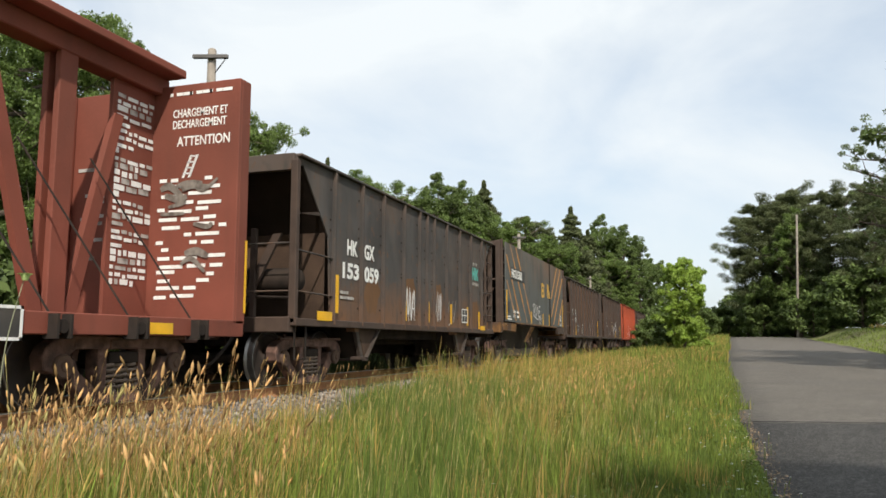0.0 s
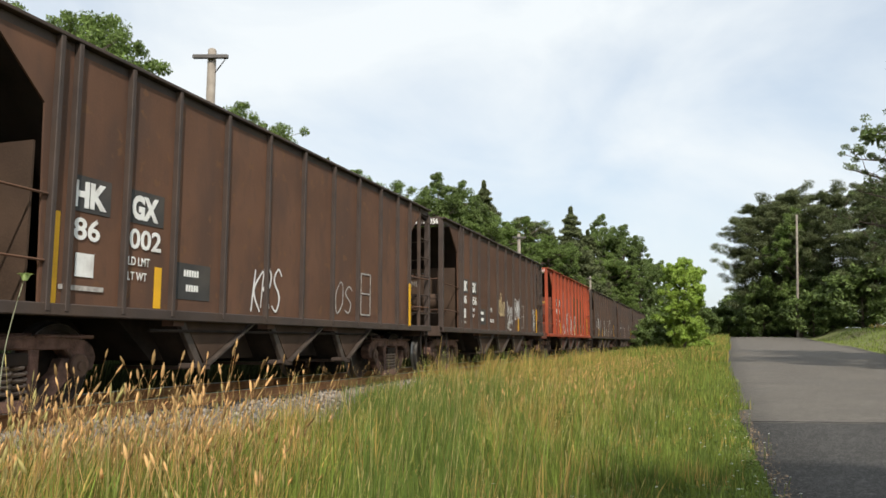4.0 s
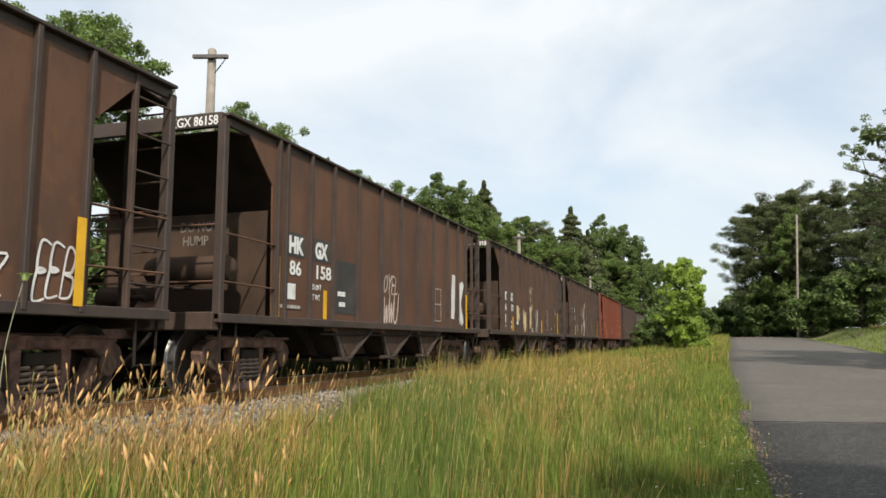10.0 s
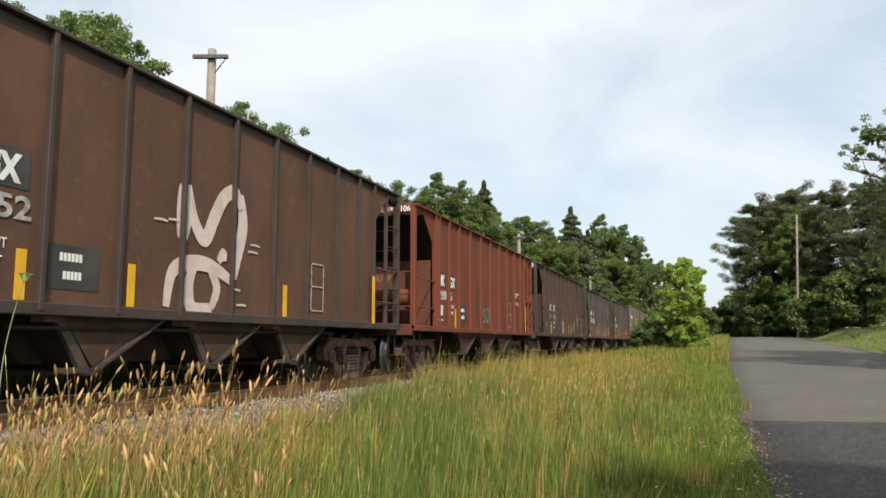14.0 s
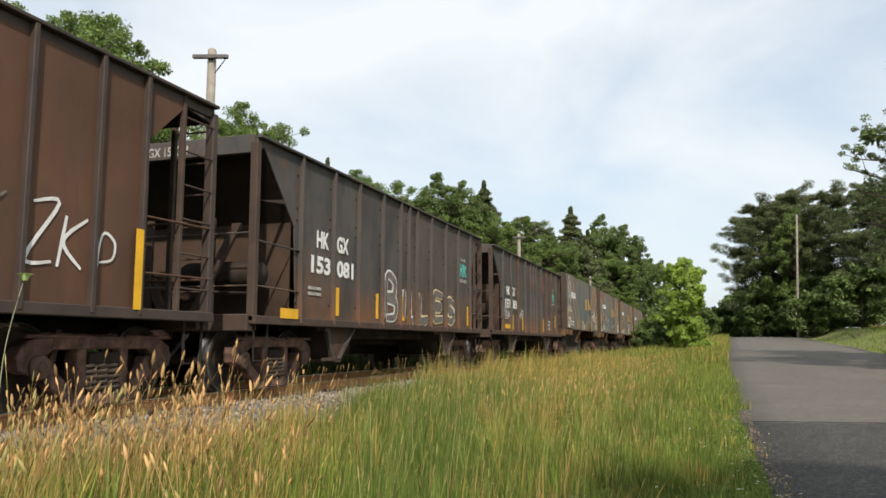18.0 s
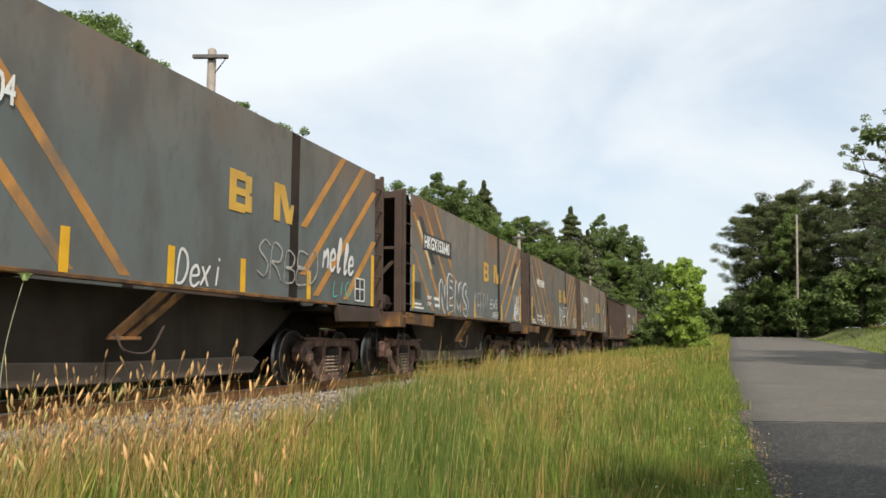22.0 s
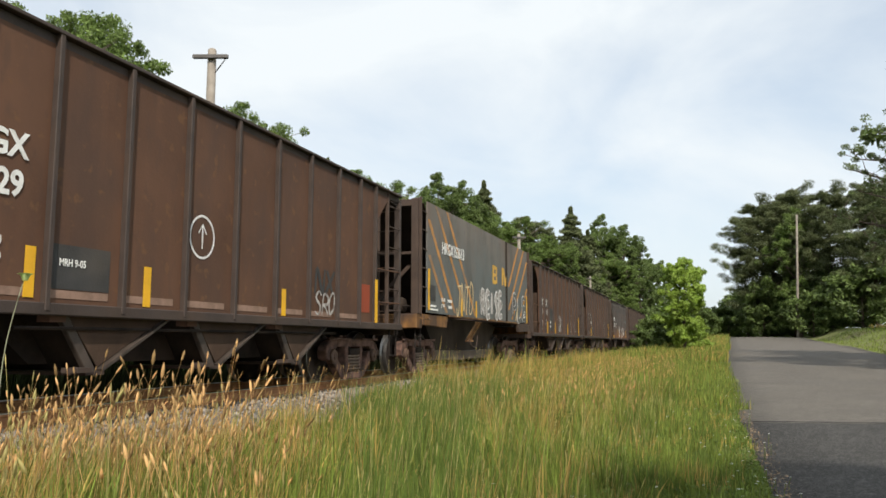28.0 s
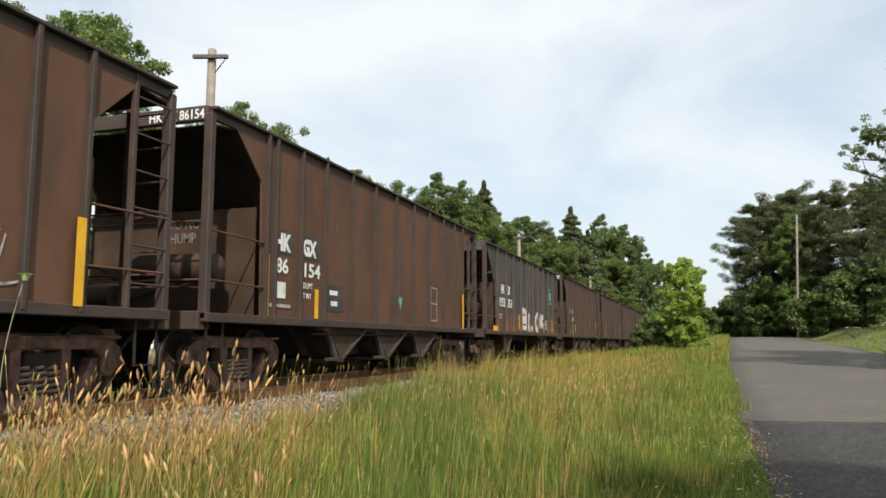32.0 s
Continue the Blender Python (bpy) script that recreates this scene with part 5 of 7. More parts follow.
    def browns(F, i, a, b, tone=1.0, body=None, label="brown three-bay open hopper car streaked with rust", tail=""):
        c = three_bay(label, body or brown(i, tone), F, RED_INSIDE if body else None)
        if i in (7, 20):
            plate("stencil_patch", c, x, 3.36, 4.14, 1.2, 2.12, PATCH, "dark stencil patch", 0.002)
        elif i != 5:
            plate("stencil_patch", c, x, 3.28, 3.95, 1.22, 1.66, PATCH, "dark stencil patch", 0.002)
        late = 0.87 if i == 11 else (0.1 if i == 7 else 0.0)
        marks(c, "HK", "GX", a, b, y=1.62 + late, z={5: 2.30, 6: 2.29, 9: 2.17, 20: 2.18, 11: 2.04}.get(i, 2.08), end_text="HKGX " + a + b, faint=i in (9, 11, 20))
        spots = {4: (4.36, 6.37, 8.16), 5: (3.0, 7.0), 6: (3.07, 4.87, 6.47, 7.9), 8: (2.92, 4.72, 7.76), 9: (2.97, 4.43, 6.35, 7.74), 11: (2.95, 4.27, 6.32, 7.34, 8.06), 20: (2.97, 4.73, 6.36, 7.93)}.get(i, (2.95, 6.37))
        reflectors(c, [(1.42, 1.08, 1.98), (10.92, 1.06, 1.95)] + [(y, 1.09, 1.56) for y in spots])
        if i != 5:
            plate("placard", c, x, 1.70, 1.95, 1.36, 1.60, WHITE, "white placard")
        small_print(c, 1.68 if i == 5 else 2.44, 1.62 if i == 5 else {8: 1.33, 11: 1.33}.get(i, 1.55), ["LD LMT", "LT WT"], h=0.095)
        for k in range(6 if i != 5 else 0):
            plate("stencil_bar", c, x, 3.42 + 0.05 * k, 3.455 + 0.05 * k, 1.50, 1.58, WHITE)
            if k:
                plate("stencil_bar", c, x, 3.42 + 0.05 * k, 3.455 + 0.05 * k, 1.32, 1.40, WHITE)
        bars(c, 1.5, 2.1, 1.22, 1, seed=i + 3)
        if i != 5:
            data_panel(c, 8.54, 1.2, 0.44, 0.78, worn=True)
        # warning coloured dim for the shade inside the car end, except on car 5
        word("warning", "DO NOT", c, -0.05, 1.145, 2.36, 0.15, DIM if i != 5 else FADED, turn=FRONT)
        word("warning", "HUMP", c, 0.0, 1.145, 2.15, 0.15, DIM if i != 5 else FADED, turn=FRONT)
        return c

    def greys(F, i, number, bars_on=True, patch=False):
        c = smooth_hopper("grey smooth-sided hopper car with faded orange stripes", grey(i), F)
        smooth_livery(c, number, bars_on, 1.35, patch, i == 17, {2: (4.26, 6.45, 7.74), 15: (3.0, 5.3, 8.3), 19: (3.08, 4.44, 6.7)}.get(i, (3.5, 5.1, 6.6, 8.45)), {2: 1.5, 15: 1.8, 19: 1.8}.get(i, 1.36))
        return c

    gx = 1.55
    c = blacks(10.55, 1, "059", "HKGX 153059")
    sprayed(c, x, "NNA", 4.7, 5.25, 1.2, 1.82, 0.04)
    sprayed(c, x, "VIN", 6.6, 7.05, 1.22, 1.86, 0.035)
    sprayed(c, x, "LV", 7.6, 8.2, 1.2, 1.75, 0.03, FADED, "faint sprayed scrawl")
    stain = paint("rust_bloom", (0.15, 0.078, 0.038), (0.08, 0.055, 0.042), 61, 0.6, 0.4)

    def bloom(s):
        rng = random.Random(29)
        ring = [(.42 * math.cos(a) * rng.uniform(.6, 1.1), .4 * math.sin(a) * rng.uniform(.6, 1.2)) for a in [2 * math.pi * j / 22 for j in range(22)]]
        s.v += [(0, 0, 0)] + [(0, y, z) for y, z in ring]
        s.f += [(0, 1 + j, 1 + (j + 1) % 22) for j in range(22)]
    for y, z in ((2.95, 1.62), (4.95, 1.75), (6.8, 1.75), (10.0, 1.5)):
        part("rust_stain", shape("rust_bloom", bloom), stain, c, (x + 0.002, y, z), "rust bleeding through the black paint")
    c = greys(23.45, 2, "HKGX153608", False, True)
    sprayed(c, gx, "RONE", 4.58, 5.9, 1.68, 2.1, 0.04, tail=True)
    sprayed(c, gx, "TKU", 5.62, 6.08, 1.42, 1.7, 0.03)
    c = browns(35.75, 3, "86", "002")
    sprayed(c, x, "KRS", 4.9, 5.7, 1.15, 1.75, 0.04)
    sprayed(c, x, "OS", 7.5, 8.2, 1.2, 1.7, 0.035, FADED, "faint sprayed scrawl")
    c = browns(49.05, 4, "86", "056", 0.75)
    sprayed(c, x, "reluse", 5.36, 6.2, 1.56, 2.2, 0.05, SPRAY_C, "looping cream spray-paint signature")
    sprayed(c, x, "0", 5.62, 5.8, 1.98, 2.24, 0.045, SPRAY_C, "small sprayed drop")
    sprayed(c, x, "Rsee", 6.46, 7.26, 1.3, 2.05, 0.05, slant=-0.1)
    sprayed(c, x, "XL", 6.5, 7.2, 1.12, 1.4, 0.035)
    sprayed(c, x, "VEANS", 7.46, 8.35, 1.5, 2.1, 0.055)
    sprayed(c, x, "ZXV", 10.38, 10.92, 1.12, 1.92, 0.04)
    small_print(c, 4.42, 1.62, ["HTS"], h=0.11)
    small_print(c, 4.45, 1.30, ["BN 3-85"], h=0.10)
    c = browns(62.55, 5, "210", "61", 1, red(5), "red three-bay open hopper car with white graffiti")
    pale = paint("pink_touch_up", (0.40, 0.105, 0.066), (0.2, 0.08, 0.06), 55, 0.4, 0.2)
    deep = paint("brown_touch_up", (0.135, 0.052, 0.020), (0.19, 0.08, 0.04), 56, 0.4, 0.2)
    for k, (y0, z0, z1, m) in enumerate(((3.26, 1.3, 3.02, pale), (4.27, 1.5, 2.75, pale), (5.32, 1.3, 2.93, pale), (6.37, 1.35, 2.92, deep), (7.42, 1.15, 2.90, deep), (8.44, 1.2, 2.86, deep), (9.46, 1.85, 2.75, deep))):
        plate("repainted_panel", c, x, y0, y0 + (0.85 if k < 6 else 0.6), z0, z1, m, "repainted patch of another red", 0.002)
    word("warning", "WARNING", c, 0.70, 1.145, 2.36, 0.10, GOLD, turn=FRONT)
    data_panel(c, 9.48, 1.36, 0.46, 0.3, worn=True)
    for y0 in (1.63, 2.42, 3.24, 4.26, 5.31, 6.36, 7.41):
        plate("weld_seam", c, x, y0, y0 + 0.68, 3.24, 3.262, RED_INSIDE, "dark welded seam", 0.001)
    plate("repainted_panel", c, x, 2.46, 3.08, 1.72, 1.92, deep, "small brown repainted patch", 0.002)
    small_print(c, 1.68, 1.18, ["HTS"], h=0.12)
    small_print(c, 2.50, 1.60, ["226600", "59400"], h=0.09)
    plate("stencil_patch", c, x, 1.70, 1.95, 1.34, 1.46, PATCH, "small dark stencil patch", 0.003)
    sprayed(c, x, "VIDOT", 3.3, 4.28, 1.08, 1.5, 0.035)
    sprayed(c, x, "VTC", 4.4, 5.06, 1.2, 2.0, 0.04)
    sprayed(c, x, "U", 4.5, 5.0, 1.06, 1.4, 0.03)
    sprayed(c, x, "BIZE", 5.42, 6.18, 1.1, 1.75, 0.05)
    sprayed(c, x, "0", 5.65, 5.9, 1.78, 1.95, 0.03)
    sprayed(c, x, "BIZE", 6.42, 7.3, 1.1, 1.88, 0.045)
    sprayed(c, x, "YL", 8.54, 9.3, 1.1, 1.7, 0.045, SPRAY_C, "cream spray-paint scrawl")
    c = browns(75.95, 6, "86", "175")
    sprayed(c, x, "REEPZ", 2.2, 3.15, 1.62, 1.95, 0.07, tail=True)
    sprayed(c, x, "NMD", 3.4, 4.14, 1.65, 2.08, 0.03, FADED, "faint sprayed scrawl")
    sprayed(c, x, "VAES", 5.48, 6.28, 1.35, 2.05, 0.045, tail=True)
    sprayed(c, x, "Z", 7.05, 7.3, 1.12, 1.6, 0.03)
    sprayed(c, x, "EEE", 7.5, 8.2, 1.08, 2.02, 0.05)
    sprayed(c, x, "PMP", 8.58, 9.35, 1.92, 2.22, 0.03)
    sprayed(c, x, "MZ", 9.62, 10.12, 1.12, 1.5, 0.03)
    sprayed(c, x, "EEB", 10.42, 10.92, 1.12, 1.66, 0.035)
    c = browns(89.35, 7, "86", "158")
    sprayed(c, x, "OYEL", 5.45, 6.22, 1.7, 2.03, 0.035, SPRAY_P, "pale pink spray-paint scrawl")
    sprayed(c, x, "WWU", 5.45, 6.2, 1.08, 1.65, 0.05, SPRAY_P, "pale pink spray-paint scrawl")
    bubble(c, x, "IK", 9.66, 10.9, 1.1, 2.5, 0.26, SPRAY_W, SPRAY_W, "fat white spray-paint figure")
    c = browns(102.92, 8, "86", "010")
    for ch, y0, y1, z0, z1 in (("S", 3.24, 4.0, 1.42, 2.0), ("N", 4.27, 4.98, 1.1, 1.96), ("J", 5.3, 6.0, 1.2, 1.98)):
        bubble(c, x, ch, y0, y1, z0, z1, 0.21, SPRAY_W, SPRAY_C, "fat cream spray-paint letter with a white edge", 0.02)
    sprayed(c, x, "BUA", 6.36, 7.0, 1.1, 1.92, 0.05)
    sprayed(c, x, "ANT", 5.38, 6.06, 2.44, 2.72, 0.03, SPRAY_C, "thin cream spray-paint writing")
    sprayed(c, x, "IX", 5.6, 5.85, 2.18, 2.38, 0.025, SPRAY_C, "thin cream spray-paint writing")
    sprayed(c, x, "2016", 5.72, 6.1, 1.92, 2.12, 0.02, SPRAY_C, "thin cream spray-paint writing")
    sprayed(c, x, "DBC", 5.82, 6.2, 1.1, 1.24, 0.02)
    sprayed(c, x, "DNA", 10.36, 10.85, 1.75, 2.15, 0.022, FADED, "faint sprayed scrawl")
    sprayed(c, x, "ONE", 10.34, 10.82, 1.3, 1.6, 0.02, FADED, "faint sprayed scrawl")
    plate("scuffed_plate", c, x, 9.62, 9.85, 1.22, 1.3, SPRAY_W, "small pale scuffed plate", 0.003)
    c = browns(116.25, 9, "86", "152", 0.9)
    def drip(s):
        def line(p, w):
            ribbon(s, smooth_line(p, 6), w)
        line([(5.28, 1.95), (5.3, 2.3), (5.28, 2.62)], 0.3)
        line([(5.35, 2.62), (5.5, 2.2), (5.72, 2.0), (5.9, 2.3), (6.1, 2.6), (6.35, 2.72), (6.5, 2.5)], 0.22)
        line([(6.48, 2.7), (6.56, 2.3), (6.45, 1.9), (6.36, 1.55)], 0.24)
        line([(5.02, 1.12), (5.12, 1.55), (5.5, 1.68), (5.9, 1.66), (6.35, 1.5)], 0.2)
        line([(5.55, 1.7), (5.42, 1.4), (5.5, 1.12), (5.9, 1.14)], 0.2)
        line([(5.9, 1.14), (6.0, 1.4), (5.85, 1.6)], 0.16)
        line([(6.02, 1.74), (6.12, 1.86), (6.14, 1.76)], 0.15)
        for k in range(6):
            y, z = (4.75, 5.0, 6.3, 6.75, 6.7, 6.45)[k], (2.12, 2.15, 1.4, 2.05, 1.95, 1.2)[k]
            ribbon(s, [(y, z), (y + .12, z + .01), (y + .24, z)], 0.03)
    part("graffiti", shape("pink_figure", drip), SPRAY_P, c, (x + 0.008, 0, 0), "pale pink dripping spray-paint shape")
    c = browns(129.55, 10, "210", "6", 1, red(10), "faded red three-bay open hopper car")
    sprayed(c, x, "SO", 5.5, 6.2, 1.3, 1.7, 0.035, TEAL, "small teal sprayed scrawl")
    small_print(c, 9.55, 1.95, ["CU. FT. 2916"], h=0.09)
    bars(c, 9.5, 10.1, 2.3, 2, seed=10, material=WHITE)
    c = browns(142.80, 11, "86", "148", 0.85)
    sprayed(c, x, "HUNT3", 5.32, 5.98, 1.42, 1.66, 0.04)
    sprayed(c, x, "BY", 5.5, 5.75, 1.32, 1.45, 0.025)
    sprayed(c, x, "MANEK", 5.32, 5.9, 1.14, 1.34, 0.04)
    sprayed(c, x, "RON", 5.3, 5.95, 1.68, 1.95, 0.035, DIM, "faint sprayed scrawl")
    sprayed(c, x, "ROK", 8.43, 9.2, 1.65, 2.1, 0.035, DIM, "faint sprayed scrawl")
    sprayed(c, x, "ZK", 9.46, 10.2, 1.45, 2.0, 0.045)
    sprayed(c, x, "P", 10.32, 10.6, 1.3, 1.8, 0.035)
    data_panel(c, 8.46, 1.22, 0.5, 0.34)
    c = blacks(156.15, 12, "081", "HKGX 153081")
    chalk = mat("chalky_overspray", (0.15, 0.13, 0.115), 0.8, scale=5, var=0.3, fine=40, dirt=(0.12, 0.09, 0.07), dirt_amt=0.9)
    bubble(c, x, "B", 4.6, 5.42, 1.12, 2.1, 0.17, SPRAY_W, chalk, "swollen letter outlined in white on the lower side", 0.05)
    bubble(c, x, "IL", 5.55, 6.42, 1.12, 1.9, 0.16, SPRAY_W, chalk, "swollen letters outlined in white on the lower side", 0.05)
    bubble(c, x, "LES", 6.55, 9.4, 1.12, 1.88, 0.2, SPRAY_C, chalk, "swollen letters outlined in cream on the lower side", 0.05)
    c = blacks(169.15, 13, "083", "HKGX 153083")
    sprayed(c, x, "NNW", 1.5, 2.2, 1.5, 1.78, 0.03)
    sprayed(c, x, "WRA", 3.62, 4.2, 1.5, 1.82, 0.03)
    plate("patched_panel", c, x, 7.55, 8.02, 2.62, 3.3, mat("red_brown_patch", (0.15, 0.052, 0.034), 0.8, scale=3, var=0.35, fine=40, dirt=(0.25, 0.13, 0.06), dirt_amt=0.6), "red-brown repair patch", 0.004)
    c = greys(182.15, 14, "HKGX153604", False)
    loop_figure(c, gx, 0.62, 2.0, 1.85)
    sprayed(c, gx, "JeNXi", 0.62, 1.3, 1.52, 1.98, 0.04)
    sprayed(c, gx, "Dexi", 5.2, 6.12, 1.4, 1.78, 0.045)
    sprayed(c, gx, "SRBEO", 6.9, 8.75, 1.62, 2.12, 0.032, FADED, "faint pale sprayed lettering")
    sprayed(c, gx, "nelle", 8.9, 10.1, 1.92, 2.42, 0.075, tail=False)
    sprayed(c, gx, "LIG", 9.3, 9.95, 1.5, 1.75, 0.03, TEAL, "small teal sprayed scrawl")
    c = greys(194.75, 15, "HKGX153640", True, True)
    bubble(c, gx, "NEMS", 2.2, 4.75, 1.42, 2.3, 0.17, SPRAY_W, grey(15), "swollen letters outlined in white", 0.05)
    sprayed(c, gx, "KEEP!", 5.2, 6.7, 1.44, 2.1, 0.045, FADED, "pale sprayed lettering")
    sprayed(c, gx, "EWS", 6.9, 7.75, 1.72, 1.96, 0.03)
    sprayed(c, gx, "CREEK", 7.1, 7.85, 1.44, 1.6, 0.025)
    sprayed(c, gx, "WAAV", 9.95, 10.85, 1.45, 2.25, 0.05)
    c = greys(207.10, 16, "HKGX153603", False)
    sprayed(c, gx, "VL", 2.3, 3.2, 1.44, 1.75, 0.05, slant=0.6)
    sprayed(c, gx, "OC", 2.9, 3.7, 1.5, 2.15, 0.035, FADED, "pale sprayed loops")
    sprayed(c, gx, "OOO", 3.2, 4.7, 1.5, 2.3, 0.05, ORANGE, "faded orange sprayed loops")
    sprayed(c, gx, "PEO", 4.75, 5.5, 1.5, 1.75, 0.03, DIM, "faint sprayed scrawl")
    sprayed(c, gx, "MORESK", 6.1, 8.5, 1.45, 2.3, 0.055, slant=0.3)
    c = greys(219.55, 17, "HKGX153612", True)
    sprayed(c, gx, "BS", 4.2, 4.9, 1.55, 2.05, 0.04)
    sprayed(c, gx, "l", 5.6, 6.0, 1.5, 2.2, 0.05)
    c = three_bay("brown three-bay open hopper car with white marks", brown(18, 0.85), 231.82)
    for text, y, z in (("HK", 1.52, 2.40), ("GX", 2.46, 2.40), ("153", 1.50, 2.04), ("529", 2.42, 2.04)):
        word("car_number", text, c, x + 0.012, y, z, 0.24, bold=0.04, squeeze=0.9)
    word("end_mark", "HKGX 153529", c, 0.1, -0.048, 3.60, 0.13, turn=FRONT)
    reflectors(c, [(1.38, 1.1, 1.95), (3.0, 1.12, 1.6), (4.62, 1.1, 1.55), (6.34, 1.1, 1.5), (7.64, 1.1, 1.5), (10.98, 1.08, 1.9)])
    small_print(c, 2.26, 1.58, ["LT 206500", "WT 56500"], h=0.085)
    plate("stencil_patch", c, x, 3.24, 4.03, 1.22, 1.66, PATCH, "dark stencil patch", 0.002)
    word("small_lettering", "MRH 9-05", c, x + 0.012, 3.34, 1.45, 0.075)
    bare = mat("pinkish_scuffed_strip", (0.27, 0.17, 0.125), 0.8, scale=4, var=0.3, fine=40, dirt=(0.14, 0.09, 0.06), dirt_amt=0.6)
    for y0 in (2.23, 3.24, 4.30, 5.34, 6.40, 7.44, 8.45, 9.47):
        plate("scuffed_strip", c, x, y0, y0 + 0.78, 1.13, 1.21, bare, "scuffed bare strip above the sill", 0.002)
    plate("red_patch", c, x, 10.36, 10.8, 1.26, 1.78, red(18), "small red repainted patch", 0.003)

    def ring(s):
        n = 28
        s.quad_strip([[(0, .23 * math.cos(a), .25 * math.sin(a)), (0, .26 * math.cos(a), .28 * math.sin(a))] for a in [2 * math.pi * j / n for j in range(n + 1)]], False)
        ribbon(s, [(0, -.15), (0, 0), (0, .16)], 0.03)
        ribbon(s, [(-.08, .04), (0, .16), (.08, .04)], 0.025)
    part("painted_arrow", shape("ring", ring), SPRAY_W, c, (x + 0.008, 5.60, 2.02), "white circle with an arrow")
    sprayed(c, x, "NX", 8.62, 9.3, 1.5, 1.9, 0.09, PATCH, "dark sprayed scrawl")
    sprayed(c, x, "SRO", 8.62, 9.34, 1.16, 1.5, 0.05, FADED, "pale sprayed scrawl")
    c = greys(245.25, 19, "HKGX153613", False)
    sprayed(c, gx, "JNTD", 2.6, 4.1, 1.42, 2.2, 0.06, SPRAY_C, "pale smeared spray paint")
    sprayed(c, gx, "VI", 4.75, 5.1, 1.8, 2.15, 0.07, FADED, "pale smeared spray paint")
    bubble(c, gx, "REISE", 4.9, 7.4, 1.42, 2.25, 0.16, SPRAY_W, FADED, "fat smeared white spray-paint letters", 0.06)
    bubble(c, gx, "PLE", 8.75, 10.75, 1.44, 2.3, 0.15, SPRAY_W, grey(19), "swollen letters outlined in white and teal", 0.035)
    stripe(c, 9.1, 1.44, 9.5, 1.95, 0.14, SPRAY_C, 0.012)
    c = browns(257.45, 20, "86", "166", 0.95)
    sprayed(c, x, "WGA", 5.35, 6.1, 1.2, 1.84, 0.05)
    sprayed(c, x, "XL", 9.6, 10.4, 1.25, 1.7, 0.03, FADED, "faint sprayed scrawl")
    c = browns(270.55, 21, "86", "154", 0.95)
    part("graffiti", shape("heart", lambda s: s.prism([(0, .18), (.06, .25), (.1, .2), (.14, .25), (.2, .18), (.1, 0)], 0, .003)), TEAL, c, (x + .006, 6.55, 1.4), "small pale teal heart")
    c = blacks(283.95, 22, "051", "HKGX 153051")
    bubble(c, x, "BLOK", 4.6, 9.0, 1.12, 1.9, 0.2, SPRAY_W, SPRAY_W, "white block graffiti along the lower side")
    browns(297.05, 23, "86", "120", 1.0)
    browns(310.45, 24, "86", "131", 0.85)
    browns(323.85, 25, "86", "077", 0.8)
    browns(337.25, 26, "86", "093", 1.0)


SPEED = 8.25


def travelled(t):
    """Metres run since the start; the train gathers a little speed in the first five seconds."""
    return SPEED * t - 1.75 * math.sin(min(t, 5.0) / 5.0 * math.pi / 2)


build_train()


# ---- trees ----
def leaf_cloud(rs, centres, radii, per, size, up=0.3, flat=0.75, slim=0.5):
    """Small bent leaf quads scattered through clumps."""
    c = np.repeat(centres, per, 0)
    r = np.repeat(radii, per)
    d = rs.randn(len(c), 3)
    d /= np.linalg.norm(d, axis=1, keepdims=True)
    p = c + d * (r * rs.rand(len(c)) ** 0.45)[:, None] * np.array([1, 1, flat])
    n = d * 0.7 + rs.randn(len(c), 3) * 0.6 + np.array([0, 0, up])
    n /= np.linalg.norm(n, axis=1, keepdims=True)
    a = np.cross(n, rs.randn(len(c), 3))
    a /= np.linalg.norm(a, axis=1, keepdims=True)
    b = np.cross(n, a)
    s = (size * (0.6 + 0.8 * rs.rand(len(c))))[:, None]
    v = np.stack([p - a * s, p + b * s * slim - n * s * 0.12, p + a * s, p - b * s * slim - n * s * 0.12], 1).reshape(-1, 3)
    f = np.arange(len(v)).reshape(-1, 4)
    return v, f


TOP = {}


def grown(tree, h, cents, rads, rs, per, size, up, flat, material, slim=0.5):
    """Adds the crown and notes how high it reaches."""
    v, f = leaf_cloud(rs, np.array(cents), np.array(rads), per, size, up, flat, slim)
    v[:, 2] = np.maximum(v[:, 2], 0.1)
    TOP[tree.name] = float(np.percentile(v[:, 2], 99.95))
    c = new("crown", cloud_mesh("crown", v, f, material))
    c.parent = tree


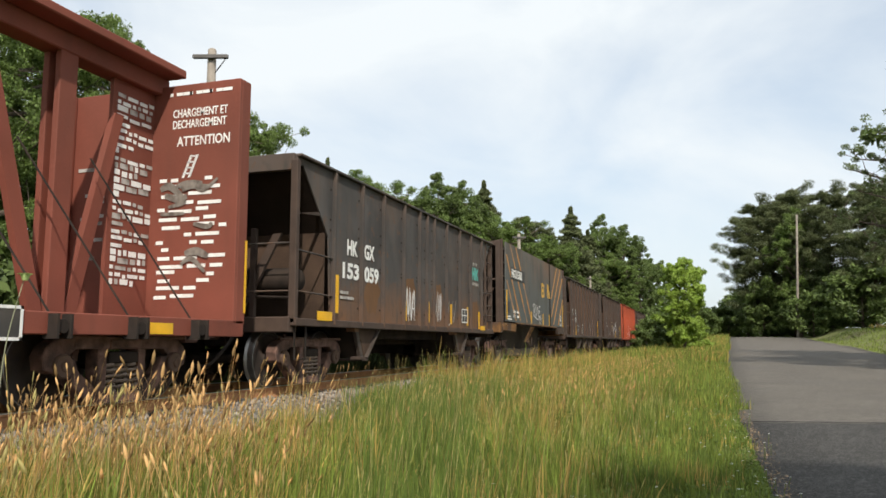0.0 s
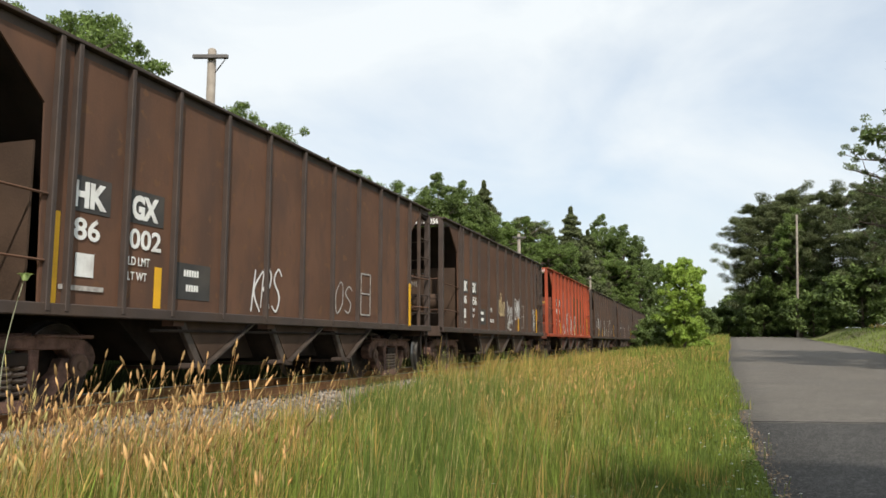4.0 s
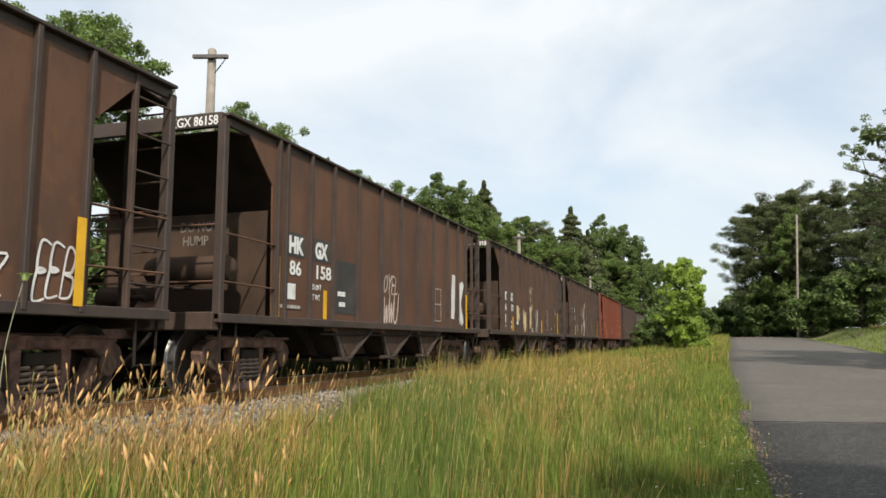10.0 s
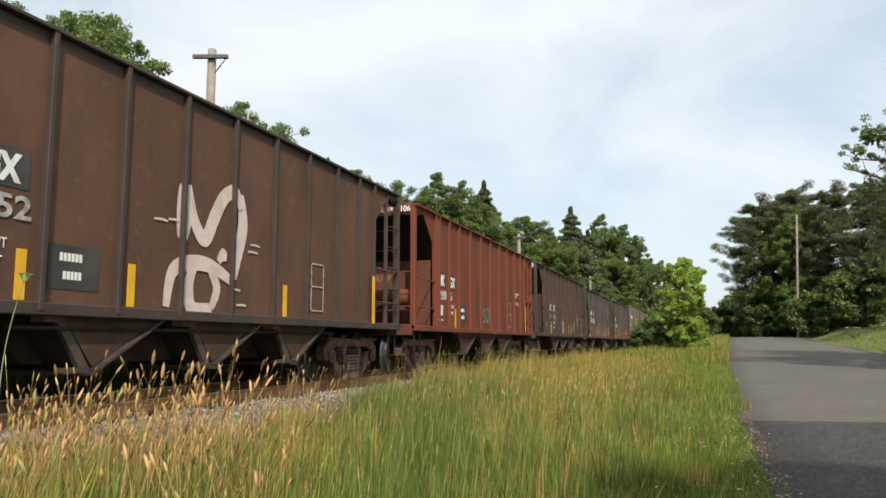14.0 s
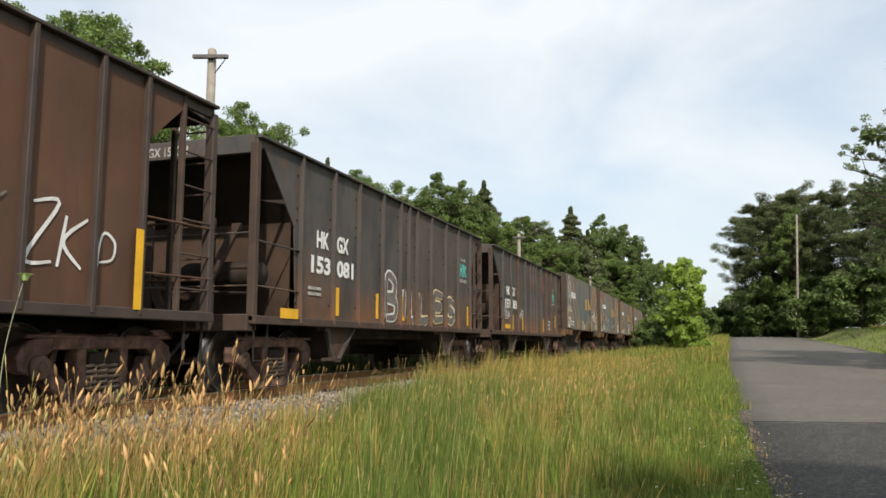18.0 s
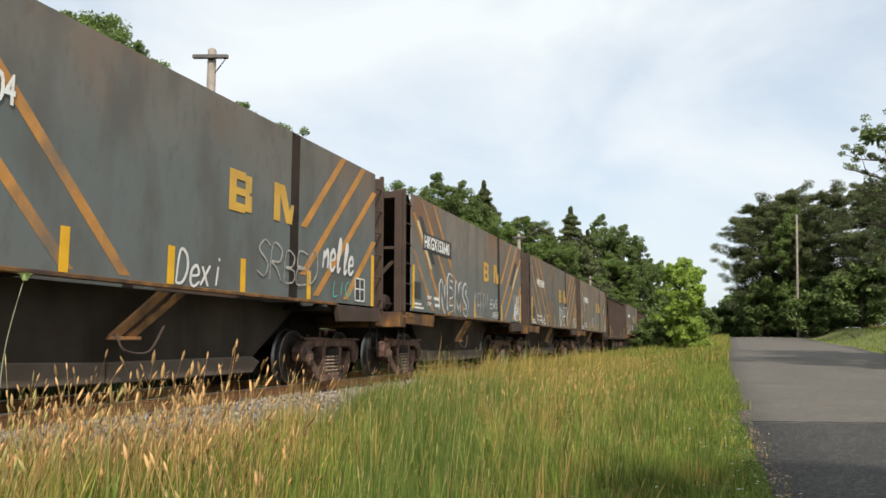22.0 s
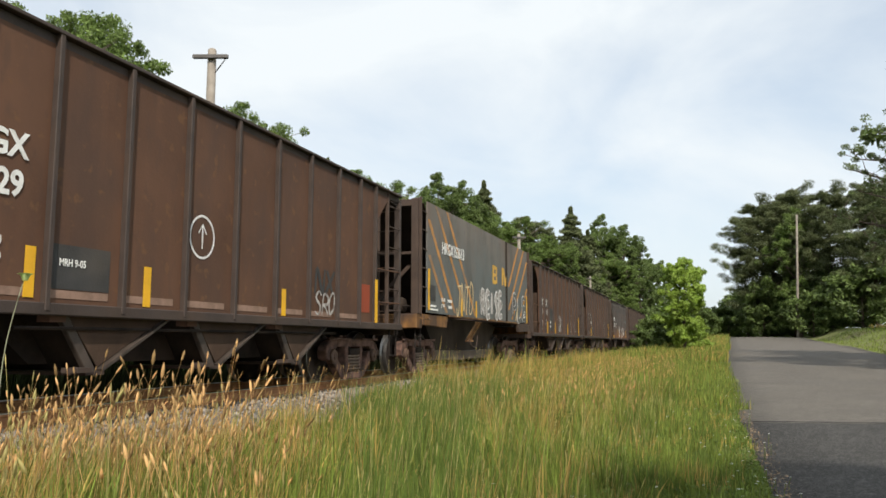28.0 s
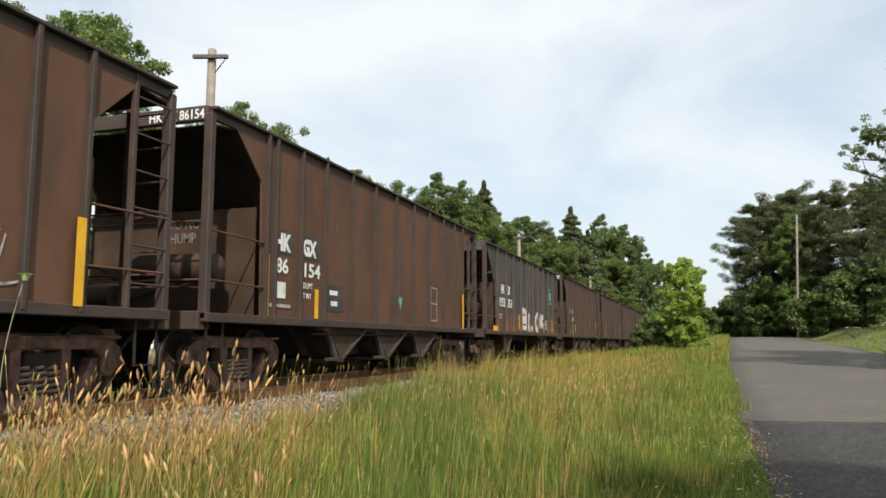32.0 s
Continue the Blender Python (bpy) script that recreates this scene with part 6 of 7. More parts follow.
def broadleaf(seed, h, spread, material, clumps=200, per=90, size=0.15, bare=0.1, clump=(0.10, 0.20), limbs=17):
    """Leafy tree: limbs that fork into sprays, each ending in a clump of leaves."""
    rs = np.random.RandomState(seed)
    rng = random.Random(seed)
    tree = new("tree")
    s = Shape()
    lean = rng.uniform(-.04, .04) * h
    r0 = 0.022 * h
    trunk = [(lean * t * t, lean * .6 * t, h * 0.86 * t) for t in (0, .1, .25, .45, .7, 1)]
    s.tube(trunk, [r0 * 1.35, r0, r0 * .85, r0 * .65, r0 * .4, r0 * .12], 9)
    cents, rads = [], []
    for i in range(limbs):
        z = h * (bare + (0.80 - bare) * i / limbs)
        az = i * 2.4 + rng.uniform(-.4, .4)
        t = (z / h - bare) / (1 - bare)
        reach = spread * math.sqrt(max(0.10, 1 - (1.6 * t - 0.55) ** 2)) * rng.uniform(.68, 1.08)
        e = Vector((math.cos(az) * reach, math.sin(az) * reach, z + reach * rng.uniform(.15, .5)))
        m = Vector((e.x * .5, e.y * .5, z + (e.z - z) * .35))
        s.tube(smooth_line([(lean * (z / h) ** 2, 0, z), tuple(m), tuple(e)], 3), [r0 * .35 * k for k in (1, .85, .7, .55, .4, .3, .15)], 5)
        for k in range(clumps // limbs):
            q = rng.uniform(.3, 1.0) ** .8
            b = Vector((e.x * q, e.y * q, z + (e.z - z) * q))
            o = Vector((rng.gauss(0, .15), rng.gauss(0, .15), rng.gauss(.03, .12))) * spread
            s.tube([tuple(b), tuple(b + o)], [r0 * .08, r0 * .03], 3, False)
            cents.append(tuple(b + o))
            rads.append(spread * rng.uniform(*clump))
    for k in range(clumps // 7):
        az, rr = rng.uniform(0, 6.28), spread * .5 * math.sqrt(rng.random())
        cents.append((lean + math.cos(az) * rr, math.sin(az) * rr, h * (0.97 - 0.16 * (rr / spread * 2) ** 2 - rng.uniform(0, .12))))
        rads.append(spread * rng.uniform(*clump))
    me = s.mesh("trunk", 0, True)
    me.materials.append(BARK)
    t = new("trunk", me)
    t.parent = tree
    grown(tree, h, cents, rads, rs, per, size, .35, .7, material)
    return tree


def conifer(seed, h, spread, material, tiers=24, size=0.12, bare=0.12, per=60, pine=False, pad=0.13):
    """Spruce (tapering spire) or white pine (ragged layers of upswept feathery pads)."""
    rs = np.random.RandomState(seed)
    rng = random.Random(seed)
    tree = new("pine_tree" if pine else "spruce_tree")
    s = Shape()
    r0 = 0.018 * h
    s.tube([(0, 0, 0), (0, 0, h * .5), (0, 0, h)], [r0, r0 * .6, r0 * .06], 8)
    cents, rads = [], []
    for i in range(tiers):
        u = i / (tiers - 1)
        z = h * (bare + (.97 - bare) * u)
        z0 = z
        if pine:
            reach = spread * (0.34 + 0.72 * math.sin(math.pi * min(1, 0.16 + 0.76 * u)) ** 0.8) * (1.0 if i % 3 else 0.72)
        else:
            reach = spread * (1.0 - u) ** 0.62
        for k in range(6 if pine else 7):
            az = k * (1.047 if pine else .898) + i * .7 + rng.uniform(-.35, .35)
            z = z0 + rng.uniform(-.5, .5) * h / tiers * (3.2 if pine else 1.2)
            rr = reach * (rng.uniform(.45, 1.15) if pine else rng.uniform(.7, 1.1))
            rise = rr * (rng.uniform(-.08, .42) if pine else rng.uniform(-.35, -.1))
            e = (math.cos(az) * rr, math.sin(az) * rr, z + rise)
            s.tube([(0, 0, z), e], [r0 * .18, r0 * .04], 4, False)
            for q in ((.4, .58, .74, .88, 1.0) if pine else (.35, .65, .95)):
                side = rng.uniform(-.16, .16) * rr
                cents.append((e[0] * q - math.sin(az) * side, e[1] * q + math.cos(az) * side, z + rise * q * q))
                rads.append(spread * pad * rng.uniform(.75, 1.2) if pine else max(.14, rr * .30))
    if not pine:
        for q in (.965, .985, 1.0):
            cents.append((0, 0, h * q))
            rads.append(.16)
    me = s.mesh("trunk", 0, True)
    me.materials.append(BARK)
    t = new("trunk", me)
    t.parent = tree
    grown(tree, h, cents, rads, rs, per, size, .25, .62 if pine else .5, material, .15 if pine else .24)
    return tree


def stand(proto, places, label, category, group):
    """Places of (x, y, height reached, width factor, turn)."""
    tagged(proto, label, category, group)
    full = TOP[proto.name]
    first = True
    for x, y, top, wide, turn in places:
        g = ground_z(x, y) - 0.1
        sc = (top - g) / full
        m = pose(x, y, g, 0, 0, turn)
        ob = proto if first else copy_thing(proto, m)
        ob.matrix_basis = m @ Matrix.Diagonal((sc * wide, sc * wide, sc, 1))
        first = False


def build_trees():
    maple = broadleaf(1, 12.0, 4.0, LEAF_A, 560, 190, 0.060, 0.06, (.06, .13), 30)
    ash = broadleaf(3, 13.0, 3.9, LEAF_A, 340, 150, 0.095, 0.06, (.07, .15), 24)
    oak = broadleaf(2, 16.0, 4.6, LEAF_B, 300, 150, 0.12, 0.08, (.07, .16), 22)
    wpine = conifer(4, 20.0, 5.2, NEEDLE, 27, 0.21, 0.14, 110, True, .15)
    cedar = conifer(9, 16.0, 3.6, NEEDLE, 20, 0.22, 0.05, 100, True, .17)
    spruce = conifer(5, 16.0, 4.6, NEEDLE, 26, 0.21, 0.04, 80)
    locust = broadleaf(12, 16.0, 4.6, LEAF_L, 330, 90, 0.065, 0.30, (.035, .085), 26)
    shrub = broadleaf(6, 5.0, 1.5, LEAF_C, 380, 90, 0.070, 0.08, (.09, .18), 18)
    bush = broadleaf(7, 3.2, 1.9, LEAF_B, 110, 80, 0.10, 0.03, (.14, .24), 14)
    stand(maple, [(-20.45, 21.0, 13.0, .90, 200), (-19.4, 17.0, 11.3, .85, 40), (-21.2, 32.0, 12.8, .8, 90), (-23.8, 42, 10.5, 1.0, 10), (-25.3, 55, 14.6, 1.0, 60), (-24.7, 61, 13.6, 1.0, 120), (-26, 9, 12.5, 1.0, 200), (-19.5, 75, 14.2, 1.1, 33), (-16.5, 88, 13.4, 1.0, 70)],
          "tall leafy green maple beyond the track", "tree", "trees behind the railway")
    stand(ash, [(-22, 12, 12.0, .95, 0), (11.9, 108, 18.6, .78, 40), (-22.2, 35.5, 11.0, .95, 70), (-24, 49, 10.5, 1.0, 20), (-14.5, 98, 13.0, 1.0, 300), (-30, 24, 12.5, 1.0, 10), (-11.5, 106, 13.5, 1.0, 5), (-22, 4, 12, 1.0, 77), (-20, 83, 14.0, 1.0, 12), (-21.5, 26.0, 10.5, 1.0, 150), (-21, 68, 13.5, 1.0, 240)],
          "slender leafy green tree at the edge of the wood", "tree", "trees behind the railway")
    stand(oak, [(-23, 66, 16.7, .9, 0), (-22.1, 71, 17.0, .8, 45), (-12.8, 108, 19.1, .78, 80), (-10.4, 112, 18.0, .8, 20), (-8.7, 124, 16.0, .8, 150), (-16, 122, 14.0, 1.1, 60), (-9, 145, 16.5, 1.0, 5), (-16, 148, 15, 1.1, 70), (-30, 78, 15.0, 1.0, 9), (-32, 44, 13.0, 1.0, 20)],
          "broad dark green oak beyond the track", "tree", "trees behind the railway")
    stand(spruce, [(-21.4, 78, 18.3, .9, 0), (-14.9, 95, 18.0, 1.0, 30), (-26.6, 52, 15.2, .7, 60), (-17.5, 97, 15.2, .9, 10), (-13.4, 99, 15.6, 1.0, 80), (-25, 70, 16.4, .8, 15)],
          "dark spiky spruce rising above the other trees", "tree", "spruces behind the railway")
    stand(cedar, [(-19.6, 90, 16.1, 1.0, 0), (-18.3, 93, 15.2, 1.0, 50)], "dark round-topped pine beyond the track", "tree", "pines behind the railway")
    stand(wpine, [(8.3, 115, 21.4, 1.16, 0), (12.0, 113, 22.6, .95, 60), (15.6, 106, 21.0, 1.0, 20), (18.5, 96, 19.6, .9, 110), (23, 98, 20.0, 1.1, 200), (26, 108, 21, 1.1, 150), (21, 82, 15.0, .9, 95)],
          "dark dense pine on the bank beside the road", "tree", "pines beside the road")
    stand(locust, [(11.3, 45, 15.1, .98, 75), (20.5, 74, 19.0, 1.0, 130)], "tall lacy locust tree on the bank beside the road", "tree", "locust trees beside the road")
    stand(shrub, [(-1.1, 55, 7.0, .80, 0), (-0.2, 68, 3.4, .8, 140), (-1.9, 70, 4.0, .9, 90)],
          "young bright green tree beside the track", "tree", "young trees on the verge")
    low = [(-4.6, 70, .8, 0), (-2.6, 58, .62, 20), (-4.2, 78, 1.2, 50), (-2.5, 88, 1.3, 80), (0.2, 98, 1.1, 30), (-1.2, 112, 1.6, 0), (8, 112, 2.0, 20), (12.5, 100, 1.7, 70), (10.5, 115, 2.2, 10), (4, 128, 1.6, 20), (7, 132, 2.4, 70), (1, 128, 1.5, 5),
           (-4.5, 95, 1.5, 0), (-5.2, 112, 1.8, 33), (-16, 10, 1.3, 0), (-17, 18, 1.2, 40), (-16.5, 27, 1.5, 70), (-17, 37, 1.4, 99), (-16, 48, 1.6, 12), (-17, 60, 1.7, 55), (-16, 74, 1.9, 33), (-15, 88, 2.0, 5), (-14, 102, 2.2, 66), (-17, 3, 1.4, 21), (16, 106, 2.0, 44),
           (17, 96, 2.2, 80), (14, 108, 2.4, 60), (11, 121, 2.6, 130)]
    low += [(-12.8 - 0.9 * (k % 3), 1 + 2.6 * k, 0.75 + 0.12 * (k % 4), 50 * k) for k in range(24)]
    stand(bush, [(x, y, ground_z(x, y) + 3.5 * k, 1.0, turn) for x, y, k, turn in low], "dense dark green bush", "bush", "bushes")
    # closed edge of the wood behind the crest of the road and along the far railway
    rs = np.random.RandomState(70)
    n = 620
    cx, cy = rs.uniform(-34, 46, n), rs.uniform(134, 152, n)
    cz = 1.5 + rs.rand(n) ** 1.3 * (5 + 4 * np.abs(np.sin(cx * .3))) * np.where(np.abs(cx - 1.8) < 4, .45, 1)
    v, f = leaf_cloud(rs, np.stack([cx, cy, cz], 1), rs.uniform(1.0, 2.2, n), 110, 0.24)
    tagged(new("far_woods", cloud_mesh("far_woods", v, f, LEAF_B)), "dark edge of the wood behind the crest of the road", "woods", "", "stuff")
    # unseen trees beside the viewer, added to shade the road and the verge
    lime = broadleaf(8, 16.0, 5.0, LEAF_B, 190, 60, 0.2, 0.2, (.1, .2), 18)
    stand(lime, [(13.5, 31, 17.5, 1.0, 0), (15.0, 39, 17.5, 1.0, 90)], "leafy roadside tree throwing shade on the road", "tree", "shade trees beside the road")
    ridge = broadleaf(15, 19.0, 2.0, LEAF_B, 190, 60, 0.14, 0.74, (.14, .26), 12)
    stand(ridge, [(9.4, -11.2, 19.5, 1.2, 0)], "unseen tall slim tree added to shade the verge", "tree", "shade trees beside the road")


build_trees()


# ---- poles ----
def build_poles():
    for x, y, h, arm, name in ((-11.92, 16.6, 8.92, True, "old wooden line pole with one crossarm beyond the track"), (-12.0, 53.0, 8.9, True, "old wooden line pole with one crossarm beyond the track"), (-12.0, 90.0, 8.9, True, "old wooden line pole with one crossarm beyond the track"),
                               (10.75, 100.0, 16.5, False, "tall bare grey wooden pole beside the road")):
        pole = tagged(new("utility_pole"), name, "utility pole", "line poles" if arm else "")
        pole.matrix_basis = pose(x, y, ground_z(x, y) - 0.2, 0, 0 if arm else 2.3, 0)
        top = h - ground_z(x, y) + 0.2
        me = shape(("pole", h), lambda s: s.tube([(0, 0, 0), (0, 0, top * .5), (0, 0, top - .04), (0, 0, top)], [.15, .13, .11, .08], 12), 0, True)
        part("shaft", me, POLE, pole)
        if arm:
            part("crossarm", shape("arm", lambda s: s.box(-.46, .46, -.05, .05, -.05, .05), .01), ARM, pole, pose(0.06, -.15, top - .27, 0, 0, 18))
            part("arm_brace", shape("arm_brace", lambda s: s.tube([(.36, -.18, -.04), (0.08, -.13, -.4)], .015, 5)), UNDER, pole, pose(0.06, 0, top - .31, 0, 0, 18))


build_poles()


# ---- grass ----
def blades(name, xs, ys, zs, h, w, lean, material, label, seed, sway=0.35, category="grass"):
    """Bent tapering blades, three quads each side by side in one mesh."""
    rs = np.random.RandomState(seed)
    n = len(xs)
    az = rs.rand(n) * 2 * np.pi
    bend = np.stack([np.cos(az), np.sin(az)], 1) * (h * sway * rs.rand(n))[:, None] + np.array(lean) * h[:, None]
    fa = rs.rand(n) * np.pi
    wd = np.stack([np.cos(fa), np.sin(fa)], 1) * w[:, None] * 0.5
    base = np.stack([xs, ys, zs], 1)
    rows = []
    for t, k in ((0, .8), (.4, 1.0), (.75, .7), (1.0, .08)):
        p = base.copy()
        p[:, :2] += bend * t ** 2
        p[:, 2] += h * (t - 0.10 * t ** 2)
        for sgn in (-1, 1):
            q = p.copy()
            q[:, :2] += wd * k * sgn
            rows.append(q)
    v = np.stack(rows, 1).reshape(-1, 3)
    o = 8 * np.arange(n)[:, None, None]
    f = np.array([[0, 1, 3, 2], [2, 3, 5, 4], [4, 5, 7, 6]])[None] + o
    return tagged(new(name, cloud_mesh(name, v, f.reshape(-1, 4), material)), label, category, "", "stuff")


def heads(name, xs, ys, z0, h, size, material, label, seed, plump=1.0, sway=0.34):
    """Stems with plump seed heads."""
    rs = np.random.RandomState(seed)
    n = len(xs)
    az = rs.rand(n) * 2 * np.pi
    bend = np.stack([np.cos(az), np.sin(az)], 1) * (h * sway * rs.rand(n))[:, None] + np.array([0.08, 0.02]) * h[:, None]
    ring = np.array([[math.cos(a), math.sin(a)] for a in (0.3, 2.4, 4.5)])
    v = []
    base = np.stack([xs, ys, z0], 1)
    top = base.copy()
    top[:, :2] += bend
    top[:, 2] += h
    d = np.stack([bend[:, 0] * .9, bend[:, 1] * .9, h * .6], 1)
    d /= np.linalg.norm(d, axis=1, keepdims=True)
    lay = [(base, np.full(n, .0016)), (base * .5 + top * .5 - np.stack([bend[:, 0] * .25, bend[:, 1] * .25, np.zeros(n)], 1), np.full(n, .0014)), (top, np.full(n, .0012)),
           (top + d * (size * .25)[:, None], size * .12 * plump), (top + d * (size * .7)[:, None], size * .11 * plump), (top + d * (size * 1.05)[:, None], size * .015)]
    for p, r in lay:
        for k in range(3):
            q = p.copy()
            q[:, :2] += ring[k] * r[:, None]
            v.append(q)
    v = np.stack(v, 1).reshape(-1, 3)
    fs = []
    for i in range(len(lay) - 1):
        for k in range(3):
            fs.append([3 * i + k, 3 * i + (k + 1) % 3, 3 * i + 3 + (k + 1) % 3, 3 * i + 3 + k])
    f = np.array(fs)[None] + (3 * len(lay)) * np.arange(n)[:, None, None]
    return tagged(new(name, cloud_mesh(name, v, f.reshape(-1, 4), material)), label, "grass", "", "stuff")


def heights(xs, ys):
    return np.array([ground_z(a, b) for a, b in zip(xs, ys)])


def build_grass():
    rs = np.random.RandomState(21)

    def field(n, x0, x1, y0, y1, power=1.0):
        y = y0 + (y1 - y0) * rs.rand(n) ** power
        return x0 + (x1 - x0) * rs.rand(n), y

    def clear(x, y, margin=0.0):
        edge = np.array([curve_at(LEFT_EDGE, b) for b in y])
        return x < edge - margin + 0.06 + 0.08 * np.sin(y * 2.1) + 0.10 * np.sin(y * 5.3) + 0.05 * np.sin(y * 13.0)

    def patchy(x, y, s):
        return np.array([noise.noise((a * s, b * s, 4.0)) for a, b in zip(x, y)])

    # near verge: tufts, each with its own height, lean and kind
    n = 6400
    cx, cy = field(n, -5.7, 0.45, 2.2, 15.0, 1.2)
    k = clear(cx, cy)
    cx, cy = cx[k], cy[k]
    pt, fine = patchy(cx, cy, 0.55), patchy(cx + 40, cy, 1.9)
    brink = np.interp(cy, [0, 5.2, 6.0, 8.0, 10.0, 12.0, 13.0], [-6.0, -5.0, -4.7, -4.5, -4.35, -4.9, -5.4]) - 0.2 * np.sin(cy * 1.7)
    bal = np.clip((brink - cx) / 0.7, 0, 1)
    k = rs.rand(len(cx)) > bal * 0.96
    cx, cy, pt, fine, bal = cx[k], cy[k], pt[k], fine[k], bal[k]
    ratio = cx / cy + 0.05 * fine + 0.03 * rs.randn(len(cx))
    rank = (ratio > -0.46) & (ratio < -0.25) & (rs.rand(len(cx)) < 0.85 - 1.6 * np.abs(ratio + 0.36) / 0.1 * 0.3)
    tall = (0.46 + 0.16 * pt + 0.26 * fine + 0.12 * rs.randn(len(cx))) * (1 - 0.45 * bal)
    tall += 0.14 * ((cy > 8.5) & rank) + 0.07 * rank
    tall *= np.clip(0.34 + (0.3 - cx) * 0.40, 0.22, 1)
    tall = np.clip(tall, 0.10, 0.86)
    straw = ~rank & (rs.rand(len(cx)) < np.clip(0.16 + (-1.6 - cx) * 0.11 + fine * 0.5, 0.04, 0.62))
    kind = np.where(straw, 1, np.where(rank | ((cx > -1.0) & (rs.rand(len(cx)) < 0.25)), 2, 0))
    per = 17
    g = np.repeat(np.arange(len(cx)), per)
    spread = np.where(straw, 0.085, 0.06)[g]
    x, y = cx[g] + rs.randn(len(g)) * spread, cy[g] + rs.randn(len(g)) * spread
    h = np.clip(tall[g] * (0.55 + 0.5 * rs.rand(len(g))), 0.08, 0.95)
    k = clear(x, y)
    x, y, h, g = x[k], y[k], h[k], g[k]
    z = heights(x, y) - 0.02
    w = 0.0045 + 0.0075 * rs.rand(len(x)) ** 1.6
    for name, which, m, lab, sway in (("tall_grass", 0, GRASS, "tall green meadow grass on the verge", 0.22), ("dry_grass", 1, GRASS_DRY, "straw-coloured dry grass on the verge", 0.34), ("rank_grass", 2, GRASS_BLUE, "bluish green rank grass on the verge", 0.17)):
        sel = kind[g] == which
        blades(name, x[sel], y[sel], z[sel], h[sel], w[sel], (0.03, 0.02), m, lab, 31, sway)
    # thin flowering stems standing over the green
    k = (rs.rand(len(cx)) < 0.36) & (cx < -0.5) & (bal < 0.5)
    x, y = cx[k] + rs.randn(k.sum()) * 0.05, cy[k] + rs.randn(k.sum()) * 0.05
    heads("flowering_stems", x, y, heights(x, y), tall[k] * (0.95 + 0.35 * rs.rand(len(x))), 0.03 + 0.035 * rs.rand(len(x)), STEMS, "thin pale flowering grass stems", 44, 0.5, 0.18)
    # verge beside and behind the viewer
    x, y = field(26000, -5.6, 0.5, -9.0, 2.25)
    k = clear(x, y) & (x * x + y * y > 0.5)
    x, y = x[k], y[k]
    h = (0.22 + 0.2 * rs.rand(len(x))) * np.clip(0.4 + (0.3 - x) * 0.4, 0.3, 1)
    blades("tall_grass", x, y, heights(x, y) - 0.02, h, np.full(len(x), .010), (0.05, 0.03), GRASS, "tall green meadow grass on the verge", 30)
    # middle and far verge
    x, y = field(42000, -5.6, 1.2, 15.0, 38.0, 1.3)
    k = clear(x, y)
    x, y = x[k], y[k]
    pt = patchy(x, y, 0.4)
    h = np.clip((0.34 + 0.22 * rs.rand(len(x)) + 0.15 * pt) * np.where(x > -0.4, 0.55, 1) + np.clip(-2.6 - x, 0, 1) * (0.12 + 0.3 * rs.rand(len(x)) ** 2), 0.1, 1.05)
    h *= np.clip(0.95 + 0.9 * patchy(x + 9, y, 1.5) + 0.2 * rs.randn(len(x)), 0.4, 1.6)
    z = heights(x, y) - 0.02
    dry = rs.rand(len(x)) < np.clip(0.22 + (-1.5 - x) * 0.13 + pt * 0.4, 0.05, 0.6)
    blades("tall_grass", x[~dry], y[~dry], z[~dry], h[~dry], np.full((~dry).sum(), .012), (0.05, 0.03), GRASS, "tall green meadow grass on the verge", 32)
    blades("dry_grass", x[dry], y[dry], z[dry], h[dry], np.full(dry.sum(), .012), (0.05, 0.03), GRASS_DRY, "straw-coloured dry grass on the verge", 33)
    x, y = field(16000, -5.2, 3.0, 38.0, 100.0, 1.2)
    k = clear(x, y)
    x, y = x[k], y[k]
    h = 0.45 + 0.3 * rs.rand(len(x)) + np.clip(-1.5 - x, 0, 1) * 0.5 * rs.rand(len(x))
    dry = rs.rand(len(x)) < 0.25
    z = heights(x, y) - 0.02
    blades("tall_grass", x[~dry], y[~dry], z[~dry], h[~dry], np.full((~dry).sum(), .035), (0.05, 0.03), GRASS, "tall green meadow grass on the verge", 34)
    blades("dry_grass", x[dry], y[dry], z[dry], h[dry], np.full(dry.sum(), .035), (0.05, 0.03), GRASS_DRY, "straw-coloured dry grass on the verge", 35)
    # bank beyond the road
    x, y = field(16000, 7.5, 24.0, 30.0, 90.0, 1.2)
    edge = np.array([curve_at(RIGHT_EDGE, b) for b in y])
    k = x > edge + 0.1
    x, y, edge = x[k], y[k], edge[k]
    h = 0.12 + 0.12 * rs.rand(len(x)) + 0.35 * rs.rand(len(x)) * (x > edge + 5)
    blades("bank_grass", x, y, heights(x, y) - 0.02, h, np.full(len(x), .045), (0.0, 0.05), GRASS, "short sunlit grass on the bank", 36)
    x, y = field(7000, 12.0, 24.0, 40.0, 92.0, 1.0)
    edge = np.array([curve_at(RIGHT_EDGE, b) for b in y])
    k = x > edge + 5.5
    x, y = x[k], y[k]
    blades("dry_grass", x, y, heights(x, y) - 0.02, 0.35 + 0.35 * rs.rand(len(x)), np.full(len(x), .04), (0.0, 0.05), GRASS_DRY, "straw-coloured tall grass along the top of the bank", 38)
    # beyond the track: weeds coloured dark for the shade there, hiding the sunlit bushes
    x, y = field(16000, -10.5, -9.6, 0.0, 60.0, 1.2)
    h = 0.7 + 0.7 * rs.rand(len(x))
    blades("tall_grass", x, y, heights(x, y) - 0.02, h, np.full(len(x), .03), (0.05, 0.03), SHADED_WEED, "tall weeds beyond the track, coloured dark for shade", 37, 0.35, "weeds")
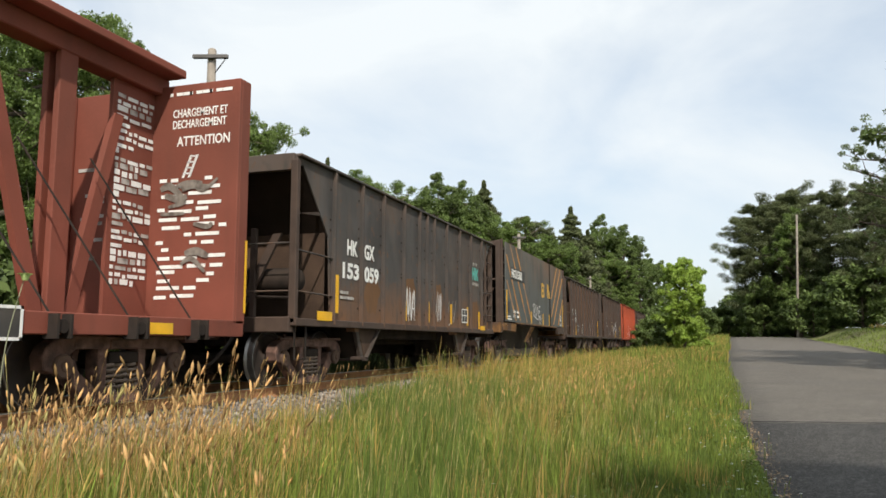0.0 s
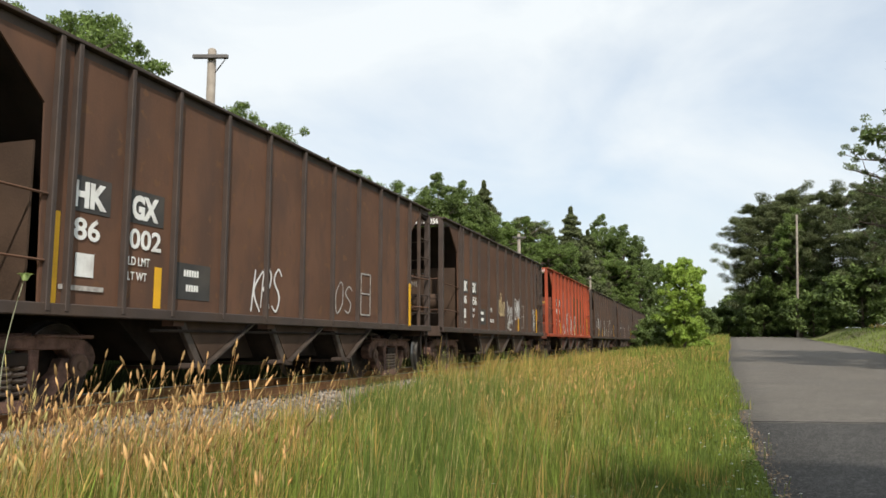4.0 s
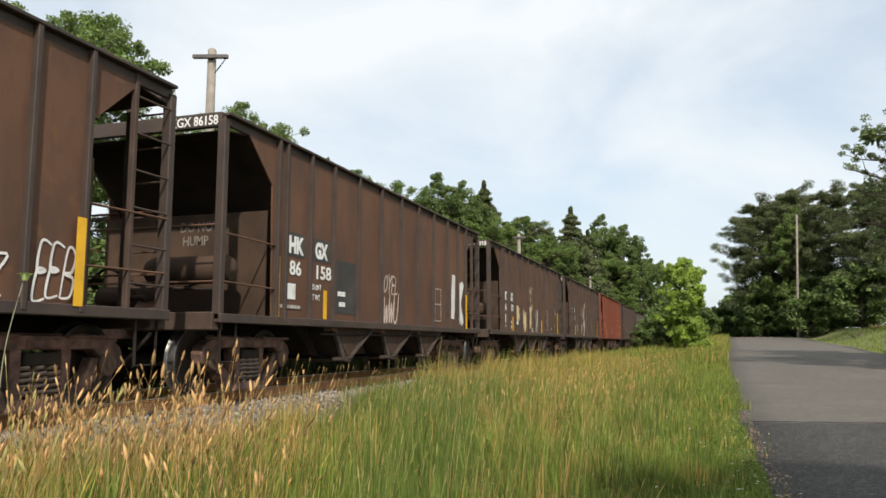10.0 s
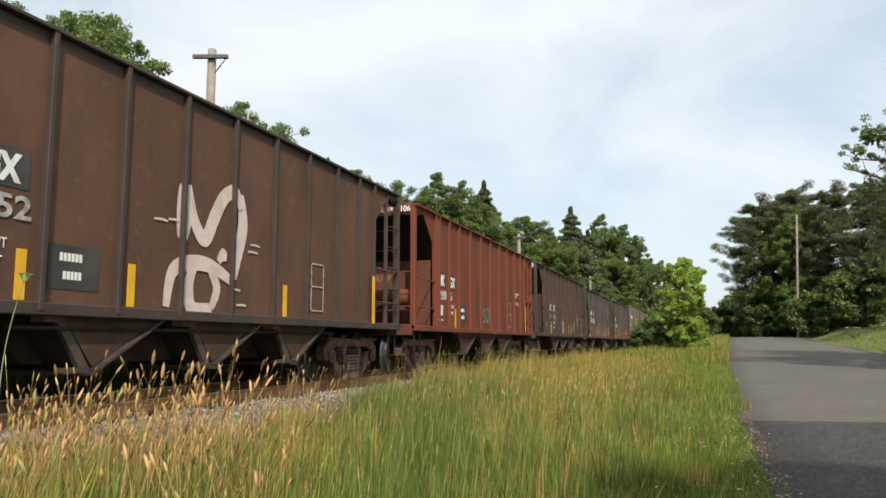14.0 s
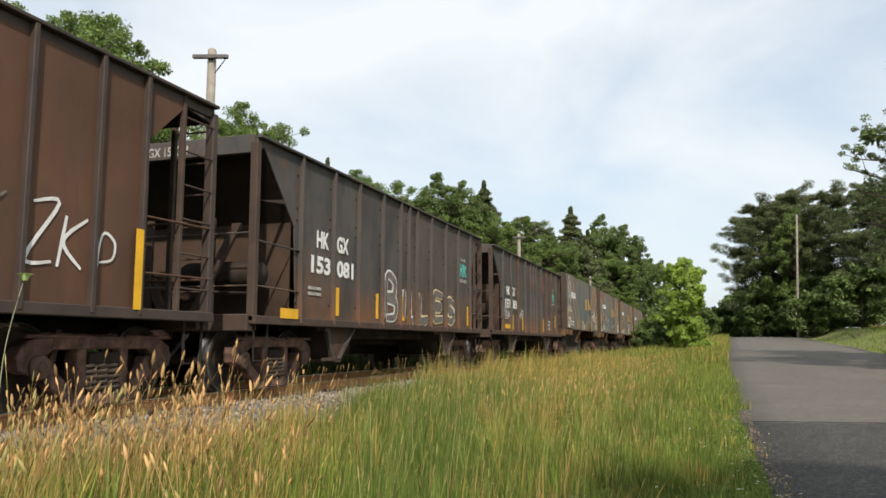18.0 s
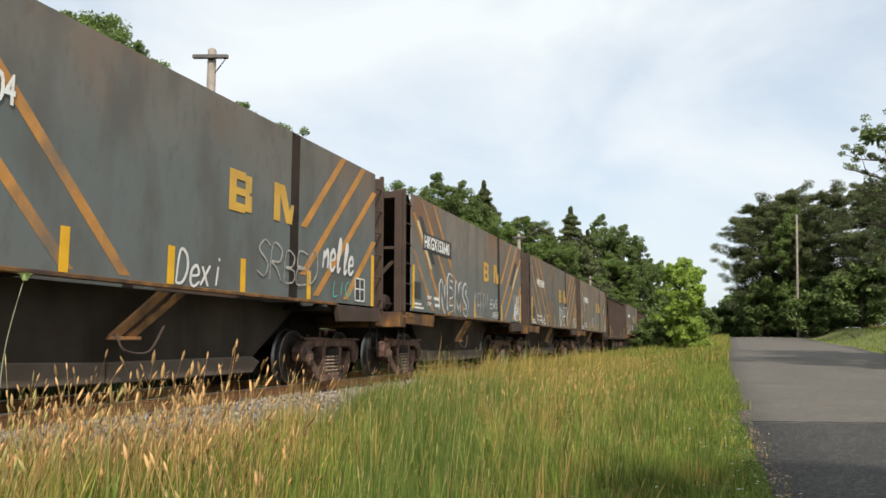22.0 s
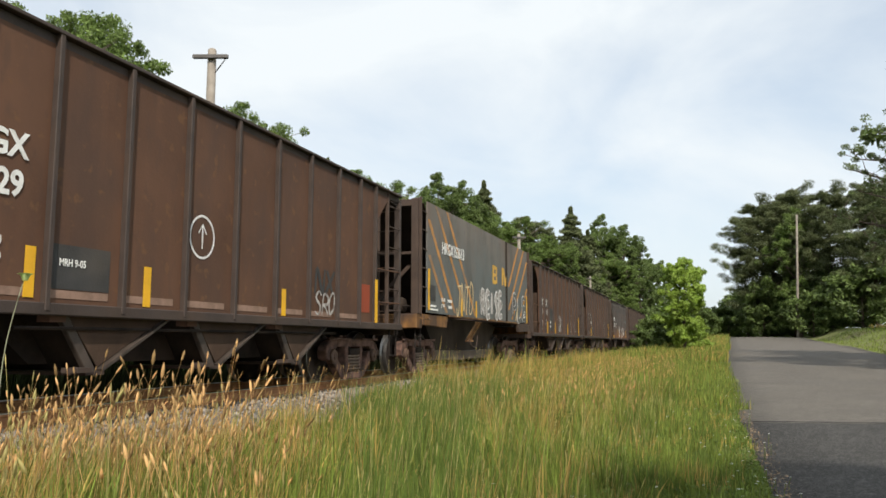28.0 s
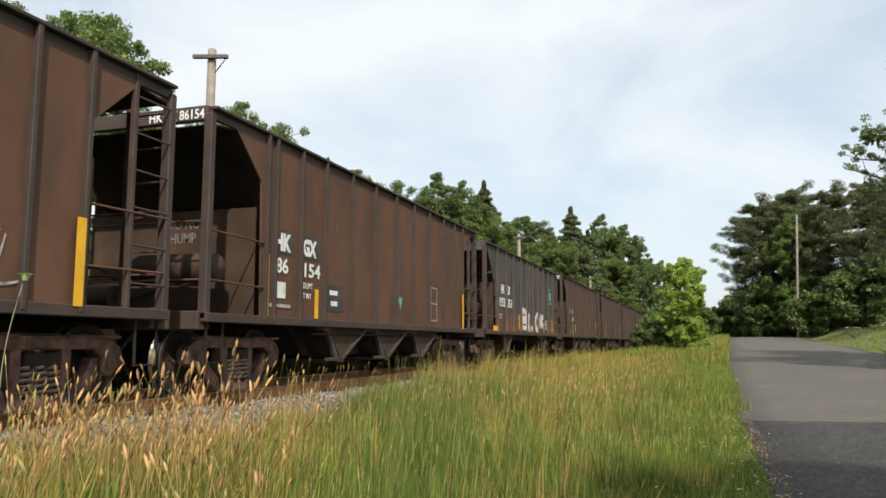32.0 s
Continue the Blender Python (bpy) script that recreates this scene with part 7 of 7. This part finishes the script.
    # clover and low broad weeds under and beside the grass
    n = 16000
    y = 3.5 + 26 * rs.rand(n) ** 1.5
    x = np.array([curve_at(LEFT_EDGE, q) for q in y]) - 0.02 - 2.6 * rs.rand(n) ** 1.7
    k = x > -2.6
    x, y = x[k], y[k]
    z = heights(x, y) + 0.04 + 0.16 * rs.rand(len(x)) * np.clip(0.4 - x, .2, 1.3)
    v, f = leaf_cloud(rs, np.stack([x, y, z], 1), np.full(len(x), 0.02), 2, 0.017, 1.0)
    tagged(new("clover", cloud_mesh("clover", v, f, GRASS_BLUE)), "low clover leaves along the road edge", "clover", "", "stuff")
    # dead leaves and grit swept against the road's edge
    n = 1700
    y = 4.5 + 24 * rs.rand(n) ** 1.6
    edge = np.array([curve_at(LEFT_EDGE, b) for b in y])
    x = edge + rs.randn(n) * 0.07 + 0.07
    v, f = leaf_cloud(rs, np.stack([x, y, np.full(n, 0.035)], 1), np.full(n, 0.012), 1, 0.016, 2.5)
    tagged(new("edge_litter", cloud_mesh("edge_litter", v, f, mat("dead_leaf_litter", (0.26, 0.18, 0.11), 0.9, bump=0, island=0.5))), "dry leaf litter along the edge of the asphalt", "litter", "", "stuff")
    # scattered tall thin stalks and leaning stems along the ballast
    x, y = field(420, -5.4, -3.6, 6.0, 34.0, 1.0)
    blades("tall_weeds", x, y, heights(x, y) - 0.02, 0.6 + 0.5 * rs.rand(len(x)), np.full(len(x), .007), (0.04, 0.0), GRASS_DRY, "thin pale weed stalks beside the ballast", 39, 0.4, "weeds")
    # rank weeds in clumps along the foot of the ballast
    n = 90
    cx, cy = -4.3 + 0.5 * rs.randn(n), 10.5 + 36 * rs.rand(n) ** 1.3
    cx = np.minimum(cx, -3.5)
    g = np.repeat(np.arange(n), 26)
    x, y = cx[g] + 0.16 * rs.randn(len(g)), cy[g] + 0.2 * rs.randn(len(g))
    h = (0.45 + 0.5 * rs.rand(n))[g] * (0.55 + 0.5 * rs.rand(len(g)))
    blades("rank_weeds", x, y, heights(x, y) - 0.02, h, 0.012 + 0.014 * rs.rand(len(g)), (0.02, 0.02), GRASS_BLUE, "rank dark green weeds along the ballast", 45, 0.4, "weeds")
    # seed heads
    cx, cy = field(300, -5.8, -2.0, 2.7, 7.0, 0.9)
    k = (cy < 6.5 + (cx + 4.7) * 0.2) & (rs.rand(len(cx)) < np.clip((-0.52 - cx / cy) / 0.2, 0.03, 1))
    cx, cy = cx[k], cy[k]
    lift = 0.46 + 0.56 * rs.rand(len(cx)) ** 1.4
    g = np.repeat(np.arange(len(cx)), rs.randint(3, 15, len(cx)))
    x, y = cx[g] + rs.randn(len(g)) * 0.09, cy[g] + rs.randn(len(g)) * 0.09
    h = lift[g] * (0.6 + 0.45 * rs.rand(len(g)))
    size = 0.035 + 0.05 * rs.rand(len(x))
    pale = (rs.rand(len(cx)) < 0.22)[g]
    heads("seed_heads", x[~pale], y[~pale], heights(x[~pale], y[~pale]), h[~pale], size[~pale], HEADS, "ripe orange-brown grass seed heads", 41, 1.1, 0.48)
    heads("seed_heads", x[pale], y[pale], heights(x[pale], y[pale]), h[pale], size[pale], STEMS, "pale straw-green grass seed heads", 46, 1.1, 0.48)
    x, y = field(70, -6.0, -4.6, 7.5, 12.5, 1.0)
    heads("seed_heads", x, y, heights(x, y), 0.45 + 0.45 * rs.rand(len(x)), 0.05 + 0.03 * rs.rand(len(x)), HEADS, "ripe grass seed heads on stalks beside the ballast", 43, 0.6, 0.3)
    x, y = field(900, -4.9, -0.8, 9.5, 34.0, 1.0)
    k = x > -3.9 + 0.35 * np.sin(y)
    x, y = x[k], y[k]
    h = 0.42 + 0.2 * rs.rand(len(x))
    heads("seed_heads", x, y, heights(x, y), h, 0.06 + 0.03 * rs.rand(len(x)), HEADS, "ripe orange-brown grass seed heads", 42)


build_grass()


# ---- wild flowers ----
def flower_head(s, r, petals):
    for i in range(petals):
        a = 2 * math.pi * i / petals
        u, w = (math.cos(a), math.sin(a)), (-math.sin(a) * r * .3, math.cos(a) * r * .3)
        p = [(u[0] * r * .2, u[1] * r * .2, 0), (u[0] * r * .7 + w[0], u[1] * r * .7 + w[1], r * .25), (u[0] * r, u[1] * r, r * .15), (u[0] * r * .7 - w[0], u[1] * r * .7 - w[1], r * .25)]
        base = len(s.v)
        s.v += p
        s.f.append((base, base + 1, base + 2, base + 3))


def build_flowers():
    rng = random.Random(9)
    spots = [(-3.9 + rng.uniform(-.5, .5), 10.6 + rng.uniform(-1.2, 1.6), rng.uniform(.62, .85)) for _ in range(16)]
    spots += [(0.5 + rng.uniform(-.35, .2), 5 + 19 * rng.random() ** 1.4, rng.uniform(.10, .24)) for _ in range(120)]
    spots += [(0.1 + rng.uniform(-.5, .5), 26 + rng.uniform(-3, 4), rng.uniform(.5, .75)) for _ in range(14)]
    spots += [(rng.uniform(-1.6, .2), rng.uniform(5, 13), rng.uniform(.2, .36)) for _ in range(50)]
    for x, y, h in spots:
        f = tagged(new("wild_flower"), "small white wild flower on a thin stem", "flower", "white flowers on the verge")
        f.matrix_basis = pose(x, y, ground_z(x, y), rng.uniform(-8, 8), rng.uniform(-8, 8), rng.uniform(0, 360)) @ Matrix.Diagonal((1, 1, h, 1))
        part("stem", shape("stem", lambda s: s.tube([(0, 0, 0), (0.01, 0, .5), (0, 0, 1)], .002, 4, False)), GRASS, f)
        part("blossom", shape("blossom", lambda s: flower_head(s, .012, 7)), PETAL, f, pose(0, 0, 1.0) @ Matrix.Diagonal((1, 1, 1 / h, 1)))
    # one tall stalk close to the viewer, with a flat pale green head
    stalk = tagged(new("flower_stalk"), "tall bent stalk with a flat pale green flower head", "flower")
    foot = ground_z(-2.46, 2.2)
    stalk.matrix_basis = pose(-2.46, 2.2, foot)
    tip = (0.14, -0.03, 1.494 - foot)
    part("stem", shape("tall_stem", lambda s: s.tube(smooth_line([(0, 0, 0), (0.02, 0.0, 0.7 - foot), (0.05, -0.02, 1.18 - foot), tip], 6), 0.0019, 6), 0, True), mat("pale_dry_stem", (0.36, 0.36, 0.24), 0.7, scale=6, var=0.2, fine=60, bump=0), stalk)
    part("blossom", shape("umbel", lambda s: [flower_head(s, .028, 9), s.tube([(0, 0, -.02), (0, 0, .006)], [.008, .02], 8)]), mat("pale_green_umbel", (0.45, 0.55, 0.22), 0.6, bump=0, trans=0.2), stalk, pose(*tip))
    for k, (z, az) in enumerate(((.25, 20), (.45, 160), (.6, 280))):
        part("leaf", shape("stalk_leaf", lambda s: s.slab((0, -.012, 0), (0, .012, 0), (.16, .02, .10), (.2, -.01, .11), .001)), GRASS_BLUE, stalk, pose(0.01, 0, z, 0, 0, az))


build_flowers()


# ---- motion of the train ----
def motions():
    times = [0.5 * i for i in range(12)] + [6.0 + 2.0 * i for i in range(14)]
    for car, start in CARS:
        walk(car, [(t, pose(TRACK_X, start - travelled(t), RAIL_Z)) for t in times])
    first = {}
    for w in WHEELSETS:
        dy = round(w.location.y, 3)
        if dy not in first:
            walk(w, [(k / 15, pose(0, dy, WHEEL_R, math.degrees(travelled(k / 15) / WHEEL_R))) for k in range(481)])
            first[dy] = w.animation_data
        else:
            w.rotation_mode = "QUATERNION"
            w.animation_data_create()
            w.animation_data.action = first[dy].action
            w.animation_data.action_slot = first[dy].action_slot


motions()
